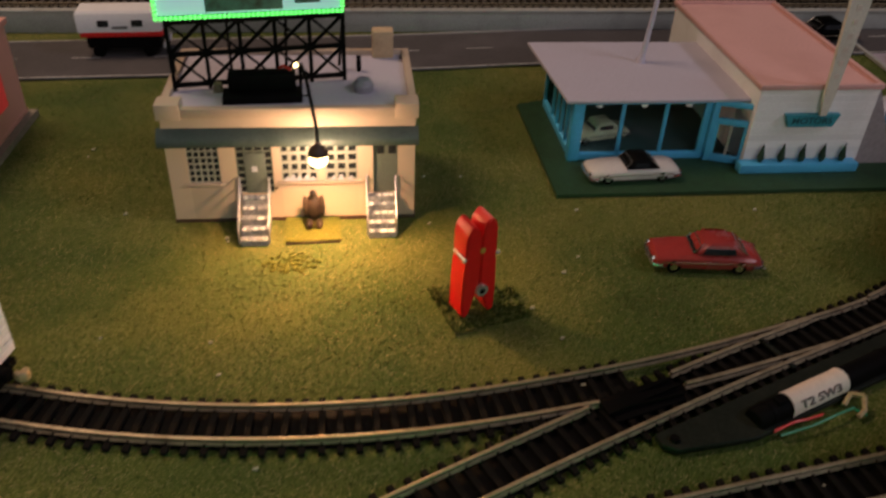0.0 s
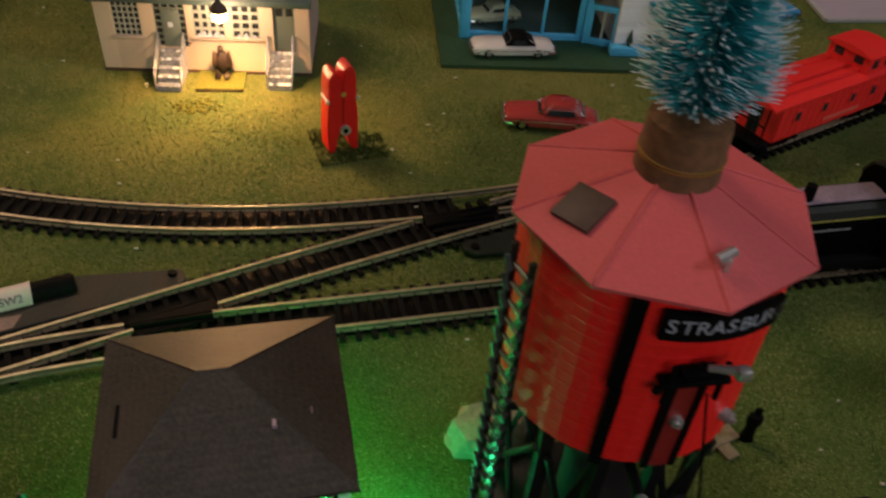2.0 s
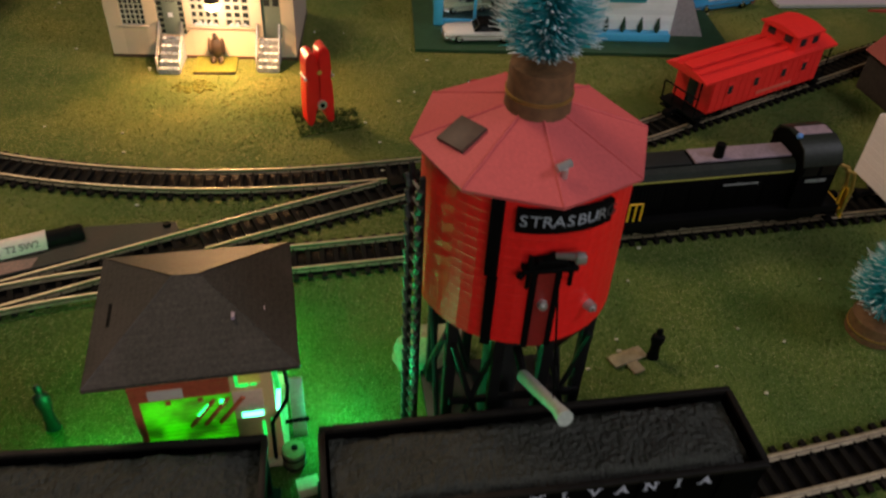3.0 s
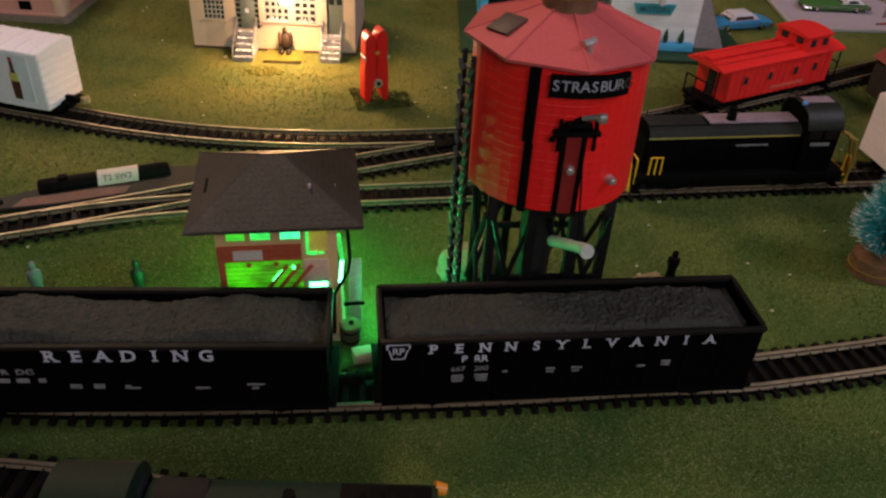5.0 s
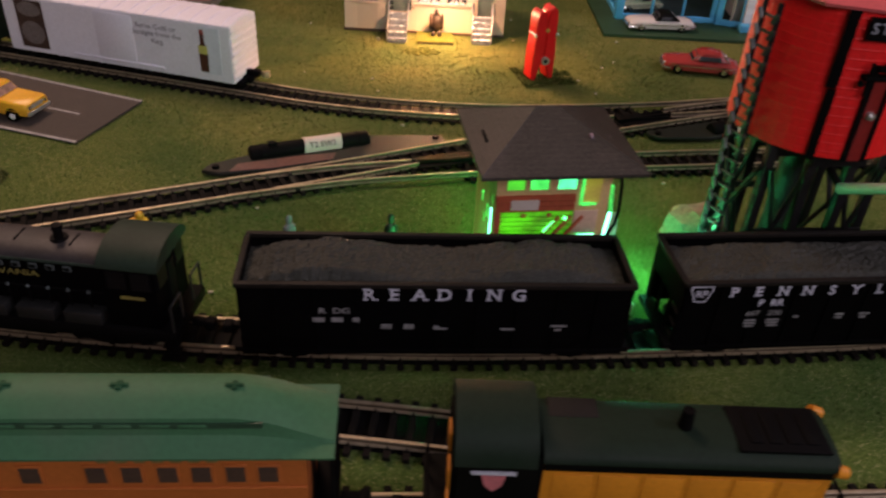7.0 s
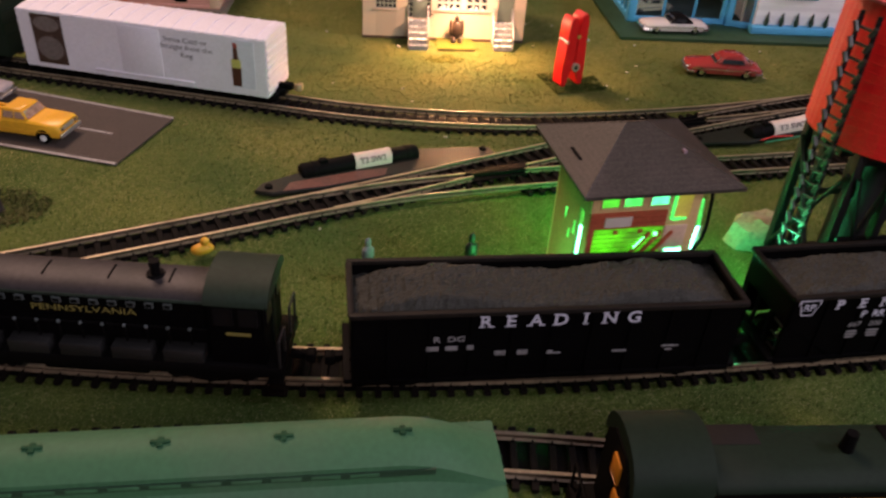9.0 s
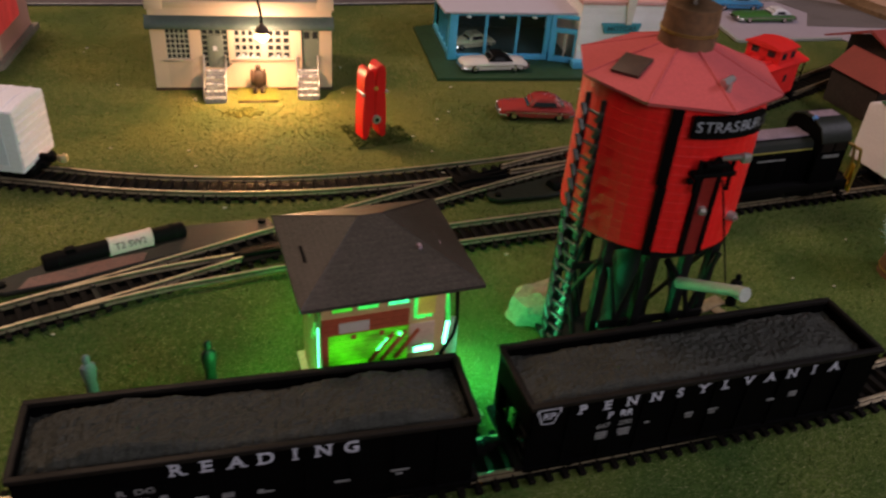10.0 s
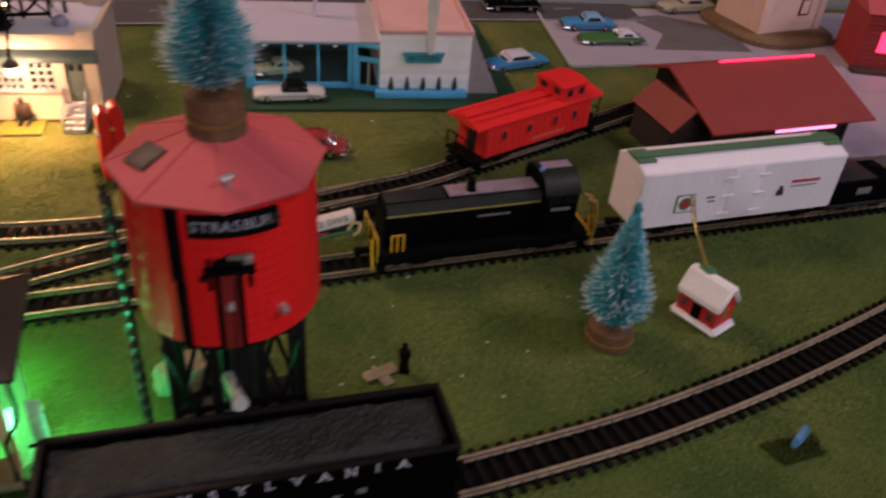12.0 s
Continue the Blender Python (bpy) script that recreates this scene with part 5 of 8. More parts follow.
def yellow_engine():
    p, a = car_pose(T6, 48)
    ob = thing("diesel_engine", mm(p.x, p.y - 3.5, 0, 0, 0, a - 2.2), "yellow diesel engine with a dark green roof", "locomotive", "locomotives on the layout")
    L, W = 64, 14.5
    bx("frame", (-L, L, -W, W, 12, 20), BLACK, ob, bevel=0.4)
    hood = part("hood", one(prism, [(-11.4, 20), (11.4, 20), (11.4, 46), (-11.4, 46)], "x", -30, 54), AMBER, ob, "amber yellow hood sides")
    for s in (-1, 1):
        bx("side_band", (-30, 54.2, *sorted((s * 11.2, s * 11.9)), 43.6, 47.4), BLACK, hood, "black band below the roof", bevel=0.15)
        for k in range(6):
            bx("hood_door", (-27 + k * 13.3, -15.4 + k * 13.3, *sorted((s * 11.3, s * 11.75)), 24, 42), AMBER, hood, bevel=0.15)
    curve = [(-12.2, 46.8), (-12.2, 48.0), (-10.6, 50.0), (-6, 51.2), (0, 51.5), (6, 51.2), (10.6, 50.0), (12.2, 48.0), (12.2, 46.8)]
    roof = part("hood_roof", one(prism, curve, "x", -30.5, 55), ENGINE_GREEN, ob, "dark green rounded roof")
    part("exhaust", one(rod, (12, 0, 51), (12, 0, 58), 2.3, 1.8, 12), BLACK, ob)
    bx("roof_hatch", (-28, -13, 2, 10, 50.0, 51.6), paint("dull_hatch", (0.013, 0.011, 0.009), 0.7, spec=0.15), roof, "dull brown roof hatch", bevel=0.3)
    bx("roof_panel", (26, 53, -9, 9, 50.6, 51.7), BLACK, roof, "black roof panel", bevel=0.3)
    for k in range(4):
        bx("fan_grille", (30 + k * 5.5, 33.5 + k * 5.5, -6, 6, 51.6, 52.1), BLACK, roof, bevel=0.15)
    bx("gap_plate", (-33, -30, -10.5, 10.5, 20, 47), BLACK, ob)
    cab = part("cab", one(prism, [(-W + 1, 20), (W - 1, 20), (W - 1, 48), (-W + 1, 48)], "x", -55, -32), BLACK, ob)
    arc = [(-(W + 0.4) * math.cos(u), 47.5 + 12.8 * math.sin(u) ** 0.85) for u in [math.pi * i / 14 for i in range(15)]]
    part("cab_roof", one(prism, arc, "x", -56, -32.5), ENGINE_GREEN, cab, "rounded grey-green cab roof")
    for y in (-6, 6):
        bx("cab_window", (-32.4, -31.9, y - 3.5, y + 3.5, 45, 53), DARK_GLASS, cab)
    wall = part("end_wall", one(prism, [(-11, 22), (11, 22), (11, 50), (6, 55), (-6, 55), (-11, 50)], "x", -56.6, -55), BLACK, ob, "black cab end with amber patches")
    for y, z, h in ((-2, 46.5, 4), (-7, 36, 4.5), (-9, 25, 3.5)):
        bx("end_patch", (-57.4, -56.5, y - 3.4, y + 3.4, z - h, z + h), AMBER, wall, bevel=0.8)
    emblem = bx("side_emblem", (-51, -38, -W + 0.5, -W + 1.0, 43.4, 44.6), LETTER, ob, "white winged emblem")
    part("emblem_shield", one(prism, [(-48, 43), (-41, 43), (-42, 39), (-44.5, 36.5), (-47, 39)], "y", -W + 0.4, -W + 1.0), paint("faded_pink_print", (0.45, 0.13, 0.14), 0.5), emblem)
    for y, z in ((10.5, 49.0), (-11, 47.0)):
        part("marker_light", one(rod, (54, y, z), (57.5, y, z - 1), 2.2, 1.9, 10), AMBER, ob, "small yellow marker")
    for s in (-1, 1):
        bm = bmesh.new()
        for y in (-W + 1, -6, 6, W - 1):
            rod(bm, (s * (L - 1), y, 20), (s * (L - 1), y, 31), 0.5, seg=6)
        rod(bm, (s * (L - 1), -W + 1, 31), (s * (L - 1), W - 1, 31), 0.5, seg=6)
        part("handrail", bm, BLACK, ob)
        bogie(ob, s * 40, 24)
        coupler(ob, s * L, s)


yellow_engine()


# ---------------------------------------------------------------- water tower
def arc_plate(bm, r0, r1, a0, a1, z0, z1, n=12):
    rings = []
    for k in range(n + 1):
        u = radians(a0 + (a1 - a0) * k / n)
        c, s = math.cos(u), math.sin(u)
        rings.append([(r0 * c, r0 * s, z0), (r1 * c, r1 * s, z0), (r1 * c, r1 * s, z1), (r0 * c, r0 * s, z1)])
    hull(bm, rings)


def water_tower():
    ob = thing("water_tower", mm(161.4, 48.8, 0) @ Matrix.Diagonal((1, 1, 1.014, 1)), "red plastic railway water tower on a black trestle", "water tower")
    R, z0, z1 = 35.3, 79.0, 138.5
    # staved tank with shallow hoops
    bm = bmesh.new()
    n = 48
    levels = [z0]
    for k in range(15):
        z = z0 + 2 + k * (z1 - z0 - 3) / 15
        levels += [z, z + 0.5, z + 1.0]
    levels.append(z1)
    rings = []
    for i, z in enumerate(levels):
        r = R + (0.11 if i % 3 == 2 and 0 < i < len(levels) - 1 else 0.0) - 0.9 * (z - z0) / (z1 - z0)
        rings.append([((r - (0.12 if k % 2 else 0)) * math.cos(math.tau * k / (2 * n)), (r - (0.12 if k % 2 else 0)) * math.sin(math.tau * k / (2 * n)), z) for k in range(2 * n)])
    hull(bm, rings)
    tank = part("tank", bm, RED_TANK, ob, smooth=False)
    # shallow eight-sided roof
    bm = bmesh.new()
    eight = [radians(-89.4 + 45 * k) for k in range(8)]
    rim = [[(r * math.cos(u), r * math.sin(u), z) for u in eight] for r, z in ((35.6, 137.2), (38.8, 137.2), (39.1, 138.4), (10.0, 149.0))]
    hull(bm, rim)
    roof = part("roof", bm, RED_ROOF, ob, "dusty red eight-sided roof", smooth=False)
    for u in eight:
        part("roof_seam", one(rod, (38.8 * math.cos(u), 38.8 * math.sin(u), 138.5), (10 * math.cos(u), 10 * math.sin(u), 149.1), 0.45, seg=6), RED_ROOF, roof)
    u = radians(-164)
    tilt = math.degrees(math.atan2(10.6, 29.1))
    m = mm(24.8 * math.cos(u), 24.8 * math.sin(u), 138.6 + (37.6 - 24.8) * 10.6 / 29.1) @ pose(0, 0, 0, 0, 0, -156.9) @ pose(0, 0, 0, 0, tilt, 0) @ pose(0, 0, 0, 0, 0, 11.4)
    bx("roof_hatch", (-5.6, 5.6, -5.6, 5.6, -0.6, 0.9), BROWN, roof, "dark brown square hatch", bevel=0.3, m=m)
    bm = bmesh.new()
    u = radians(-85.3)
    c, s = math.cos(u), math.sin(u)
    rod(bm, (29 * c, 29 * s, 140), (29 * c, 29 * s, 144.5), 1.1, seg=8)
    rod(bm, (29 * c - 2.5, 29 * s, 144.5), (29 * c + 2, 29 * s + 1.5, 145.5), 1.3, seg=8)
    part("pulley", bm, SILVER, roof, "small silver pulley")
    # black straps, name board and valve gear on the tank
    for a, b, lo, hi in ((-121, -115, 108, 137), (-119.5, -114.5, 78, 107), (-98, -95, 79, 117), (-86, -83, 79, 117)):
        part("strap", one(arc_plate, R - 1.2, R + 1.6, a, b, lo, hi, 3), BLACK, tank, "black strap")
    part("valve_panel", one(arc_plate, R - 1.2, R + 1.0, -95, -86, 79, 113, 4), paint("dark_red_panel", (0.22, 0.012, 0.010), 0.45), tank, "dark red panel")
    bm = bmesh.new()
    arc_plate(bm, R + 0.2, R + 1.9, -109, -61, 127.4, 135.6, 14)
    sign = part("name_board", bm, BLACK, tank, "black board lettered STRASBURG")
    for k, ch in enumerate("STRASBURG"):
        u = -105.5 + k * 5.4
        m = pose(0, 0, 0, 0, 0, u) @ mm(R + 1.95, 0, 131.7, 90, 0, 90)
        text_mesh(ch, 5.7, BOARD_LETTER if k < 7 else (FADED if k == 7 else INK), sign, m, bold=0.05)
    for a, z, r in ((-90.5, 98.5, 2.0), (-60, 91, 2.2)):
        bm = bmesh.new()
        u = radians(a)
        c, s = math.cos(u), math.sin(u)
        rod(bm, ((R - 1) * c, (R - 1) * s, z), ((R + 2.6) * c, (R + 2.6) * s, z), r, r * 0.8, 12)
        rod(bm, ((R + 2.2) * c, (R + 2.2) * s, z), ((R + 3.6) * c, (R + 3.6) * s, z), r * 0.4, seg=8)
        part("bolt", bm, SILVER, tank, "silver bolt")
    bm = bmesh.new()
    u = radians(-90)
    box(bm, -8.5, 9, -R - 3, -R + 1, 112.8, 114.6, 0.4)
    box(bm, -4.5, 5, -R - 3.6, -R, 116.4, 118.4, 0.4)
    for q in (-6.5, 7):
        rod(bm, (q, -R - 2, 107), (q, -R - 2, 119.5), 0.8, seg=8)
    rod(bm, (-6.5, -R - 2, 114), (0, -R - 2.4, 120.5), 0.7, seg=6)
    rod(bm, (7, -R - 2, 114), (0, -R - 2.4, 120.5), 0.7, seg=6)
    ball(bm, (-8.8, -R - 1.5, 111.5), 1.3, 8)
    part("valve_bracket", bm, BLACK, tank)
    bm = bmesh.new()
    rod(bm, (0.5, -R - 4, 121), (6.8, -R - 8, 123.5), 0.9, 1.3, 10)
    box(bm, 4.8, 8.2, -R - 9.5, -R - 6.5, 121.2, 124.6, 0.8)
    part("weight", bm, SILVER, tank, "pale metal counterweight")
    # spout
    bm = bmesh.new()
    rod(bm, (-4, -40.5, 69), (-0.8, -67, 84), 2.3, 2.0, 12)
    rod(bm, (-0.8, -67, 84), (-0.2, -71.5, 85.5), 2.2, 2.7, 12)
    part("spout", bm, paint("pale_spout", (0.40, 0.43, 0.38), 0.5), ob, "pale grey-white spout")
    part("spout_hanger", one(rod, (-4, -30, 72), (-4, -41, 69), 1.6, seg=8), BLACK, ob)
    part("spout_chain", one(rod, (-1, -62, 82), (2, -R - 5, 113), 0.35, seg=5), BLACK, ob)
    # trestle
    feet = [(-25, -19), (25, -19), (25, 19), (-25, 19), (-9, -24), (9, -24), (-9, 24), (9, 24)]
    for x, y in feet:
        part("leg", one(box, x - 2, x + 2, y - 2, y + 2, 0, 78, bevel=0.3), TRESTLE, ob)
    part("deck", one(rod, (0, 0, 76), (0, 0, 79), 31.5, seg=32), TRESTLE, ob)
    for k in range(7):
        bx("deck_beam", (-(30.0 ** 2 - (-27.6 + k * 9.2) ** 2) ** 0.5, (30.0 ** 2 - (-27.6 + k * 9.2) ** 2) ** 0.5, -29 + k * 9.2, -26 + k * 9.2, 72.5, 76), TRESTLE, ob)
    bx("footing", (-29, 29, -27, 27, -0.3, 2.5), TRESTLE, ob, bevel=0.4)
    for y in (-21, 21):
        for a, b in ((-25, -9), (9, 25)):
            for s in (0, 1):
                part("brace", one(rod, (a if s else b, y - 2.3, 8), (b if s else a, y - 2.3, 68), 1.2, seg=6), TRESTLE, ob)
        part("girt", one(box, -25, 25, y - 2.9, y - 1.4, 36, 39), TRESTLE, ob)
    for x in (-25, 25):
        for s in (0, 1):
            part("brace", one(rod, (x - 2.3, -19 if s else 19, 8), (x - 2.3, 19 if s else -19, 68), 1.2, seg=6), TRESTLE, ob)
    part("riser_pipe", one(rod, (0, 0, 0), (0, 0, 76), 7.5, seg=20), paint("grey_riser", (0.010, 0.010, 0.009), 0.6), ob)
    # ladder
    bm = bmesh.new()
    for s in (-4.2, 4.2):
        box(bm, -0.9, 0.9, s - 0.7, s + 0.7, 0.5, 134, 0.15)
    rails = part("ladder", bm, TRESTLE, ob, "black ladder from the ground to the roof", m=pose(0, 0, 0, 0, 0, -164) @ mm(39.3, 0, 0))
    for k in range(21):
        z, bm = 4 + k * 6.2, bmesh.new()
        rod(bm, (0, -4.2, z), (0, 4.2, z), 0.7, seg=6)
        for s in (-1, 1):
            rod(bm, (1.0, s * 3.2, z - 2.0), (1.0, s * 5.2, z + 1.8), 1.15, seg=6)
        part("rung", bm, LADDER, rails)


BOARD_LETTER = paint("weathered_board_letter", (0.30, 0.32, 0.36), 0.5, 0, 900, 0.2, 0.0, 300, (0.12, 0.13, 0.15), 0.6)
water_tower()


def bristle_tree(x, y, z, height, radius, plug_r, plug_h, frost, label, seed, lean=0.0):
    rnd = random.Random(seed)
    ob = thing("bottle_brush_tree", mm(x, y, z, 0, lean, 0), label, "toy tree", "bottle brush trees")
    part("plug", one(rod, (0, 0, 0), (0, 0, plug_h), plug_r, plug_r * 0.94, 28), CORK, ob, "round brown wooden base")
    bm = bmesh.new()
    for z0 in (plug_h * 0.35, plug_h * 0.4):
        arc_plate(bm, plug_r * 0.9, plug_r * 1.0 + 0.15, 0, 360, z0, z0 + 0.25, 28)
    part("plug_band", bm, GOLD, ob, "thin pale band")
    part("stem", one(rod, (0, 0, plug_h), (0, 0, plug_h + height * 0.97), 0.8, 0.4, 8), SILVER, ob, "twisted wire stem")
    green, white = bmesh.new(), bmesh.new()
    for k in range(3900):
        f = rnd.random() ** 1.25
        h = plug_h + height * (0.05 + 0.95 * f)
        r = radius * min(1.0, (1.02 - f) * 1.15 + 0.06) * rnd.uniform(0.72, 1.08) * min(1, 0.55 + f * 6)
        u = rnd.uniform(0, math.tau)
        rise = r * rnd.uniform(0.1, 0.55) + (height * 0.04 if f > 0.93 else 0)
        d = Vector((math.cos(u) * r, math.sin(u) * r, rise))
        a = Vector((0, 0, h))
        mid, tip = a + d * 0.8, a + d
        side = Vector((-math.sin(u), math.cos(u), 0)) * 0.26
        up = Vector((0, 0, 0.3))
        v = [green.verts.new(q) for q in (a - side, a + side, mid + side * 0.8, mid - side * 0.8)]
        green.faces.new(v)
        if rnd.random() < 0.6:
            v = [green.verts.new(q) for q in (a - up, a + up, mid + up * 0.8, mid - up * 0.8)]
            green.faces.new(v)
        if rnd.random() < frost * (1.0 + 0.6 * (1 - f)):
            v = [white.verts.new(q) for q in (mid - side, mid + side, tip + side * 0.9, tip - side * 0.9)]
            white.faces.new(v)
        else:
            v = [green.verts.new(q) for q in (mid - side, mid + side, tip)]
            green.faces.new(v)
    part("bristles", green, TEAL_FOIL, ob, "teal green bristles", smooth=False)
    part("frosting", white, SNOW, ob, "white frosted bristle tips", smooth=False)
    return ob


bristle_tree(162, 48.6, 150.5, 54, 16.8, 10.5, 14.5, 0.42, "frosted teal bottle brush tree standing on the tower roof", 3)
bristle_tree(356, 75, 0, 74, 18.8, 13, 10, 0.24, "teal bottle brush tree on a wooden base on the grass", 4, -1)


def ornament():
    ob = thing("house_ornament", mm(416.5, 81, 0, 0, 0, -66) @ Matrix.Diagonal((0.93, 0.8, 1, 1)), "snow-covered red toy house ornament with a gold thread", "ornament")
    snow = paint("snow_white_resin", (0.80, 0.78, 0.76), 0.6, 0, 400, 0.04, 0.3, 60)
    red = paint("ornament_red", (0.60, 0.03, 0.03), 0.45)
    bm = one(box, -17, 17, -13.5, 13.5, 0, 4.5)
    bmesh.ops.bevel(bm, geom=bm.edges[:], offset=2.0, segments=3, affect="EDGES")
    part("snow_base", bm, snow, ob, "white snowy base")
    part("house_body", one(prism, [(-10.5, 4), (10.5, 4), (10.5, 17), (0, 27), (-10.5, 17)], "x", -13.5, 13.5), red, ob, "bright red walls")
    bm = bmesh.new()
    prism(bm, [(-12, 15), (0, 27), (12, 15), (13.2, 18), (3, 30.5), (-3, 30.5), (-13.2, 18)], "x", -15.5, 15.5)
    bmesh.ops.bevel(bm, geom=bm.edges[:], offset=1.3, segments=3, affect="EDGES")
    part("snow_roof", bm, snow, ob, "thick white snow roof")
    bx("door", (-3, 3, -11.1, -10.3, 4, 14), BLACK, ob, bevel=0.3)
    for u in (-9, 9):
        bx("window", (u - 2, u + 2, -11.0, -10.3, 8, 13), RUST, ob, bevel=0.2)
    bx("window", (13.3, 14.0, -3, 3, 9, 15.5), GOLD, ob, bevel=0.2)
    bm = bmesh.new()
    for k in range(5):
        ball(bm, (-6 + 3 * math.cos(k * 1.3), 2 + 3 * math.sin(k * 1.3), 30.6), 2.2, 8, 1.4, 0.8, 0.5)
    part("holly", bm, paint("holly_green", (0.02, 0.16, 0.07), 0.5), ob, "green leaf sprig")
    bm = bmesh.new()
    pts = [(-6, 2, 31), (-14, 6, 36), (-24, 10, 44), (-30, 13, 52), (-34, 15, 60), (-35, 12, 61), (-31, 11, 52), (-23, 9, 43), (-13, 5, 35), (-6, 2, 29)]
    cable(bm, pts, 0.6)
    part("thread", bm, GOLD, ob, "looped gold thread")


ornament()


# ---------------------------------------------------------------- signal shack
def shack():
    ob = thing("signal_shack", mm(47, 53, 0, 0, 0, 2.5) @ Matrix.Diagonal((1, 1, 1.045, 1)), "small cream and red trackside shack lit green inside", "shack")
    x0, x1, y0, y1 = -25.3, 24.4, -20, 20
    lit = paint("shack_cream", (0.60, 0.40, 0.17), 0.6, 0, 700, 0.08, 0.15, 60)
    pink = paint("pink_cream_panel", (0.58, 0.38, 0.27), 0.6, 0, 700, 0.08, 0.1, 60)
    side = paint("orange_brown_board", (0.36, 0.15, 0.055), 0.6, 0, 700, 0.15, 0.15, 60)
    top, t = 65.0, 1.2
    f0, f1 = y0, y0 + t
    # front wall with window openings
    for d in ((x0, x1, 58.4, top), (x0, x1, 2, 8), (x0, -21.1, 50.8, 58.4), (-13.3, -11.3, 53, 58.4), (-3.0, 0.8, 53, 58.4), (9.2, 11.4, 43, 58.4), (-21.1, 9.2, 50.8, 53), (20.2, x1, 8, 58.4), (11.4, 20.2, 43, 46), (9.4, 11.4, 8, 43)):
        bx("wall_panel", (d[0], d[1], f0, f1, d[2], d[3]), lit, ob)
    red = bx("red_panel", (x0, 9.2, f0 - 0.3, f1, 43.3, 50.8), BRICK_RED, ob, "brick red lap boards")
    for k in range(3):
        bx("lap_board", (x0, 9.2, f0 - 0.9, f0 - 0.2, 43.4 + k * 2.48, 45.6 + k * 2.48), BRICK_RED, red)
    bx("corner_board", (x0, -22.6, f0 - 0.6, f1, 8, 43.3), BRICK_RED, ob, "red corner board", bevel=0.2)
    bx("notice", (-18.8, -6.8, f0 - 1.5, f0 - 0.9, 44.5, 49.0), LABEL, ob, "white notice board")
    for u0, u1, mat in ((-21.1, -13.3, GREEN_GLASS), (-11.3, -3.0, LIT_WINDOW), (0.8, 9.2, CYAN_WINDOW)):
        pane = bx("window_pane", (u0, u1, f0 + 0.4, f0 + 0.8, 53, 58.4), mat, ob, "window pane glowing green")
        for d in ((u0 - 0.5, u1 + 0.5, 52.3, 53.1), (u0 - 0.5, u1 + 0.5, 58.3, 59.0), (u0 - 0.6, u0 + 0.1, 52.3, 59), (u1 - 0.1, u1 + 0.6, 52.3, 59)):
            bx("window_frame", (d[0], d[1], f0 - 0.4, f0 + 0.1, d[2], d[3]), lit, pane)
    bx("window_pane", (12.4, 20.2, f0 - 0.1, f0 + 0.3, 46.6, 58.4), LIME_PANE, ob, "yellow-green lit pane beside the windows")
    # jamb and sill pieces carry the green light as their own emission
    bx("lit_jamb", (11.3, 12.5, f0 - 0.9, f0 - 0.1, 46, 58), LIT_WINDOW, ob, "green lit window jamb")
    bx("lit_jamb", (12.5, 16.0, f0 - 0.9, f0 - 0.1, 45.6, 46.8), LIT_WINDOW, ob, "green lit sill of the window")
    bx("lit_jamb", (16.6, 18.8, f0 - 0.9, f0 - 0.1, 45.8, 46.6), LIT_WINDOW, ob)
    # slats with green light put in as emission, brown knobs and leaning braces in the lower wall
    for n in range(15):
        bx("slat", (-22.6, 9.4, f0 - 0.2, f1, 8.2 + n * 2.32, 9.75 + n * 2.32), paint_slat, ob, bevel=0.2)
    bx("slat_backing", (-22.6, 9.4, f0 + 0.8, f0 + 1.1, 8, 43.3), paint("dark_olive_backing", (0.10, 0.13, 0.03), 0.7), ob, "dark backing behind the slats")
    for u in (-12.8, -1.5):
        bx("knob", (u - 1.0, u + 1.0, f0 - 0.9, f0 - 0.1, 40.4, 42.2), BRICK_RED, ob, "small brown square knob", bevel=0.2)
    for u in (-6.5, -1.5, 4.0):
        part("brace", one(rod, (u, f0 - 0.9, 28), (u + 9.5, f0 - 0.9, 40.5), 0.9, seg=6), BRICK_RED, ob)
    for a0, a1 in (((-3.4, 33.5), (1.0, 38.6)), ((0.8, 30.5), (4.4, 35.5))):
        part("light_slit", one(rod, (a0[0], f0 - 1.0, a0[1]), (a1[0], f0 - 1.0, a1[1]), 0.45, seg=6), GREEN_LED, ob, "bright slit between the braces")
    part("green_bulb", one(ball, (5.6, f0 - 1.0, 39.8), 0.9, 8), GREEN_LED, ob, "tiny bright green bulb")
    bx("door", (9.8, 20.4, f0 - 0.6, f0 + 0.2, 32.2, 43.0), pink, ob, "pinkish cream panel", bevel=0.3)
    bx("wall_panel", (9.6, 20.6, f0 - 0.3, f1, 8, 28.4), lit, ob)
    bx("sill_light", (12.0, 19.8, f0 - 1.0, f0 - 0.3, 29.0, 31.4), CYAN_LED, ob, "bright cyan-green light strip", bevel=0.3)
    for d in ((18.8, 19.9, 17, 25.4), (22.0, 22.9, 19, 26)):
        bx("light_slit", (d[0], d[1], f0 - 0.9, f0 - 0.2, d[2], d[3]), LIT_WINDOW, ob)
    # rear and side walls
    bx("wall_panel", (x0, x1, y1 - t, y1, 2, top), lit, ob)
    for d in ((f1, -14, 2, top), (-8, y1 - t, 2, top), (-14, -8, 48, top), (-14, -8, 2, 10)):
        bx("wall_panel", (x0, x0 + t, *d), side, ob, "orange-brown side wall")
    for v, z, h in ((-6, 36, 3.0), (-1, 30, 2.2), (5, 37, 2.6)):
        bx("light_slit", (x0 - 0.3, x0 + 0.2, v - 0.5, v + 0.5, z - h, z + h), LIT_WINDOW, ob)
    bx("window_pane", (x0 + 0.3, x0 + 0.7, -13, -10.5, 10, 40), CYAN_LED, ob, "side window glowing cyan-green")
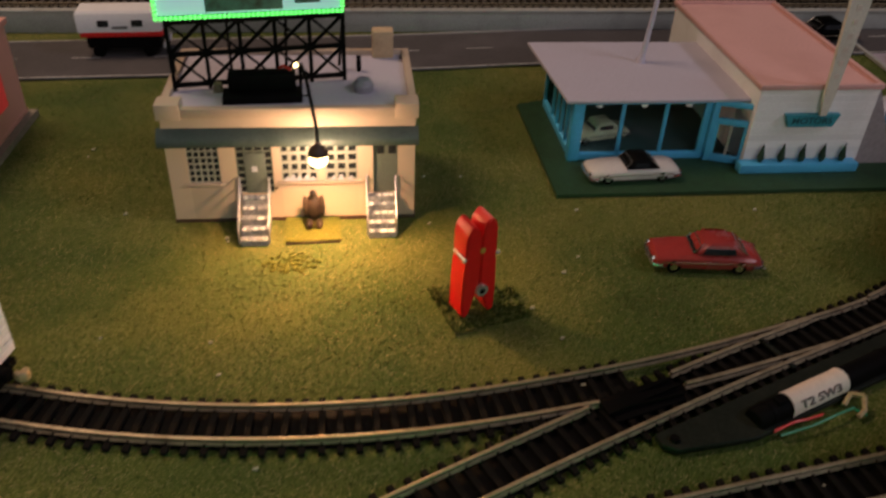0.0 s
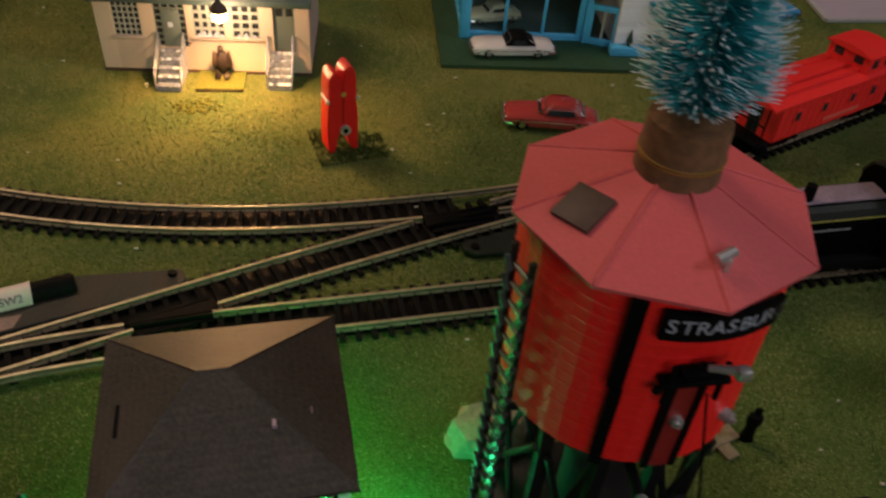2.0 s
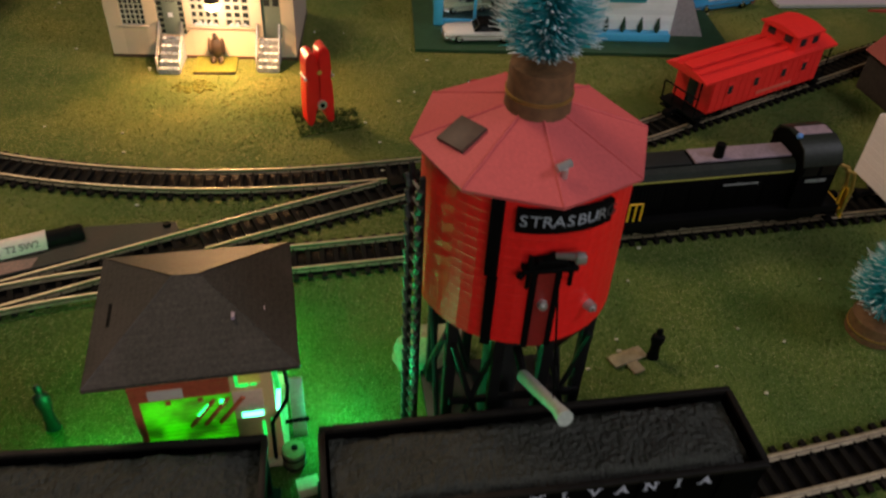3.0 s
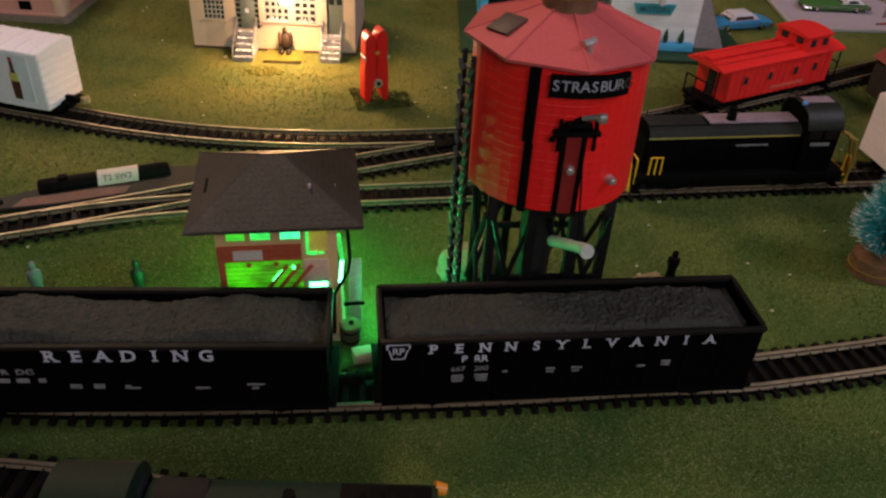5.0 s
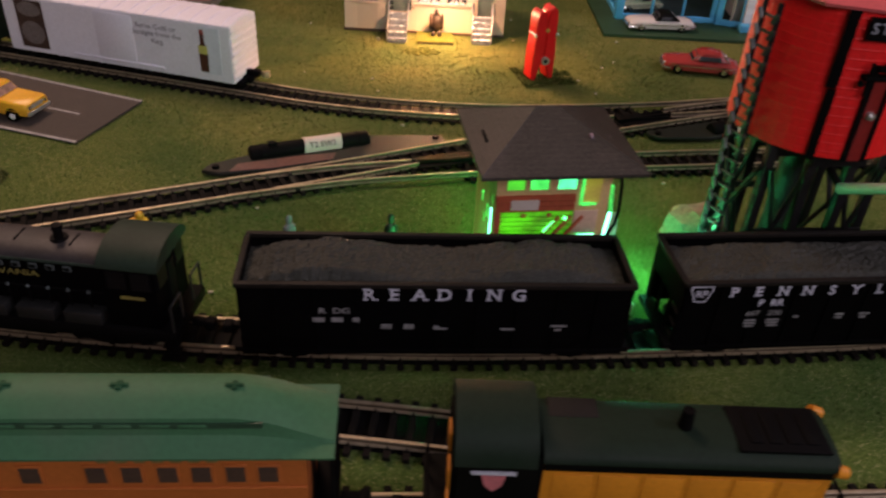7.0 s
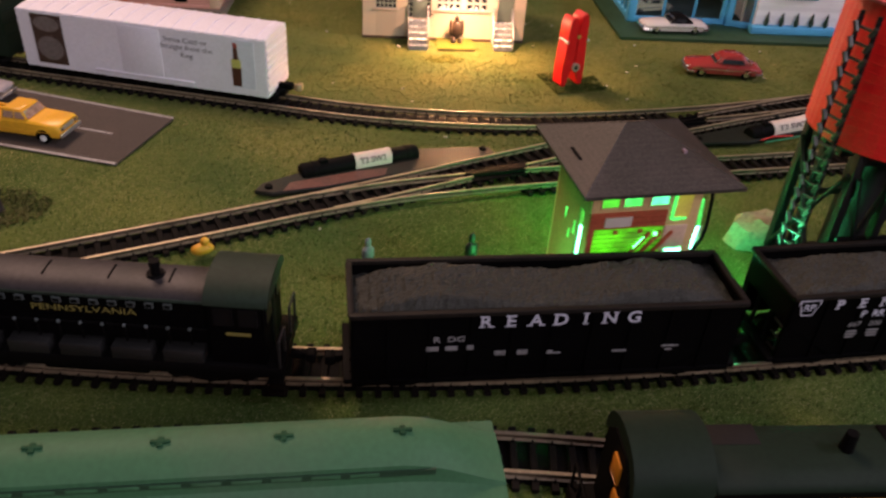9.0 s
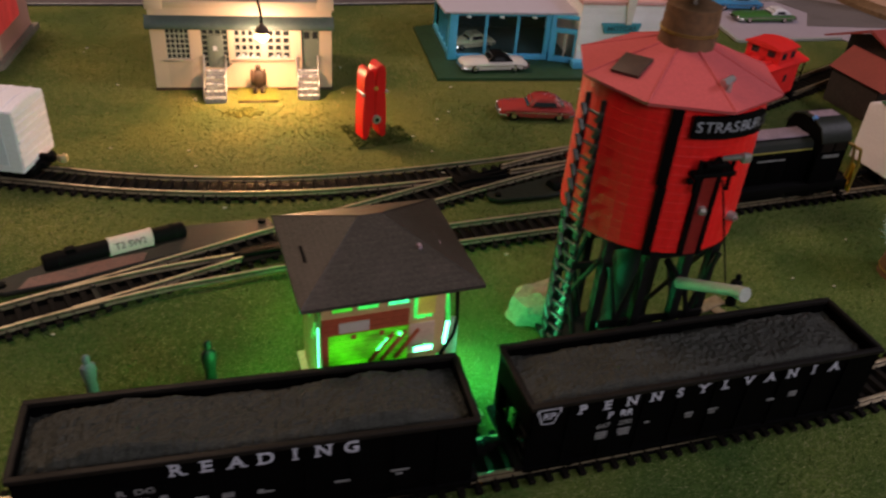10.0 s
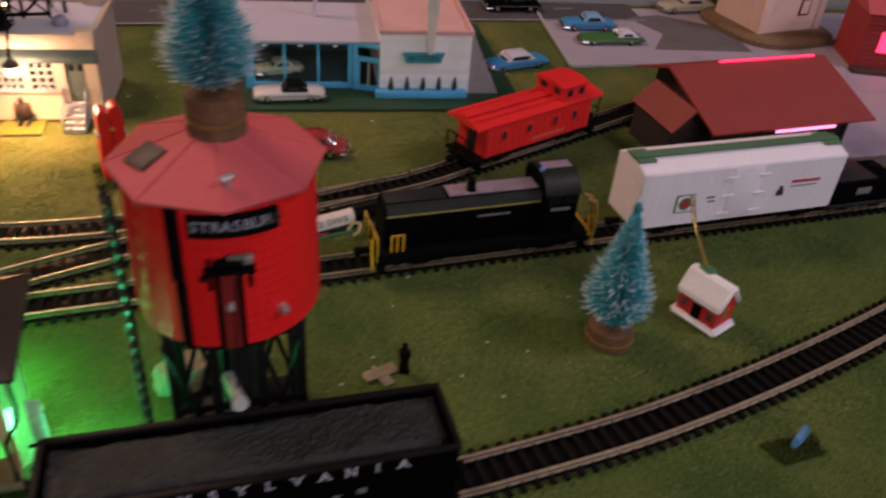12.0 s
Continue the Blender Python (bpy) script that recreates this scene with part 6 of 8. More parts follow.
    bx("wall_panel", (x1 - t, x1, f1, y1 - t, 2, top), lit, ob)
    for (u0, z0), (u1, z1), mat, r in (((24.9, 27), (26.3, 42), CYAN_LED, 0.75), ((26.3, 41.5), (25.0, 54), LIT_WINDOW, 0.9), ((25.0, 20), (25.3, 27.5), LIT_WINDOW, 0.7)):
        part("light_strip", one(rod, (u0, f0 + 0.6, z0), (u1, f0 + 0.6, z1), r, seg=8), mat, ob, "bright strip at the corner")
    bx("corner_post", (24.2, 25.6, f0 - 0.4, f0 + 1.2, 2, 30), lit, ob)
    bx("floor_slab", (x0 - 3, x1 + 3, y0 - 3, y1 + 3, -0.2, 2), SAND, ob, bevel=0.3)
    # hipped roof with a short ridge
    bm = bmesh.new()
    ex, ey = 35, 32.5
    low = [(-ex, -ey), (ex, -ey), (ex, ey), (-ex, ey)]
    hull(bm, [[(x, y, 64.6) for x, y in low], [(x, y, 66) for x, y in low], [(-6, 2.4, 80), (3, 2.4, 80), (3, 2.6, 80), (-6, 2.6, 80)]])
    roof = part("roof", bm, SLATE, ob, "dark brown hipped shingle roof", smooth=False)
    for a in low:
        sx = 3 if a[0] > 0 else -6
        part("hip_cap", one(rod, (a[0], a[1], 65.8), (sx, 2.5, 79.8), 0.42, seg=6), SLATE, roof)
    bx("roof_slot", (-29.2, -27.8, -8, 3, 67.8, 69.4), BLACK, roof)
    for u, v, z in ((14, -14, 74.6), (24, -8, 70.6)):
        bx("roof_chip", (u - 0.6, u + 0.6, v - 1.2, v + 1.2, z - 1.2, z + 0.1), PINK_GREY, roof, "dull paint chip")
    bm = bmesh.new()
    cable(bm, ((27, -19, 64), (29, -20, 55), (29.6, -20.5, 42), (28.6, -21, 36), (22.5, -22, 25.5), (22, -22, 4)), 0.8)
    part("downpipe", bm, BLACK, ob, "black downpipe")


def beside_shack():
    """Small clutter in the green glow between the shack and the tower."""
    ob = thing("leaning_board", mm(79.5, 45, 0, 0, 0, 4), "pale grey board standing beside the shack", "board")
    bx("sheet", (-2.8, 2.8, -0.6, 0.6, 0, 36), paint("pale_board", (0.34, 0.30, 0.27), 0.6, 0, 600, 0.15, 0.2, 50, (0.22, 0.2, 0.17), 0.6), ob, bevel=0.2)
    bx("crossbar", (-5.5, 4, -1.6, -0.5, 10.5, 12.2), BLACK, ob, bevel=0.2)
    ob = thing("barrel", mm(77, 31, 0), "dark barrel with a dull olive lid beside the shack", "barrel")
    bm = bmesh.new()
    hull(bm, [[(r * math.cos(math.tau * k / 16), r * math.sin(math.tau * k / 16), z) for k in range(16)] for r, z in ((4.0, 0), (4.6, 3.5), (4.7, 6), (4.3, 9.5))])
    body = part("body", bm, BROWN, ob)
    for z in (2.2, 7.4):
        part("hoop", one(rod, (0, 0, z - 0.4), (0, 0, z + 0.4), 4.75, seg=18), BLACK, body)
    lid = part("lid", one(rod, (0, 0, 9.3), (0, 0, 10.3), 4.4, seg=18), paint("dull_olive_lid", (0.16, 0.13, 0.05), 0.6), ob, "dull olive lid")
    part("bung", one(rod, (0.4, 0.4, 10.2), (0.4, 0.4, 10.9), 1.3, seg=10), BLACK, lid)
    ob = thing("crate", mm(82, 18, 0, 0, 0, 12) @ Matrix.Diagonal((0.8, 0.8, 0.8, 1)), "small pale box by the track", "box")
    bx("body", (-5, 5, -3.2, 3.2, 0, 6.5), SAND, ob, bevel=0.4)
    bx("lid", (-5.3, 5.3, -3.5, 3.5, 6.3, 7.5), SAND, ob, bevel=0.3)


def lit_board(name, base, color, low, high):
    """A board with uneven emission of its own, standing in for light from behind."""
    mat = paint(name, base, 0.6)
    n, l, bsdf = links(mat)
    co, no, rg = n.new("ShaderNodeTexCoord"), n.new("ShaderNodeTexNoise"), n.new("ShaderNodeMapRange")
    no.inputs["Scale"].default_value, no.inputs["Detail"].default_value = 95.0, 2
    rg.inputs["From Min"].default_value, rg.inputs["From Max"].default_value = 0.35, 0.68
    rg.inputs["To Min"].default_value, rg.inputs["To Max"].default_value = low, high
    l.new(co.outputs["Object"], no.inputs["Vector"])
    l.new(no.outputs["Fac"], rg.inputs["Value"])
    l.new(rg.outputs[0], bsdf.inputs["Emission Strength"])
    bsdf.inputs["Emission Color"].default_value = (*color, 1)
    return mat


# slats are no lamps: their lime light is emission in the material
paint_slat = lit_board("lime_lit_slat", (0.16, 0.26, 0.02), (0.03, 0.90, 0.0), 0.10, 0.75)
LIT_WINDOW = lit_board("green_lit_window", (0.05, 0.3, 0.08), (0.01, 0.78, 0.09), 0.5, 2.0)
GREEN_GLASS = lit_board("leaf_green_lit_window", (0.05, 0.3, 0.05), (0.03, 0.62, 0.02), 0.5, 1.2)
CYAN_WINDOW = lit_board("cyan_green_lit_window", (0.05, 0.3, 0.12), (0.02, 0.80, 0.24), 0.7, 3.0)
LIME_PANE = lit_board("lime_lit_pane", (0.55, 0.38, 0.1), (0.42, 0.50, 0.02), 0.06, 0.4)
shack()
beside_shack()


def rock():
    bm = bmesh.new()
    bmesh.ops.create_icosphere(bm, subdivisions=3, radius=1)
    for v in bm.verts:
        k = 1 + 0.25 * noise.noise(v.co * 2.2)
        v.co = Vector((v.co.x * 17 * k, v.co.y * 11 * k, max(-0.05, min(0.62, v.co.z) + 0.2) * 15.5 * k))
    ob = part("rock", bm, paint("tan_rock", (0.30, 0.26, 0.16), 0.9, 0, 400, 0.2, 0.5, 60, (0.2, 0.18, 0.11), 0.5, 0.2), smooth=True)
    ob.matrix_world = mm(139, 83, 0, 0, 0, 10)
    tagged(ob, "pale tan plaster boulder beside the water tower", "rock")


rock()


# ---------------------------------------------------------------- station with billboard
def station():
    ob = thing("station_building", mm(-43.5, 383, 0, 0, 0, -6.2), "cream stucco station with a flat lilac-grey roof", "building")
    Wd, D, H = 127.0, 78.0, 61.0
    t = 2.0
    holes = [(10, 26, 23.5, 45.5), (34.5, 53, 17, 45.5), (57, 97, 24, 45.5), (105, 118, 15.5, 45.5)]
    xs = [0] + [v for h in holes for v in h[:2]] + [Wd]
    for a, b in zip(xs[0::2], xs[1::2]):
        bx("wall_pier", (a, b, 0, t, 0, 45.5), CREAM, ob)
    for a, b, lo, hi in holes:
        bx("wall_apron", (a, b, 0, t, 0, lo), CREAM, ob)
    bx("wall_header", (0, Wd, 0, t, 45.5, H), CREAM, ob)
    bm = bmesh.new()
    box(bm, 0, t, t, D, 0, H)
    box(bm, Wd - t, Wd, t, D, 0, H)
    box(bm, t, Wd - t, D - t, D, 0, H)
    part("side_wall", bm, CREAM, ob, smooth=False)
    bx("plinth", (-0.6, Wd + 0.6, -0.6, D + 0.6, -0.3, 1.6), BROWN, ob)
    part("roof_deck", one(box, t, Wd - t, t, D - t, 60, 63.5), ROOF_LILAC, ob, "flat lilac-grey roof deck")
    bm = bmesh.new()
    for d in ((-1, Wd + 1, -1, 3, H, 66), (-1, 3, 3, D + 1, H, 66), (Wd - 3, Wd + 1, 3, D + 1, H, 66), (3, Wd - 3, D - 3, D + 1, H, 66)):
        box(bm, *d, bevel=0.35)
    part("parapet", bm, CREAM, ob)
    for x, y in ((-1.5, -1.5), (Wd - 10.5, -1.5)):
        bx("parapet_block", (x, x + 12, y, y + 11, 60, 68.5), CREAM, ob, bevel=0.5)
    bm = one(prism, [(0.2, 46.5), (-5, 46.8), (-5.4, 48), (-4.4, 51.5), (0.2, 55.5)], "x", -2.5, Wd + 1.5)
    part("awning", bm, TEAL_GREY, ob, "dark teal-grey awning")
    # lattice windows and doors
    def lattice(a, b, lo, hi, nx, nz, name="window", mat=MUNTIN, wide=0.55):
        w = bx(name, (a, b, 1.3, 1.7, lo, hi), DARK_GLASS, ob, "dark panes behind a pale lattice")
        for k in range(nx + 1):
            q = a + (b - a) * k / nx
            bx("muntin", (q - wide, q + wide, 0.5, 1.3, lo, hi), mat, w)
        for k in range(nz + 1):
            q = lo + (hi - lo) * k / nz
            bx("muntin", (a, b, 0.6, 1.25, q - wide, q + wide), mat, w)
        return w
    lattice(10, 26, 23.5, 45.5, 5, 6, wide=0.4)
    bx("sill", (8, 28, -1.2, 0.3, 22.2, 23.5), CREAM, ob, bevel=0.3)
    lattice(34.5, 53, 17, 45.5, 4, 7, mat=DOOR_GREY)
    d = bx("door", (38.5, 49.5, 0.1, 0.9, 15.5, 40.5), DOOR_GREY, ob, "grey-green door", bevel=0.3)
    bx("door_pane", (42.2, 45.0, -0.3, 0.2, 30, 33), LETTER, d, m=mm(0, 0, 0))
    lattice(57, 76, 24, 45.5, 4, 4, wide=0.9)
    lattice(80, 97, 24, 45.5, 3, 4, wide=0.9)
    bx("window_post", (76, 80, 0, 1.6, 24, 45.5), CREAM, ob)
    bx("sill", (55, 99, -1.4, 0.3, 22.5, 24), CREAM, ob, bevel=0.3)
    bm = bmesh.new()
    for k, (u, h) in enumerate(((60, 2.5), (63, 4.0), (66, 3.0), (70, 3.5), (73, 2.2), (84, 2.5), (88, 3.5), (93, 2.4))):
        prism(bm, [(u - 1.6, 24), (u + 1.6, 24), (u + 0.9, 24 + h), (u - 0.6, 24 + h * 0.8)], "y", 0.2, 0.5)
    part("window_frost", bm, LETTER, ob, "white flecks along the window sill")
    d = bx("door", (105, 118, 1.2, 1.8, 15.5, 45.5), DOOR_GREY, ob, "recessed grey-green door")
    for u in (107, 113):
        bx("door_pane", (u, u + 4, 0.9, 1.3, 39, 44), DARK_GLASS, d)
    bx("door_jamb", (103.6, 105, -0.4, 1.2, 15.5, 46), CREAM, ob)
    for u in (36, 54):
        part("wall_bolt", one(rod, (u, 0.1, 20), (u, -0.9, 20), 0.7, seg=8), BROWN, ob)
    # steps with stones and railings
    def steps(u0, u1, run, rise):
        n = 5
        s = bmesh.new()
        for k in range(n):
            box(s, u0, u1, -run + run * k / n, 0, rise * k / n if k else -0.2, rise * (k + 1) / n, 0.3)
        st = part("steps", s, STONE, ob, "grey and white stone steps", smooth=False)
        rnd = random.Random(int(u0))
        for k in range(n):
            q = u0 + 0.4
            while q < u1 - 2:
                w = rnd.uniform(2.4, 4.6)
                z = rise * (k + 1) / n
                y = -run + run * k / n
                bm = one(ball, (min(q + w / 2, u1 - 1.6), y + 1.4, z + 0.1), 1, 8, w / 2.1, 1.5, 0.55)
                part("stone", bm, paint_pale if rnd.random() < 0.65 else STONE, st)
                q += w
        for u in (u0 - 0.6, u1 + 0.6):
            r = bmesh.new()
            rod(r, (u, -run + 1, 1), (u, -run + 1, 11), 0.5, seg=6)
            rod(r, (u, -1, rise), (u, -1, rise + 11), 0.5, seg=6)
            rod(r, (u, -run + 1, 11), (u, -1, rise + 11), 0.5, seg=6)
            rod(r, (u, -run + 1, 6), (u, -1, rise + 5.5), 0.4, seg=6)
            rod(r, (u, -run / 2, rise / 2), (u, -run / 2, rise / 2 + 11), 0.4, seg=6)
            part("step_railing", r, STEEL_GREY, ob, "thin grey metal railing")
    steps(36, 50, 25, 16)
    steps(102, 116, 20, 16)
    # roof fittings
    bx("chimney", (107, 119, D - 8, D + 1, 63, 79), paint("tan_chimney", (0.50, 0.36, 0.22), 0.8, 0, 700, 0.12, 0.4, 80), ob, "tan block chimney", bevel=0.8)
    part("roof_pipe", one(rod, (99, 52, 63), (99, 52, 72), 1.4, seg=10), BLACK, ob)
    bm = bmesh.new()
    rod(bm, (101, 26, 63), (101, 26, 67), 5.2, 5.6, 14)
    rod(bm, (101, 26, 67), (101, 26, 70), 5.6, 3.5, 14)
    part("roof_vent", bm, paint("grey_vent", (0.26, 0.25, 0.28), 0.6), ob, "round grey roof vent")
    part("roof_pipe", one(rod, (26, 26, 63), (26, 26, 68), 3.0, 2.0, 10), paint("olive_vent", (0.14, 0.13, 0.07), 0.7), ob)


STEEL_GREY = paint("steel_grey_rail", (0.32, 0.32, 0.33), 0.4, 0.5)
paint_pale = paint("pale_stone", (0.62, 0.62, 0.63), 0.75, 0, 500, 0.15, 0.4, 120, (0.4, 0.4, 0.42), 0.5)
station()


def billboard():
    ob = thing("billboard", mm(7.5, 411, 63.5, 0, 0, 2.5), "black truss billboard with a lit sheet and green bulbs", "billboard")
    W = 44.0
    bm = bmesh.new()
    for z in (3, 19.5, 36):
        box(bm, -W, W, -0.9, 0.9, z - 1.1, z + 1.1)
    part("chord", bm, BLACK, ob)
    n = 5
    for k in range(n + 1):
        u = -W + 2 * W * k / n
        part("post", one(box, u - 1, u + 1, -0.8, 0.8, 0, 38), BLACK, ob)
    for k in range(n):
        a, b = -W + 2 * W * k / n, -W + 2 * W * (k + 1) / n
        for lo, hi in ((3, 19.5), (19.5, 36)):
            part("diagonal", one(rod, (a, 0, lo), (b, 0, hi), 1.0, seg=6), BLACK, ob)
            part("diagonal", one(rod, (b, 0, lo), (a, 0, hi), 0.7, seg=6), BLACK, ob)
    for u in (-W, -W / 3, W / 3, W):
        part("back_strut", one(rod, (u, 0, 34), (u, 20, 0.5), 0.9, seg=6), BLACK, ob)
    bx("panel_back", (-W - 5, W + 1, 0.6, 2.4, 37, 88), BLACK, ob, bevel=0.4)
    sheet_ = bx("lit_sheet", (-W - 3, W - 1, -0.2, 0.6, 39.5, 86), SCREEN, ob, "pale cyan lit picture sheet")
    dark = paint("dark_teal_print", (0.02, 0.09, 0.075), 0.5, 0, 150, 0.8, 0.1, 60, (0.10, 0.2, 0.18), 0.6)
    bx("picture_block", (-24, 14, -0.35, -0.1, 40.5, 80), dark, sheet_, "dark green picture")
    bx("picture_block", (20, 33, -0.35, -0.1, 43, 80), dark, sheet_)
    rim = []
    x0, x1, z0, z1, gap = -W - 4, W, 38.3, 87, 2.35
    k = 0
    while x0 + k * gap <= x1:
        rim += [(x0 + k * gap, z0), (x0 + k * gap, z1)]
        k += 1
    k = 1
    while z0 + k * gap < z1:
        rim += [(x0, z0 + k * gap), (x1, z0 + k * gap)]
        k += 1
    me = mesh_of("bulb", one(ball, (0, 0, 0), 1.05, 8), LIME_BULB, True)
    for u, z in rim:
        b = new("bulb", me)
        b.parent = ob
        b.matrix_local = mm(u, -0.9, z)
    # control box at the foot of the truss
    cb = thing("lamp_control_box", mm(8, 400, 63.5, 0, 0, -3), "black electrical box on the station roof", "electrical box")
    bx("tray", (-20, 20, -13, 0, 0, 4), BLACK, cb, bevel=0.5)
    bx("case", (-17, 17, -7, 3, 4, 13), BLACK, cb, bevel=1.2)
    part("red_lead", one(cable, ((9, 2, 13), (11, 0, 15), (14, -2, 14), (15, 2, 12)), 0.8), RED_WIRE, cb, "red wire end")
    part("black_lead", one(cable, ((19, -10, 3), (22, -11, 3), (24, -9, 5)), 0.5), BLACK, cb)


billboard()


def gooseneck_lamp():
    ob = thing("gooseneck_lamp", mm(31.5, 353, 0), "black gooseneck lamp with a glowing warm bulb", "lamp")
    bm = bmesh.new()
    cable(bm, ((-4, 52, 64), (-4, 51, 76), (-3.4, 46, 79), (-2, 30, 77), (-0.8, 14, 70), (0, 4, 65), (0, 0, 61), (0, 0, 57)), 0.9, 8)
    part("neck", bm, BLACK, ob)
    bm = bmesh.new()
    hull(bm, [[(r * math.cos(math.tau * k / 24), r * math.sin(math.tau * k / 24), z) for k in range(24)] for r, z in ((5.0, 51.6), (5.0, 52.1), (3.8, 54.8), (1.6, 56.6), (1.2, 58.5), (1.0, 58.4), (1.4, 56.2), (3.5, 54.4), (4.7, 51.7))], caps=False)
    part("shade", bm, BROWN, ob, "small dark brown lamp shade")
    b = part("bulb", one(ball, (0, 0, 48.4), 4.0, 16, 1.2, 1.2, 0.9), WARM_BULB, ob, "glowing warm white bulb")
    b.visible_shadow = False
    part("indicator", one(ball, (-6, 50, 77), 1.2, 10), WARM_BULB, ob, "tiny glowing warm bulb")


gooseneck_lamp()


def grass_pad():
    ob = thing("turf_pad", mm(27.5, 367, 0, 0, 0, -4), "square of bright yellow-green turf on the lawn", "turf square")
    bm = one(box, -14.5, 14.5, -15, 14.5, -0.3, 1.6)
    bmesh.ops.bevel(bm, geom=bm.edges[:], offset=0.5, segments=2, affect="EDGES")
    part("turf", bm, GRASS_BRIGHT, ob)
    bx("edge_strip", (-14, 14, -15.5, -14.9, -0.2, 1.0), BROWN, ob)
    bm = bmesh.new()
    ball(bm, (0, 1, 9), 5.2, 14, 1, 0.75, 1.45)
    ball(bm, (0, -0.5, 17.4), 2.3, 12)
    for s in (-1, 1):
        ball(bm, (s * 5.0, 0.5, 10), 2.4, 10, 0.8, 0.9, 2.6)
        ball(bm, (s * 3.0, -4, 2.6), 2.3, 10, 1, 1.5, 0.9)
    st = part("statue", bm, paint("dark_bronze", (0.022, 0.013, 0.010), 0.5, 0, 500, 0.3, 0.3, 150, (0.12, 0.07, 0.04), 0.6))
    st.matrix_world = mm(28.5, 368, 1.4, 0, 0, -5) @ Matrix.Diagonal((0.86, 1, 1.08, 1))
    tagged(st, "small dark brown statue on the turf square", "statue")
    bm = bmesh.new()
    rnd = random.Random(9)
    for k in range(120):
        u, r = rnd.uniform(0, math.tau), rnd.random() ** 0.5
        ball(bm, (14 * r * math.cos(u), 9 * r * math.sin(u), 0.2), rnd.uniform(0.5, 1.2), 6, 1.3, 1, 0.6)
    c = part("turf_clumps", bm, GRASS_BRIGHT)
    c.matrix_world = mm(14, 336, 0)
    tagged(c, "loose yellowish turf clumps on the lawn", "turf", kind="stuff")


grass_pad()


def clothespin():
    ob = thing("clothespin", mm(95.2, 286.5, 0.3, 0, 0, 16) @ Matrix.Scale(0.86, 4), "red clothespin sculpture standing upright on the lawn", "clothespin")
    # two prongs, each a long tapered jaw, with a steel spring between them
    for s in (-1, 1):
        bm = bmesh.new()
        k = 1.0 if s > 0 else 0.955
        outline = [(s * 0.6, 56 * k), (s * 2.6, 60 * k), (s * 5.4, 61.5 * k), (s * 8.0, 59 * k), (s * 9.0, 54 * k), (s * 9.2, 40), (s * 8.4, 37.5), (s * 9.4, 35), (s * 10.2, 20), (s * 10.0, 2), (s * 7.6, 0.2), (s * 5.2, 3), (s * 3.0, 13), (s * 0.4, 16), (s * 0.2, 30), (s * 0.2, 48)]
        prism(bm, outline, "y", -7.0, 7.0)
        bmesh.ops.bevel(bm, geom=bm.edges[:], offset=0.7, segments=2, affect="EDGES")
        part("prong", bm, RED_PIN, ob)
    bm = bmesh.new()
    for k in range(3):
        rod(bm, (1, -8.8 + k * 0.8, 17.5), (1, -8.1 + k * 0.8, 17.5), 3.5, seg=18)
    coil = part("spring_coil", bm, SILVER, ob, "silver steel spring")
    part("coil_hole", one(rod, (1, -9.0, 17.5), (1, -8.6, 17.5), 1.7, seg=14), BLACK, coil)
    bm = bmesh.new()
    for s in (-1, 1):
        cable(bm, ((s * 9.6, -5, 39), (s * 10.4, 0, 40), (s * 9.6, 5, 39)), 0.8)
        ball(bm, (s * 9.9, -6.5, 39), 1.4, 8)
    part("spring_wire", bm, SILVER, ob, "bent spring wire ends")
    part("rivet", one(rod, (0.5, -7.4, 43), (0.5, -6.8, 43), 1.7, seg=12), paint("ochre_rivet", (0.45, 0.22, 0.04), 0.5), ob, "small ochre dot")


clothespin()


def turf_patch(x, y, rx, ry, n, name, label, seed, mat=BUSH, hgt=1.4):
    rnd = random.Random(seed)
    bm = bmesh.new()
    for k in range(n):
        u, r = rnd.uniform(0, math.tau), rnd.random() ** 0.5
        px, py = rx * r * math.cos(u), ry * r * math.sin(u)
        for j in range(4):
            a = rnd.uniform(0, math.tau)
            w, l = rnd.uniform(0.25, 0.5), rnd.uniform(0.5, 1.0) * hgt * 1.6
            b = Vector((px + rnd.uniform(-0.5, 0.5), py + rnd.uniform(-0.5, 0.5), -0.3))
            t = b + Vector((math.cos(a) * l * 0.6, math.sin(a) * l * 0.6, l * 0.8))
            s = Vector((-math.sin(a), math.cos(a), 0)) * w
            bm.faces.new([bm.verts.new(q) for q in (b - s, b + s, t)])
    ob = part(name, bm, mat, smooth=False)
    ob.matrix_world = mm(x, y, 0)
    tagged(ob, label, "turf", kind="stuff")


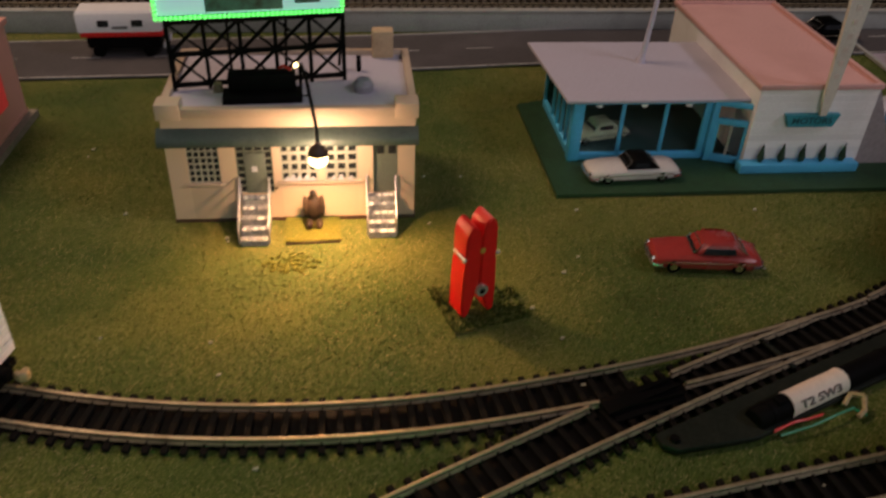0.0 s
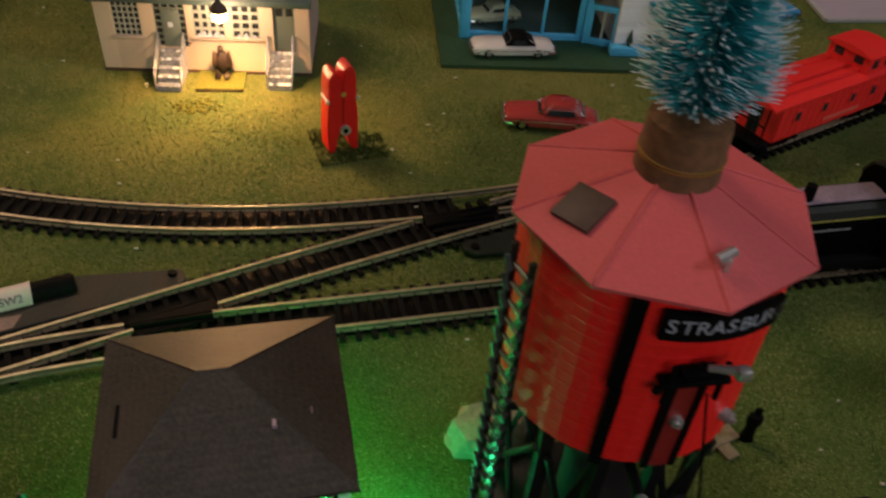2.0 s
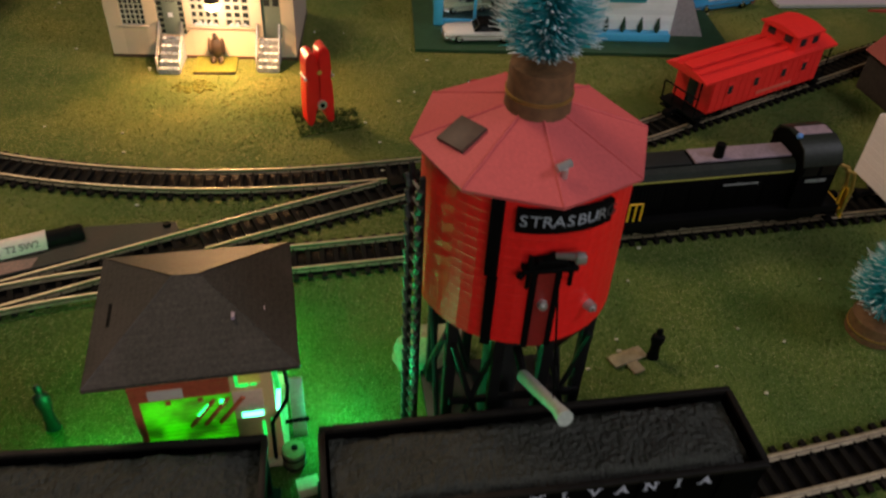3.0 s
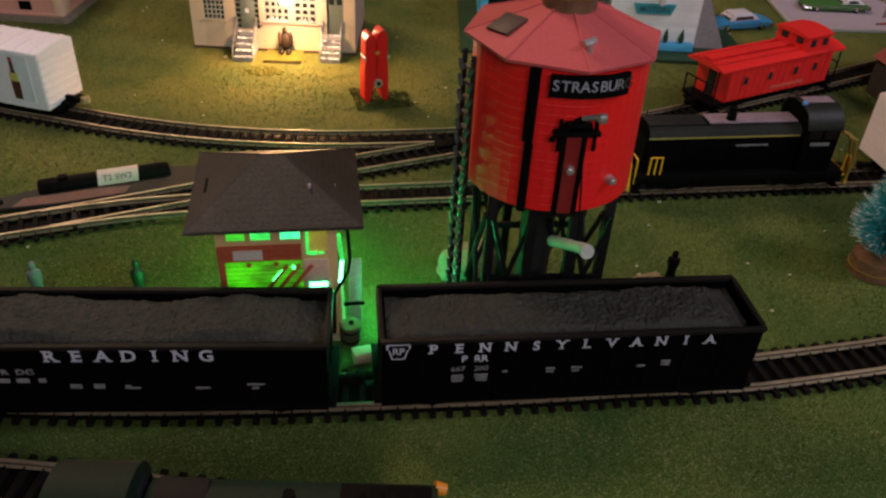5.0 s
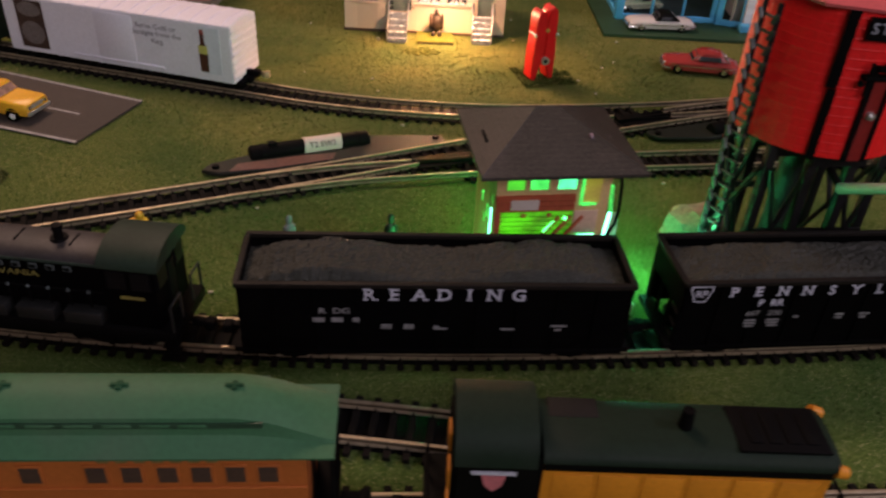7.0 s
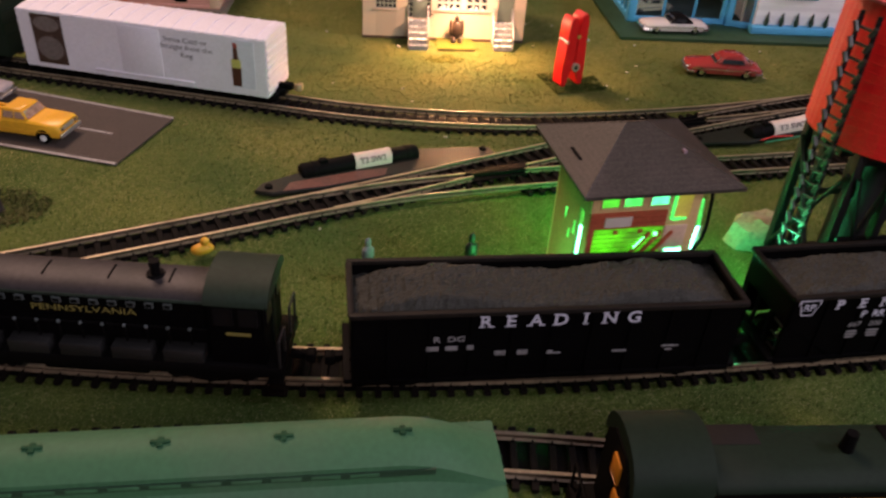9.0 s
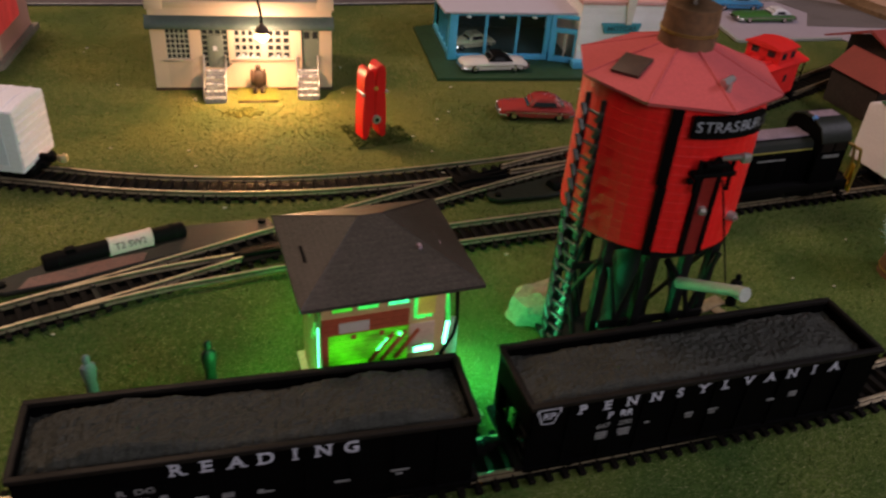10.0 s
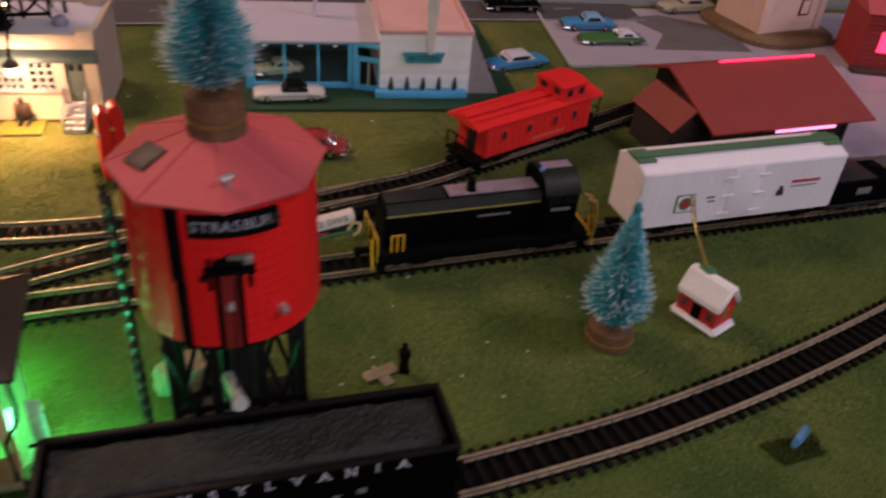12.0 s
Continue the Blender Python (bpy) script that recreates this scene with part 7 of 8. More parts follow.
def turf_slab(outline, name, label, base, mat, seed, n):
    """A thin square of sculpted turf with short tufts."""
    rnd = random.Random(seed)
    ob = thing(name, pose(0, 0, 0), label, "turf square")
    part("edge_strip", one(prism, outline, "z", -0.4, 0.4), base, ob)
    cx, cy = sum(p[0] for p in outline) / len(outline), sum(p[1] for p in outline) / len(outline)
    part("turf", one(prism, [(cx + (x - cx) * 0.985, cy + (y - cy) * 0.985) for x, y in outline], "z", 0.2, 0.8), base, ob)
    bm = bmesh.new()
    for k in range(n):
        a, b, i = rnd.random(), rnd.random(), rnd.randrange(len(outline))
        if a + b > 1:
            a, b = 1 - a, 1 - b
        p, q = outline[i], outline[(i + 1) % len(outline)]
        x, y = cx + 1.04 * (a * (p[0] - cx) + b * (q[0] - cx)), cy + 1.04 * (a * (p[1] - cy) + b * (q[1] - cy))
        for j in range(3):
            u, w, h = rnd.uniform(0, math.tau), rnd.uniform(0.25, 0.6), rnd.uniform(0.9, 2.8)
            s = Vector((-math.sin(u), math.cos(u), 0)) * w
            f = Vector((x, y, 0.6))
            bm.faces.new([bm.verts.new(v) for v in (f - s, f + s, f + Vector((math.cos(u) * h * 0.6, math.sin(u) * h * 0.6, h * 0.8)))])
    part("grass_fringe", bm, mat, ob, smooth=False)


turf_slab([(78, 304), (84, 269), (121, 276), (118, 297)], "turf_pad", "dark green turf square under the clothespin", GRASS, BUSH, 5, 800)
turf_slab([(396, -10), (401, -23), (424, -21), (426, -9)], "turf_pad", "small dark green turf square under the blue toy", BUSH, BUSH, 7, 260)
turf_patch(-248, 140, 26, 20, 500, "turf_tuft", "low olive bush of turf on the lawn", 6, SCRUB, 2.4)


# ---------------------------------------------------------------- motor showroom
def showroom():
    base = thing("showroom_base", pose(0, 0, 0), "dark green base sheet under the motor showroom", "base", kind="structure")
    bm = one(prism, [(168, 376), (372, 355), (408, 360), (425, 548), (300, 560), (230, 510), (179, 497)], "z", 0.0, 2.2)
    part("sheet", bm, GREEN_BASE, base)

    ob = thing("motor_showroom", mm(189.5, 415.5, 2.2, 0, 0, -6.0), "sky blue glass showroom with white annex and pink roof", "building")
    # glazed hall: sills, posts, rails, panes
    W, D, H = 82.0, 78.0, 40.0
    blue = SKY_BLUE
    bx("sill", (0, W, -1.2, 1.8, 0, 4.5), blue, ob, bevel=0.3)
    bx("sill", (-1.2, 1.8, 1.8, D, 0, 4.5), blue, ob, bevel=0.3)
    bx("corner_post", (-2.5, 4.5, -2.5, 4.5, 0, H), blue, ob, bevel=0.6)
    for u in (29, 56):
        bx("mullion", (u - 1.1, u + 1.1, -0.8, 1.2, 4.5, H), blue, ob, bevel=0.25)
    bx("mullion", (W - 2, W + 2, -1, 1.6, 0, H), blue, ob, bevel=0.3)
    for v in (18, 30, 42, 54, D):
        bx("mullion", (-0.8, 1.2, v - 1.0, v + 1.0, 4.5, H), blue, ob, bevel=0.25)
    bx("header", (0, W, -0.6, 1.4, H - 3, H), blue, ob, bevel=0.2)
    for a, b in ((4.5, 28), (30, 55), (57, W - 2)):
        p = bx("window_pane", (a, b, 0.2, 0.5, 4.5, H - 3), CLEAR, ob, "clear showroom pane")
        p.visible_shadow = False
    for a, b in ((4.5, 17), (19, 29), (31, 41), (43, 53)):
        p = bx("window_pane", (0.2, 0.5, a, b, 4.5, H - 3), CLEAR, ob)
        p.visible_shadow = False
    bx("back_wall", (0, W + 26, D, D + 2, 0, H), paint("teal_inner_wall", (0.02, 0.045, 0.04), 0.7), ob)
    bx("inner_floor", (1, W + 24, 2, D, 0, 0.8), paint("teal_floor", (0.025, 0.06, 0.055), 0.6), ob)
    for k in range(3):
        part("ceiling_lamp", one(rod, (14 + k * 28, 1.5, H - 5), (14 + k * 28, 1.5, H - 1), 2.2, 1.2, 10), WHITE, ob)
    # entrance
    bx("entrance_frame", (W + 2, W + 6, -4, 0, 0, H), blue, ob, bevel=0.4)
    bx("entrance_frame", (W + 24, W + 28, -12, -8, 0, H), blue, ob, bevel=0.4)
    m = mm(W + 4, -2, 0, 0, 0, -20)
    for z0, z1 in ((0, 5), (25, 29), (H - 3, H)):
        bx("entrance_rail", (0, 23, -1.2, 1.2, z0, z1), blue, ob, m=m, bevel=0.2)
    bx("entrance_rail", (2, 4, -1.2, 1.2, 5, 25), blue, ob, m=m)
    bx("entrance_rail", (19, 21, -1.2, 1.2, 5, 25), blue, ob, m=m)
    p = bx("door_pane", (4, 19, -0.3, 0.3, 5, 25), CLEAR, ob, m=m)
    bx("door_stile", (10.6, 12.2, -0.8, 0.8, 5, 25), MUNTIN, ob, "pale door stile", m=m)
    # thin flat roof overhanging the hall
    bm = one(prism, [(-8, -6), (116, -5), (108, 88), (-14, 88)], "z", H, H + 2.0)
    bmesh.ops.bevel(bm, geom=bm.edges[:], offset=0.4, segments=1, affect="EDGES")
    roof = part("flat_roof", bm, ROOF_LILAC, ob, "thin lilac-grey flat roof")
    part("roof_mast", one(rod, (54, 52, H + 1.5), (62, 60, H + 62), 1.8, 1.4, 12), ROOF_LILAC, roof, "pale roof mast")
    part("mast_socket", one(rod, (54, 52, H + 1.5), (54.4, 52.3, H + 5), 3.2, 2.4, 12), ROOF_LILAC, roof)
    # white annex with a pink tray roof
    A0, A1, B0, B1, T = 105.0, 179.0, -14.0, 135.0, 52.0
    bm = one(box, A0, A1, B0, B1, 0, T)
    annex = part("annex_wall", bm, WHITE, ob, "white block annex")
    for k in range(12):
        bx("block_course", (A0 - 0.15, A1 + 0.15, B0 - 0.15, B0 + 1, 1 + k * 4.3, 4.9 + k * 4.3), WHITE, annex)
    bx("annex_roof", (A0 + 1.5, A1 - 1.5, B0 + 1.5, B1 - 1.5, T, T + 1.0), PINK_ROOF, ob, "pink tray roof")
    bm = bmesh.new()
    for d in ((A0 - 1.5, A1 + 1.5, B0 - 1.5, B0 + 1.5), (A0 - 1.5, A1 + 1.5, B1 - 1.5, B1 + 1.5), (A0 - 1.5, A0 + 1.5, B0 + 1.5, B1 - 1.5), (A1 - 1.5, A1 + 1.5, B0 + 1.5, B1 - 1.5)):
        box(bm, *d, T, T + 3.2, bevel=0.4)
    part("roof_rim", bm, PINK_ROOF, ob)
    bx("planter", (A0 - 4, A1 - 2, B0 - 8, B0, 0, 6), blue, ob, "sky blue planter box", bevel=0.5)
    leaf = paint("dark_conifer", (0.012, 0.045, 0.022), 0.7, 0, 400, 0.4, 0.5, 80)
    for k in range(5):
        u = A0 + 9 + k * 13.2
        bm = bmesh.new()
        rod(bm, (u, B0 - 4, 6), (u, B0 - 4, 9), 1.2, 2.4, 9)
        rod(bm, (u, B0 - 4, 9), (u, B0 - 4, 18), 2.4, 0.3, 9)
        part("shrub", bm, leaf, ob, "dark green cone shrub")
    bm = one(prism, [(A0 + 21, 29), (A0 + 49, 29), (A0 + 52, 37), (A0 + 18, 37)], "y", B0 - 3.5, B0)
    plate = part("name_plate", bm, paint("teal_plate", (0.03, 0.26, 0.32), 0.5), ob, "blue plate lettered MOTORS")
    text_mesh("MOTORS", 5.6, TEAL_INK, plate, mm(A0 + 35, B0 - 3.7, 33.0, 90, 0, 0), width=25, bold=0.1)
    bm = bmesh.new()
    hull(bm, [[(A0 + 40 - w, B0 - 5, z), (A0 + 40 + w, B0 - 5, z), (A0 + 40 + w, B0 - 2.5, z), (A0 + 40 - w, B0 - 2.5, z)] for w, z in ((2.0, 37), (3.2, 50), (6.0, 108))])
    fin = part("sign_fin", bm, paint("ivory_fin", (0.64, 0.60, 0.52), 0.5), ob, "tall ivory sign fin")
    for k in range(6):
        bx("sign_bar", (A0 + 38.6, A0 + 41.4, B0 - 5.3, B0 - 4.9, 60.5 + k * 8, 63.5 + k * 8), LABEL, fin)


    # grey sheet leaning against the annex's far side
    bm = one(prism, [(A1 + 0.4, 0), (A1 + 27, 0), (A1 + 26, 2.5), (A1 + 3, 50), (A1 + 0.4, 51)], "y", B0 + 3, B0 + 52)
    part("leaning_sheet", bm, paint("grey_apron", (0.30, 0.26, 0.27), 0.8, 0, 400, 0.12, 0.3, 25, (0.2, 0.17, 0.17), 0.5), ob, "grey sheet leaning on the annex wall", smooth=False)


TEAL_INK = paint("dark_teal_print", (0.012, 0.08, 0.10), 0.5)
showroom()


# ---------------------------------------------------------------- road vehicles
def car(x, y, a, L, W, H, paint_body, paint_roof, label, category="car", cabin=(-0.16, 0.30), style="sedan", z=0.0, glass_mat=None, soft=0.03):
    """A small toy car whose nose points along -x."""
    ob = thing("toy_car", mm(x, y, z, 0, 0, a), label, category, "toy cars")
    h = L / 2
    lo, belt = H * 0.16, H * 0.60
    def ring(u, w, top, bot=lo):
        w *= W / 2
        return [(u, -w * 0.94, bot), (u, -w, bot + (top - bot) * 0.35), (u, -w * 0.97, bot + (top - bot) * 0.75), (u, -w * 0.78, top), (u, 0, top * 1.03), (u, w * 0.78, top), (u, w * 0.97, bot + (top - bot) * 0.75), (u, w, bot + (top - bot) * 0.35), (u, w * 0.94, bot)]
    bm = bmesh.new()
    tail = belt * (0.80 if style == "sedan" else 0.98)
    hull(bm, [ring(-h, 0.80, belt * 0.72), ring(-h * 0.94, 0.93, belt * 0.90), ring(-h * 0.6, 1.0, belt), ring(-h * 0.2, 1.0, belt * 1.03), ring(h * 0.45, 1.0, belt * 1.02), ring(h * 0.8, 0.98, belt * 0.94), ring(h * 0.96, 0.9, tail), ring(h, 0.78, tail * 0.85)])
    part("body", bm, paint_body, ob)
    c0, c1 = cabin[0] * L, cabin[1] * L
    if style != "open":
        bm = bmesh.new()
        lowr = [(c0, -W * 0.45, belt), (c1, -W * 0.45, belt), (c1, W * 0.45, belt), (c0, W * 0.45, belt)]
        sl = L * 0.09
        midr = [(c0 + sl * 0.9, -W * 0.38, H * 0.93), (c1 - sl * 1.2, -W * 0.38, H * 0.93), (c1 - sl * 1.2, W * 0.38, H * 0.93), (c0 + sl * 0.9, W * 0.38, H * 0.93)]
        topr = [(c0 + sl * 1.3, -W * 0.32, H), (c1 - sl * 1.7, -W * 0.32, H), (c1 - sl * 1.7, W * 0.32, H), (c0 + sl * 1.3, W * 0.32, H)]
        hull(bm, [lowr, midr, topr])
        bmesh.ops.bevel(bm, geom=bm.edges[:], offset=H * soft, segments=3, affect="EDGES")
        cabp = part("cabin", bm, paint_roof, ob)
        g = glass_mat or DARK_GLASS
        # side and end windows, set just proud of the cabin
        for s in (-1, 1):
            bm = bmesh.new()
            v = [(c0 + sl * 0.95, s * W * 0.446, belt * 1.10), (c1 - sl * 1.3, s * W * 0.446, belt * 1.10), (c1 - sl * 1.55, s * W * 0.398, H * 0.85), (c0 + sl * 1.2, s * W * 0.398, H * 0.85)]
            vs = [bm.verts.new(q) for q in v] + [bm.verts.new((q[0], q[1] - s * 0.5, q[2])) for q in v]
            for f in ((0, 1, 2, 3), (7, 6, 5, 4), (0, 4, 5, 1), (1, 5, 6, 2), (2, 6, 7, 3), (3, 7, 4, 0)):
                bm.faces.new([vs[i] for i in f])
            part("side_window", bm, g, cabp)
        for u0, u1, s in ((c0, c0 + sl * 0.9, -1), (c1, c1 - sl * 1.2, 1)):
            bm = bmesh.new()
            v = [(u0 + s * 0.15 + (u1 - u0) * 0.12, -W * 0.36, belt + (H * 0.93 - belt) * 0.12), (u0 + s * 0.15 + (u1 - u0) * 0.12, W * 0.36, belt + (H * 0.93 - belt) * 0.12), (u1 + s * 0.15 - (u1 - u0) * 0.1, W * 0.32, H * 0.87), (u1 + s * 0.15 - (u1 - u0) * 0.1, -W * 0.32, H * 0.87)]
            vs = [bm.verts.new(q) for q in v] + [bm.verts.new((q[0] - s * 0.6, q[1], q[2])) for q in v]
            for f in ((0, 1, 2, 3), (7, 6, 5, 4), (0, 4, 5, 1), (1, 5, 6, 2), (2, 6, 7, 3), (3, 7, 4, 0)):
                bm.faces.new([vs[i] for i in f])
            bmesh.ops.recalc_face_normals(bm, faces=bm.faces)
            w = part("end_window", bm, g, cabp)
            bm = bmesh.new()
            cable(bm, [q for q in v] + [v[0]], 0.35, 6)
            part("window_trim", bm, CHROME, cabp, "thin chrome trim")
    else:
        bx("seat_well", (c0, c1, -W * 0.38, W * 0.38, belt * 0.9, belt * 1.08), paint_roof, ob, "dark open seat well", bevel=0.6)
        bm = bmesh.new()
        for q in (c0 + 3, c1 - 4):
            box(bm, q, q + 2, -W * 0.3, W * 0.3, belt, belt * 1.3, 0.4)
        part("seat", bm, paint_roof, ob)
    for s in (-1, 1):
        for u in (-0.31 * L, 0.29 * L):
            wh = part("wheel", one(rod, (u, s * (W / 2 - 2.6), H * 0.22), (u, s * (W / 2 - 0.2), H * 0.22), H * 0.22, seg=18), BLACK, ob, "black tyre")
            part("hubcap", one(rod, (u, s * (W / 2 - 0.4), H * 0.22), (u, s * (W / 2 + 0.15), H * 0.22), H * 0.12, seg=14), CHROME, wh)
        bx("side_trim", (-h * 0.85, h * 0.85, *sorted((s * W * 0.496, s * W * 0.512)), belt * 0.62, belt * 0.67), CHROME, ob)
        part("headlight", one(rod, (-h * 0.97, s * W * 0.34, belt * 0.68), (-h * 1.02, s * W * 0.34, belt * 0.68), H * 0.085, seg=10), CHROME, ob)
        part("tail_light", one(rod, (h * 0.96, s * W * 0.36, belt * 0.66), (h * 1.02, s * W * 0.36, belt * 0.66), H * 0.06, seg=8), RUST, ob)
    for s in (-1, 1):
        bm = bmesh.new()
        e = s * h * 1.02
        cable(bm, ((e - s * L * 0.1, -W * 0.5, lo + 1.6), (e - s * 0.6, -W * 0.44, lo + 1.6), (e + s * 0.6, 0, lo + 1.6), (e - s * 0.6, W * 0.44, lo + 1.6), (e - s * L * 0.1, W * 0.5, lo + 1.6)), 0.95, 8)
        part("bumper", bm, CHROME, ob, "bright chrome bumper")
    bx("grille", (-h * 1.005, -h * 0.97, -W * 0.26, W * 0.26, belt * 0.4, belt * 0.62), CHROME, ob)
    return ob


car(223, 304, -12, 56, 21, 16.5, RED_CAR, RED_CAR, "maroon two-door toy car with chrome bumpers on the grass", cabin=(-0.15, 0.36), soft=0.10)
car(219.5, 391.5, -3, 56, 20, 14.5, paint("off_white_car", (0.62, 0.57, 0.54), 0.35), BLACK, "white toy car with a black roof beside the showroom", cabin=(-0.12, 0.26), z=2.2)
car(432, 443, 12, 60, 21, 15, paint("blue_car", (0.03, 0.22, 0.42), 0.3), paint("pale_car_roof", (0.55, 0.52, 0.56), 0.35), "blue toy car with a pale roof beside the showroom", cabin=(-0.28, 0.25))
car(541, 532, -6, 56, 22, 16, paint("blue_car_two", (0.05, 0.25, 0.48), 0.3), paint("pale_blue_roof", (0.20, 0.40, 0.58), 0.3), "blue toy car parked on the lilac lot", z=1.2)
car(549, 492, -4, 66, 20, 13, paint("green_car", (0.05, 0.16, 0.035), 0.35), paint("white_car_roof", (0.62, 0.60, 0.62), 0.3), "green toy car with a white rear parked on the lot", cabin=(0.05, 0.42), z=1.2)
car(683, 580, 3, 70, 22, 16, paint("cream_car", (0.58, 0.50, 0.38), 0.35), paint("cream_car_roof", (0.62, 0.56, 0.5), 0.3), "cream toy car on the far side of the lot", z=1.2)
car(216, 440, 8, 40, 17, 13, paint("olive_show_car", (0.34, 0.34, 0.22), 0.4), paint("olive_roof", (0.3, 0.3, 0.2), 0.4), "small olive toy car inside the showroom", z=3.2)
car(478, 592, -4, 60, 24, 18, BLACK_CAR, BLACK_CAR, "black toy car on the road behind the showroom", z=1.6)


def pickup(x, y, a):
    """A boxy pickup whose nose points along -x."""
    ob = thing("pickup_truck", mm(x, y, 1.7, 0, 0, a) @ Matrix.Diagonal((0.89, 0.9, 0.82, 1)), "bright yellow toy pickup truck on the brown road card", "pickup truck", "toy cars")
    h, w = 31.0, 11.5
    def section(u, half, low, mid, high, top):
        return [(u, -half * 0.95, low), (u, -half, mid), (u, -half * 0.98, high), (u, -half * 0.86, top), (u, half * 0.86, top), (u, half * 0.98, high), (u, half, mid), (u, half * 0.95, low)]
    bm = bmesh.new()
    hull(bm, [section(-h, w * 0.93, 4.6, 7.5, 11.2, 12.4), section(-h + 2, w, 4.0, 7.5, 12.0, 13.3), section(-14, w, 3.8, 7.5, 12.8, 14.2), section(-9, w, 3.8, 7.5, 13.0, 14.4), section(9, w, 3.8, 7.5, 13.0, 14.4), section(9.6, w, 3.8, 7.5, 9.2, 9.8), section(h - 0.5, w * 0.98, 4.2, 7.5, 9.0, 9.6), section(h, w * 0.94, 4.8, 7.5, 8.8, 9.4)])
    body = part("body", bm, YELLOW, ob)
    cab = bmesh.new()
    hull(cab, [[(u, v, z) for u, v in ((u0, -q), (u1, -q), (u1, q), (u0, q))] for u0, u1, q, z in ((-10.5, 8.6, w * 0.92, 14.0), (-6.6, 7.6, w * 0.80, 20.2), (-5.0, 6.4, w * 0.70, 21.6))])
    bmesh.ops.bevel(cab, geom=cab.edges[:], offset=0.7, segments=2, affect="EDGES")
    cabin = part("cabin", cab, YELLOW, ob)
    def pane(name, corners, out):
        bm = bmesh.new()
        vs = [bm.verts.new(q) for q in corners] + [bm.verts.new((q[0] - out[0], q[1] - out[1], q[2])) for q in corners]
        for f in ((0, 1, 2, 3), (7, 6, 5, 4), (0, 4, 5, 1), (1, 5, 6, 2), (2, 6, 7, 3), (3, 7, 4, 0)):
            bm.faces.new([vs[i] for i in f])
        bmesh.ops.recalc_face_normals(bm, faces=bm.faces)
        part(name, bm, PALE_GLASS, cabin, "pale hazy window", smooth=False)
    pane("windshield", [(-10.2, -w * 0.80, 15.0), (-10.2, w * 0.80, 15.0), (-7.2, w * 0.72, 19.8), (-7.2, -w * 0.72, 19.8)], (-0.8, 0))
    pane("rear_window", [(8.7, -w * 0.70, 15.6), (8.7, w * 0.70, 15.6), (7.9, w * 0.64, 19.4), (7.9, -w * 0.64, 19.4)], (0.8, 0))
    for s in (-1, 1):
        for u0, u1, v0, v1 in ((-8.6, -1.6, -6.2, -1.6), (-0.6, 6.8, -0.6, 6.4)):
            pane("side_window", [(u0, s * w * 0.915, 15.2), (u1, s * w * 0.915, 15.2), (v1, s * w * 0.825, 19.6), (v0, s * w * 0.825, 19.6)], (0, s * 0.8))
        bx("bed_side", (9, h - 0.4, *sorted((s * (w - 1.3), s * w)), 8.8, 13.2), YELLOW, body, bevel=0.4)
        bx("wheel_well", (14.5, 23.5, *sorted((s * (w - 4), s * (w - 1.2))), 9.6, 11.4), YELLOW, body, bevel=0.6)
        bx("rocker_line", (-h + 3, h - 2, *sorted((s * (w - 0.1), s * (w + 0.15))), 7.2, 7.7), YELLOW, body)
        for u in (-19.5, 19.0):
            part("wheel_arch", one(rod, (u, s * (w - 2.4), 4.4), (u, s * (w + 0.1), 4.4), 5.0, seg=20), BLACK, body)
            wh = part("wheel", one(rod, (u, s * (w - 2.6), 3.1), (u, s * (w + 0.35), 3.1), 4.3, seg=20), BLACK, ob, "black tyre")
            part("hubcap", one(rod, (u, s * (w + 0.2), 3.1), (u, s * (w + 0.8), 3.1), 2.4, 2.0, 14), WHITE, wh, "white wheel hub")
        part("headlight", one(rod, (-h + 0.4, s * w * 0.68, 9.8), (-h - 0.5, s * w * 0.68, 9.8), 1.5, seg=12), CHROME, ob)
        part("tail_light", one(rod, (h - 0.4, s * w * 0.78, 8.0), (h + 0.4, s * w * 0.78, 8.0), 0.9, seg=8), RUST, ob)
    bx("tailgate", (h - 1.4, h - 0.1, -w + 1.2, w - 1.2, 8.8, 13.0), YELLOW, body, bevel=0.3)
    grille = bx("grille", (-h - 0.3, -h + 0.4, -w * 0.5, w * 0.5, 8.2, 11.2), SILVER, ob, "silver grille", bevel=0.2)
    for k in range(3):
        bx("grille_bar", (-h - 0.6, -h - 0.2, -w * 0.48, w * 0.48, 8.6 + k * 0.9, 8.95 + k * 0.9), SILVER, grille)
    for u in (-h - 1.0, h + 0.4):
        bx("bumper", (u - 0.7, u + 0.7, -w * 0.98, w * 0.98, 4.4, 7.2), SILVER, ob, "silver bumper", bevel=0.5)


PALE_GLASS = paint("hazy_toy_glass", (0.36, 0.22, 0.16), 0.15, 0, 300, 0.3, 0.0, 90, (0.12, 0.06, 0.04), 0.6)
pickup(-253, 224.5, 161)
car(-302, 279, 163, 58, 21, 16, paint("silver_grey_car", (0.30, 0.28, 0.29), 0.5, 0.2), paint("silver_grey_roof", (0.32, 0.30, 0.31), 0.5, 0.2), "silver-grey toy car on the brown road card", z=1.2)


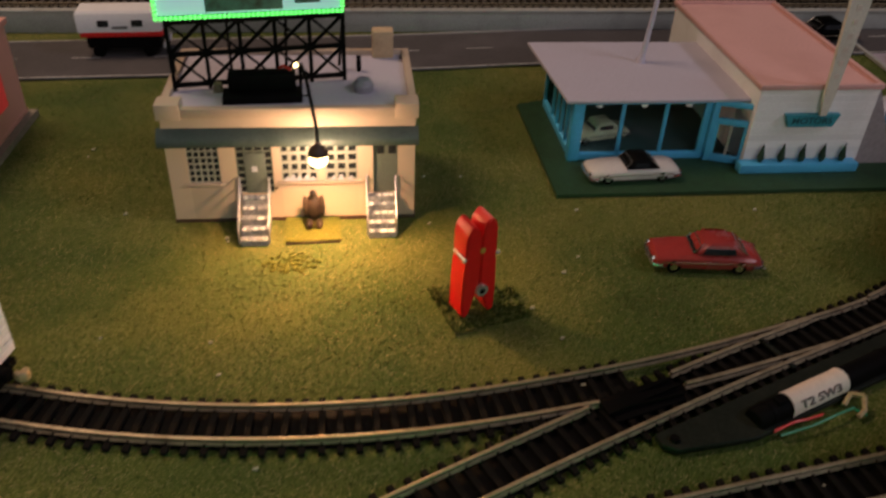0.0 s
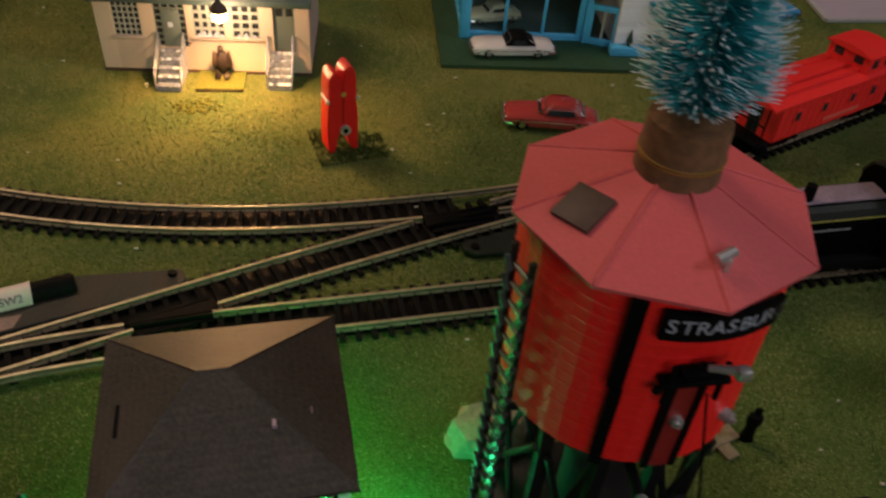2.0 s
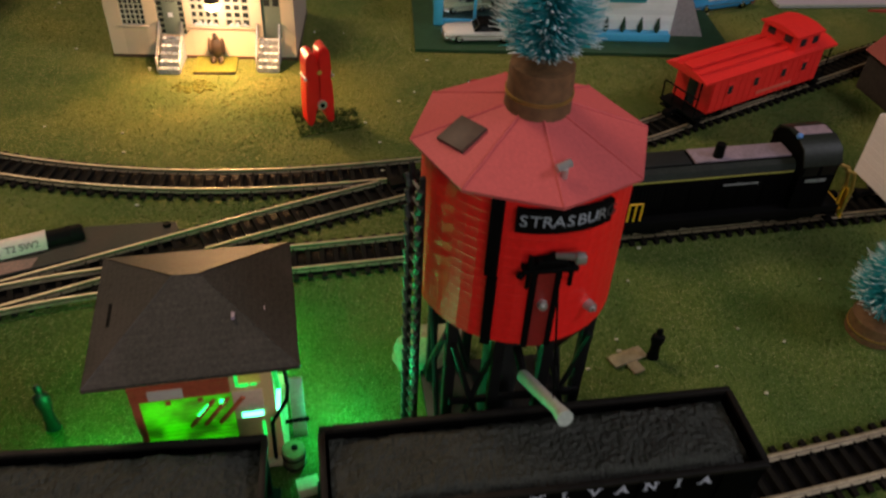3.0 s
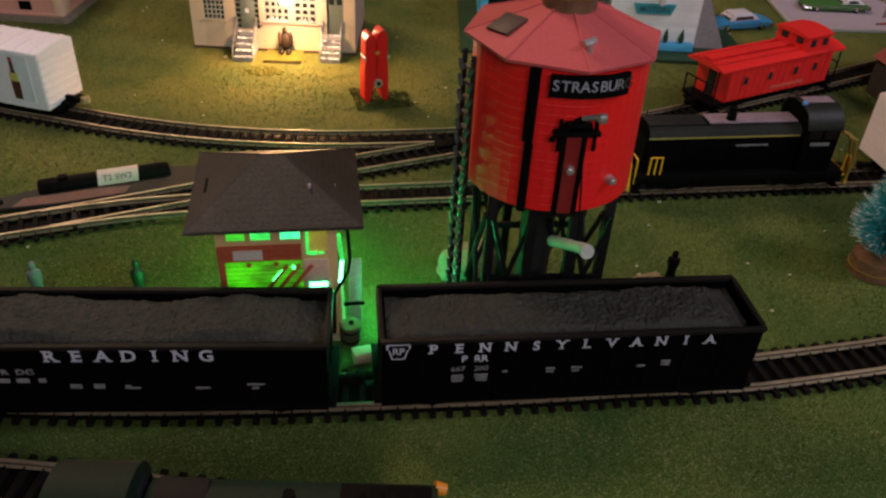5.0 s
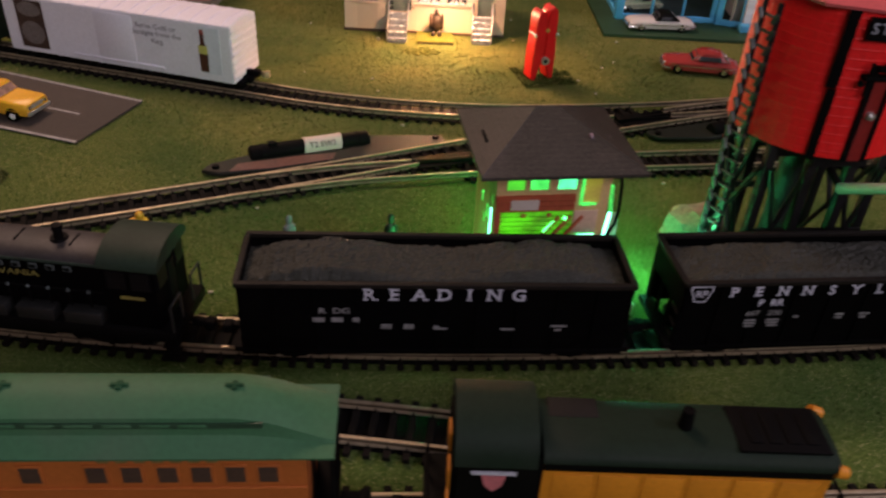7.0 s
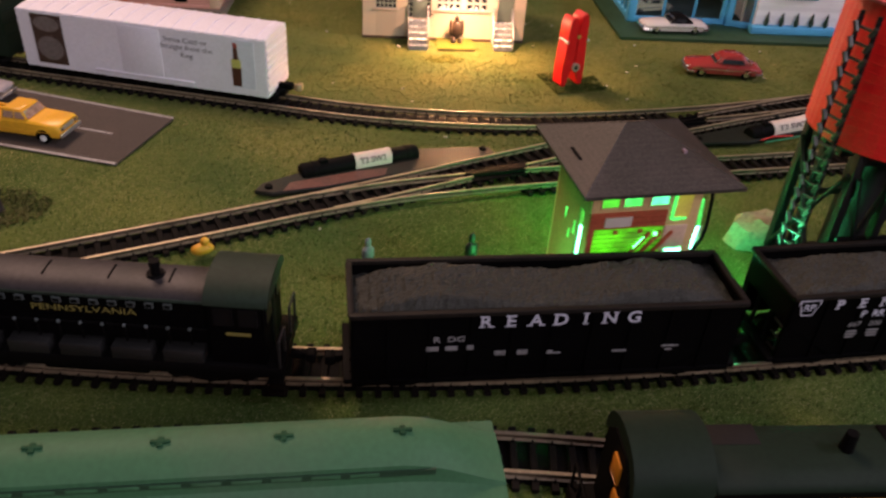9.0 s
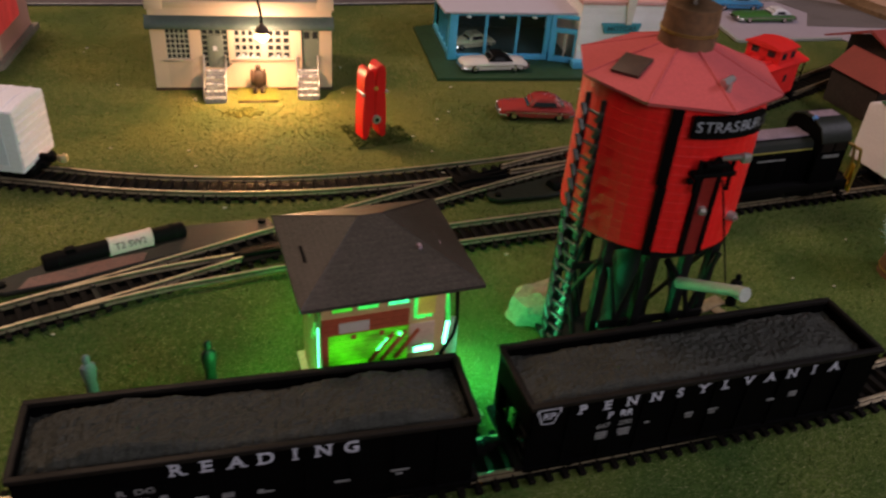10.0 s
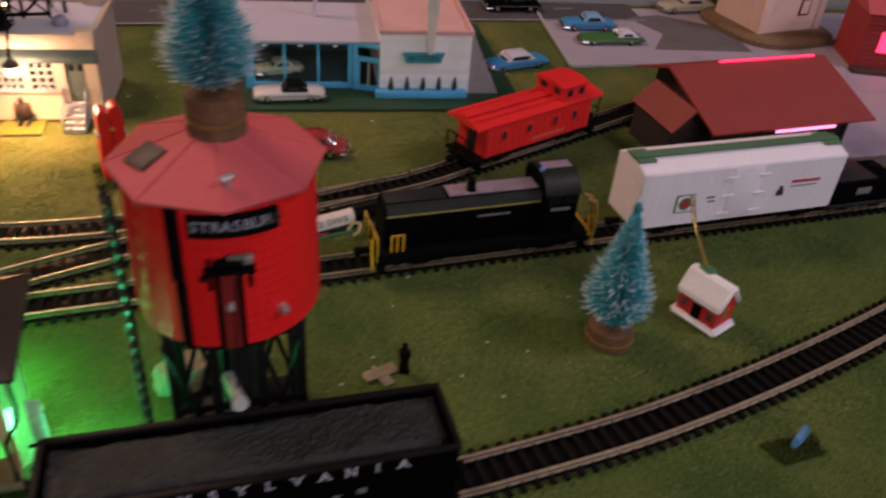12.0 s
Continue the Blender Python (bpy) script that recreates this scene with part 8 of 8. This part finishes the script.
def camper(x, y, a):
    ob = thing("camper_truck", mm(x, y, 1.6, 0, 0, a), "white and red toy camper with a black chassis", "camper")
    L, W = 29, 12.5
    bm = one(box, -L + 3, L - 2, -W + 1.5, W - 1.5, 6, 20)
    bmesh.ops.bevel(bm, geom=bm.edges[:], offset=1.0, segments=2, affect="EDGES")
    part("lower_body", bm, BLACK, ob)
    bx("red_band", (-L - 0.2, L + 0.2, -W - 0.2, W + 0.2, 15.5, 19), RED_CAB, ob, "red band", bevel=0.3)
    bm = one(prism, [(-W, 18), (W, 18), (W, 31), (W - 2.5, 34), (-W + 2.5, 34), (-W, 31)], "x", -L - 2, L)
    bmesh.ops.bevel(bm, geom=bm.edges[:], offset=1.0, segments=2, affect="EDGES")
    up = part("upper_body", bm, WHITE, ob, "white upper body")
    for u in (-16, 8):
        bx("window", (u, u + 8, -W - 0.3, -W + 0.2, 23, 28), DARK_GLASS, up, bevel=0.2)
    bx("letter_board", (-6, 5, -W - 0.25, -W + 0.2, 21.5, 23.5), FADED, up)
    bx("bumper", (L - 0.5, L + 3, -W, W, 6, 9), WHITE, ob, bevel=0.5)
    for s in (-1, 1):
        for u in (-18, 18):
            part("wheel", one(rod, (u, s * (W - 2), 4.5), (u, s * W, 4.5), 4.5, seg=16), BLACK, ob)


camper(-92, 629, -3)


# ---------------------------------------------------------------- left side
def road_card():
    c = thing("road_card", pose(0, 0, 0), "dark brown printed road card with pale edge lines", "road card", kind="structure")
    # far edge and near edge run towards the back left
    A, B = Vector((-172, 239)), Vector((-197, 182))
    d = Vector((-109, 50)).normalized()
    far = [A, A + d * 330]
    near = [B, B + (Vector((-109, 44)).normalized()) * 330]
    bm = one(prism, [tuple(A), tuple(far[1]), tuple(near[1]), tuple(B)], "z", 0.0, 1.1)
    part("card", bm, ASPHALT_BROWN, c)
    for p, q in (far, near):
        bm = bmesh.new()
        n = (q - p).normalized()
        s = Vector((-n.y, n.x)) * 1.1
        prism(bm, [tuple(p - s), tuple(q - s), tuple(q + s), tuple(p + s)], "z", 1.0, 1.35)
        part("edge_line", bm, ROAD_LINE, c)
    mid0, mid1 = (A + B) / 2, (far[1] + near[1]) / 2
    n = (mid1 - mid0).normalized()
    s = Vector((-n.y, n.x)) * 0.8
    for k in range(7):
        p = mid0 + n * (22 + k * 44)
        bm = bmesh.new()
        prism(bm, [tuple(p - s), tuple(p + n * 24 - s), tuple(p + n * 24 + s), tuple(p + s)], "z", 1.05, 1.35)
        part("lane_dash", bm, ROAD_LINE, c)


road_card()


def salmon_house():
    ob = thing("salmon_building", mm(-156, 434, 0, 0, 0, -8), "salmon pink building with a red side door", "building")
    W, D, H = 150.0, 90.0, 62.0
    part("base_slab", one(prism, [(-W - 4, -5), (2, -5), (5, 1), (5, D + 4), (-W - 4, D + 4)], "z", -0.2, 4), paint("grey_slab", (0.22, 0.18, 0.13), 0.8, 0, 500, 0.25, 0.4, 40), ob, "grey base slab")
    bx("plinth", (-W - 0.4, 0.5, -0.5, D + 0.5, 4, 7), PINK_WALL, ob, bevel=0.6)
    part("wall_block", one(box, -W, 0, 0, D, 5, H), PINK_WALL, ob)
    bx("corner_pilaster", (-7, 0.8, -0.8, 14, 5, H), paint("peach_pilaster", (0.74, 0.48, 0.34), 0.7), ob, "peach corner pilaster", bevel=0.4)
    bx("cornice", (-W - 2, 2, -2, D + 2, H, H + 4), PINK_WALL, ob, bevel=0.6)
    sign = bx("sign_board", (-57, -15.5, -0.8, 0.2, 34, 42), paint("dark_sign_rim", (0.09, 0.025, 0.025), 0.6), ob, "narrow sign board with a dark red rim", bevel=0.3)
    bx("sign_face", (-54.5, -17.5, -1.1, -0.6, 36, 39.6), PINK_WALL, sign)
    bx("vent", (-35, -25, -0.7, 0.4, 9, 16), BLACK, ob, "dark vent opening")
    d = bx("door", (-100, -73, -0.9, 0.3, 5, 42), paint("rust_door", (0.50, 0.11, 0.03), 0.5), ob, "rust-red door", bevel=0.4)
    bx("door_panel", (-97, -76, -1.3, -0.6, 9, 38), paint("rust_door_panel", (0.46, 0.12, 0.05), 0.5), d)
    bx("window", (0.2, 0.9, 16, 66, 20, 50), lit_board("red_lit_panel", (0.60, 0.07, 0.06), (1.0, 0.06, 0.05), 0.16, 0.26), ob, "side panel glowing red")


salmon_house()


# ---------------------------------------------------------------- right side
def right_lot():
    ob = thing("parking_lot", pose(0, 0, 0), "lilac-grey parking lot with a pale kerb", "parking lot", kind="structure")
    outline = [(484, 437), (505, 590), (500, 602), (880, 560), (960, 500), (960, 330), (690, 240), (640, 240), (640, 330), (600, 434)]
    part("paving", one(prism, outline, "z", 0.0, 1.1), LOT, ob)
    part("asphalt_patch", one(prism, [(588, 470), (690, 455), (700, 520), (640, 566), (600, 560), (618, 510)], "z", 1.0, 1.5), paint("worn_grey_asphalt", (0.13, 0.112, 0.108), 0.75, 0, 700, 0.25, 0.3, 30, (0.09, 0.075, 0.07), 0.6), ob, "worn grey-brown asphalt patch")
    for (a, b), (c, d) in zip(outline[:3], outline[1:3] + outline[2:3]):
        if (a, b) == (c, d):
            continue
        n = Vector((c - a, d - b)).normalized()
        s = Vector((-n.y, n.x)) * 1.6
        bm = one(prism, [(a - s.x, b - s.y), (c - s.x, d - s.y), (c + s.x, d + s.y), (a + s.x, b + s.y)], "z", 0.0, 2.4)
        part("kerb", bm, KERB, ob)
    bm = one(prism, [(484, 434.5), (600, 431.5), (600, 434.5), (484, 437.5)], "z", 0.0, 2.4)
    part("kerb", bm, KERB, ob)
    part("gravel", one(prism, [(600, 226), (900, 226), (900, 330), (640, 330)], "z", 0.0, 0.8), paint("brown_gravel", (0.13, 0.10, 0.085), 0.9, 0, 400, 0.5, 0.8, 40), ob, "brown gravel yard")


right_lot()


def red_shed():
    ob = thing("freight_shed", mm(570, 268, 0, 0, 0, 3.6), "dark freight shed with a large rust-red roof", "shed")
    roof = paint("rust_red_roof", (0.26, 0.036, 0.026), 0.6, 0, 600, 0.12, 0.2, 30, (0.17, 0.025, 0.02), 0.5)
    dark = paint("dark_brown_boards", (0.030, 0.020, 0.016), 0.7, 0, 400, 0.3, 0.4, 60)
    bx("wall_block", (-62, 62, -24, 60, 0, 37), dark, ob)
    for k in range(20):
        bx("board", (-62 + k * 6.2, -56.2 + k * 6.2, -24.6, -23.8, 0, 37), dark, ob)
    bm = one(prism, [(-38, 37), (31, 60), (33, 60), (76, 42), (76, 40.5), (32, 58), (-38, 35.6)], "x", -73, 73)
    part("roof", bm, roof, ob, "rust-red pitched roof", smooth=False)
    bx("light_strip", (-28, 62, 30.5, 32.5, 60.2, 61.2), RED_LED, ob, "glowing red light strip on the ridge", bevel=0.3)
    bx("eave_lamp", (-20, 34, -40, -38.4, 34.2, 36.0), PINK_LED, ob, "pale pink light strip under the eave", bevel=0.3)
    for s in (-1, 1):
        part("gable_wall", one(prism, [(-24, 36), (60, 36), (60, 47), (32, 57), (-24, 39)], "x", *sorted((s * 62, s * 60))), dark, ob)
    bx("lean_to_wall", (-88, -62, -8, 42, 0, 27), dark, ob)
    lean = one(prism, [(-91, 28), (-73, 44), (-72, 44), (-61, 38), (-61, 36.6), (-72.5, 42.4), (-90, 27)], "y", -14, 44)
    part("lean_to_roof", lean, roof, ob, "small rust-red lean-to roof", smooth=False)
    part("lean_to_gable", one(prism, [(-87, 26), (-62, 26), (-62, 37), (-72.5, 42)], "y", -8, -6.5), dark, ob)
    bx("awning_beam", (-62, 62, -28, -24, 32, 35), dark, ob)
    for u in (-58, -20, 20, 58):
        part("post", one(box, u - 1.2, u + 1.2, -28, -25.6, 0, 33), dark, ob)


red_shed()


def peach_house():
    ob = thing("peach_building", mm(752, 492, 0, 0, 0, 8), "peach building on a rounded brown base", "building")
    bm = bmesh.new()
    ring = [(60 * math.copysign(abs(math.cos(u)) ** 0.6, math.cos(u)), 62 * math.copysign(abs(math.sin(u)) ** 0.6, math.sin(u)) + 30) for u in [math.tau * k / 32 for k in range(32)]]
    hull(bm, [[(x, y, 0.5) for x, y in ring], [(x, y, 6) for x, y in ring], [(x * 0.95, y * 0.95 + 1.5, 8) for x, y in ring]])
    part("base", bm, paint("brown_earth_base", (0.20, 0.12, 0.06), 0.85, 0, 400, 0.3, 0.5, 40), ob, "rounded brown base")
    peach = paint("peach_wall", (0.80, 0.55, 0.45), 0.7, 0, 700, 0.06, 0.2, 40)
    part("wall_block", one(box, -38, 44, 0, 70, 7, 70), peach, ob)
    bx("pilaster", (-39.5, -30, -1.5, 2, 7, 70), peach, ob, bevel=0.4)
    bx("pilaster", (36, 45, -1.5, 2, 7, 70), peach, ob, bevel=0.4)
    w = bx("window_frame", (10, 24, -0.9, 0.4, 24, 42), RUST, ob, bevel=0.4)
    bx("pane", (12, 22, -1.2, -0.6, 26, 40), peach, w)
    part("roof", one(prism, [(-5, 70), (35, 96), (75, 70)], "x", -44, 50), PINK_ROOF, ob)


peach_house()


def red_house():
    ob = thing("red_lit_building", mm(812, 392, 0, 0, 0, -20), "dark red building lit by a red lamp", "building")
    red = paint("deep_red_boards", (0.36, 0.03, 0.025), 0.6, 0, 500, 0.15, 0.3, 40)
    part("wall_block", one(box, -42, 60, 0, 60, 0, 60), red, ob)
    for k in range(12):
        bx("board", (-42, 60, -0.6, 0.2, 2 + k * 4.9, 6.4 + k * 4.9), red, ob)
    bx("lit_window", (-26, -6, -1.0, -0.4, 20, 40), RED_LED, ob, "window glowing red")
    bx("lit_window", (14, 34, -1.0, -0.4, 20, 40), RED_LED, ob)
    part("roof", one(prism, [(-8, 58), (30, 84), (68, 58)], "x", -48, 66), RED_ROOF, ob)
    bx("step", (-46, 64, -14, 0, 0, 5), BROWN, ob, bevel=0.5)


red_house()


# ---------------------------------------------------------------- small figures and scraps
def peg(x, y, a, hgt, body_mat, label):
    """A toy figure reduced to a plain peg."""
    bm = bmesh.new()
    hull(bm, [[(r * min(hgt, 19) / 19 * math.cos(math.tau * k / 12), r * min(hgt, 19) / 19 * 0.7 * math.sin(math.tau * k / 12), z * hgt) for k in range(12)] for r, z in ((3.2, 0.0), (2.6, 0.12), (2.2, 0.4), (3.2, 0.62), (3.0, 0.76), (1.2, 0.82), (1.6, 0.88), (1.5, 0.96), (0.6, 1.0))])
    ob = part("figurine", bm, body_mat)
    ob.matrix_world = mm(x, y, 0, 0, 0, a)
    tagged(ob, label, "figurine", "toy figurines")


peg(-20, 60, 10, 27, paint("dark_green_figure", (0.006, 0.015, 0.009), 0.5), "small dark green toy figurine standing on the grass")
peg(-67, 64, 30, 24, paint("pale_blue_figure", (0.14, 0.17, 0.17), 0.6), "small pale blue toy figurine on the grass")
peg(241, 70, -20, 19, BLACK, "small black toy figurine near the water tower")
peg(-246, 138, 0, 20, paint("brown_figure", (0.025, 0.016, 0.014), 0.6), "small brown toy figurine in the bush")


def yellow_duck():
    bm = bmesh.new()
    ball(bm, (0, 0, 6), 5.2, 12, 1.5, 0.9, 0.75)
    ball(bm, (2, 0, 11.5), 3.0, 12)
    for k in range(8):
        u = k * math.tau / 8
        rod(bm, (2 * math.cos(u), 1.5 * math.sin(u), 6), (7 * math.cos(u), 4.5 * math.sin(u), 7 + 3 * math.sin(k)), 1.4, 0.4, 6)
    ob = part("yellow_toy", bm, paint("toy_yellow", (0.72, 0.36, 0.02), 0.5))
    ob.matrix_world = mm(-143, 90, 0, 0, 0, 15) @ Matrix.Scale(0.72, 4)
    tagged(ob, "small orange-yellow toy piece on the grass behind the engine", "toy")


yellow_duck()


OLD_WOOD = paint("old_tan_wood", (0.24, 0.19, 0.11), 0.8, 0, 300, 0.25, 0.3, 60)


def scraps():
    ob = thing("plank", mm(229, 71, 0, 0, 0, 18), "pale tan plank lying on the grass", "plank")
    bx("board", (-9, 9, -3.5, 3.5, 0, 1.2), OLD_WOOD, ob, bevel=0.3)
    bx("board", (-3, 3, -10, -3.5, 0, 0.9), OLD_WOOD, ob, bevel=0.3)
    ob = thing("blue_toy", mm(413, -14, 1.4, 0, 0, 25), "small blue toy piece on a twig frame", "toy")
    bm = bmesh.new()
    prism(bm, [(-4, 0.3), (3, 0.3), (6, 4), (4, 9), (2, 12), (0, 8), (-3, 6)], "y", -1.5, 1.5)
    bmesh.ops.bevel(bm, geom=bm.edges[:], offset=0.5, segments=2, affect="EDGES")
    part("blue_piece", bm, paint("toy_blue", (0.10, 0.30, 0.55), 0.5), ob)
    bm = bmesh.new()
    rnd = random.Random(11)
    for k in range(70):
        x, y = rnd.uniform(-120, 420), rnd.uniform(30, 480)
        s = rnd.uniform(0.5, 1.1)
        box(bm, x - s, x + s, y - s * 0.5, y + s * 0.5, 0, 0.8)
    tagged(part("grass_fleck", bm, paint("pale_fleck", (0.45, 0.42, 0.3), 0.8), smooth=False), "tiny pale flecks scattered on the grass mat", "flecks", kind="stuff")


scraps()


# ---------------------------------------------------------------- grass fibres
def fibres(x0, x1, y0, y1, n, seed):
    """Short flocked fibres standing on the mat, each a slim leaning blade."""
    rng = np.random.default_rng(seed)
    x, y = rng.uniform(x0, x1, n), rng.uniform(y0, y1, n)
    u, lean = rng.uniform(0, math.tau, n), rng.uniform(0.1, 0.9, n)
    tall, wide = rng.uniform(0.7, 1.5, n), rng.uniform(0.16, 0.34, n)
    v = np.zeros((n, 3, 3))
    base = np.array([0.5 * noise.noise(Vector((a / 70, b / 70, 0))) + 0.35 * noise.noise(Vector((a / 22, b / 22, 3))) for a, b in zip(x, y)]) - 0.6
    v[:, 0] = np.stack([x - wide * np.sin(u), y + wide * np.cos(u), base], 1)
    v[:, 1] = np.stack([x + wide * np.sin(u), y - wide * np.cos(u), base], 1)
    v[:, 2] = np.stack([x + lean * np.cos(u), y + lean * np.sin(u), np.minimum(base + tall, 1.0)], 1)
    me = bpy.data.meshes.new("grass_fibres")
    me.from_pydata((v.reshape(-1, 3) * 0.001).tolist(), [], np.arange(3 * n).reshape(-1, 3).tolist())
    me.materials.append(FIBRE)
    tagged(new("grass_fibres", me), "short flocked grass fibres on the mat", "grass", kind="stuff")


def fibre_paint():
    mat = bpy.data.materials.new("grass_fibre")
    n, l, bsdf = links(mat)
    geo, ramp = n.new("ShaderNodeNewGeometry"), n.new("ShaderNodeValToRGB")
    e = ramp.color_ramp.elements
    e[0].position, e[0].color = 0.0, (0.028, 0.055, 0.009, 1)
    e[1].position, e[1].color = 1.0, (0.30, 0.29, 0.12, 1)
    for p, c in ((0.45, (0.050, 0.095, 0.016, 1)), (0.8, (0.085, 0.130, 0.028, 1)), (0.95, (0.135, 0.160, 0.042, 1))):
        m = e.new(p)
        m.color = c
    co, patch, rg, hue = n.new("ShaderNodeTexCoord"), n.new("ShaderNodeTexNoise"), n.new("ShaderNodeMapRange"), n.new("ShaderNodeHueSaturation")
    patch.inputs["Scale"].default_value, patch.inputs["Detail"].default_value = 13.0, 9
    rg.inputs["From Min"].default_value, rg.inputs["From Max"].default_value = 0.3, 0.7
    rg.inputs["To Min"].default_value, rg.inputs["To Max"].default_value = 0.72, 1.28
    l.new(co.outputs["Object"], patch.inputs["Vector"])
    l.new(patch.outputs["Fac"], rg.inputs["Value"])
    l.new(geo.outputs["Random Per Island"], ramp.inputs[0])
    l.new(ramp.outputs[0], hue.inputs["Color"])
    l.new(rg.outputs[0], hue.inputs["Value"])
    # same painted warm light as on the mat
    l.new(warm_light_tint(n, l, hue.outputs[0], (1.50, 1.14, 1.24)), bsdf.inputs["Base Color"])
    bsdf.inputs["Roughness"].default_value = 0.9
    bsdf.inputs["Specular IOR Level"].default_value = 0.15
    return mat


FIBRE = fibre_paint()
fibres(-330, 560, -60, 330, 150000, 21)
fibres(-250, 500, 330, 575, 50000, 22)
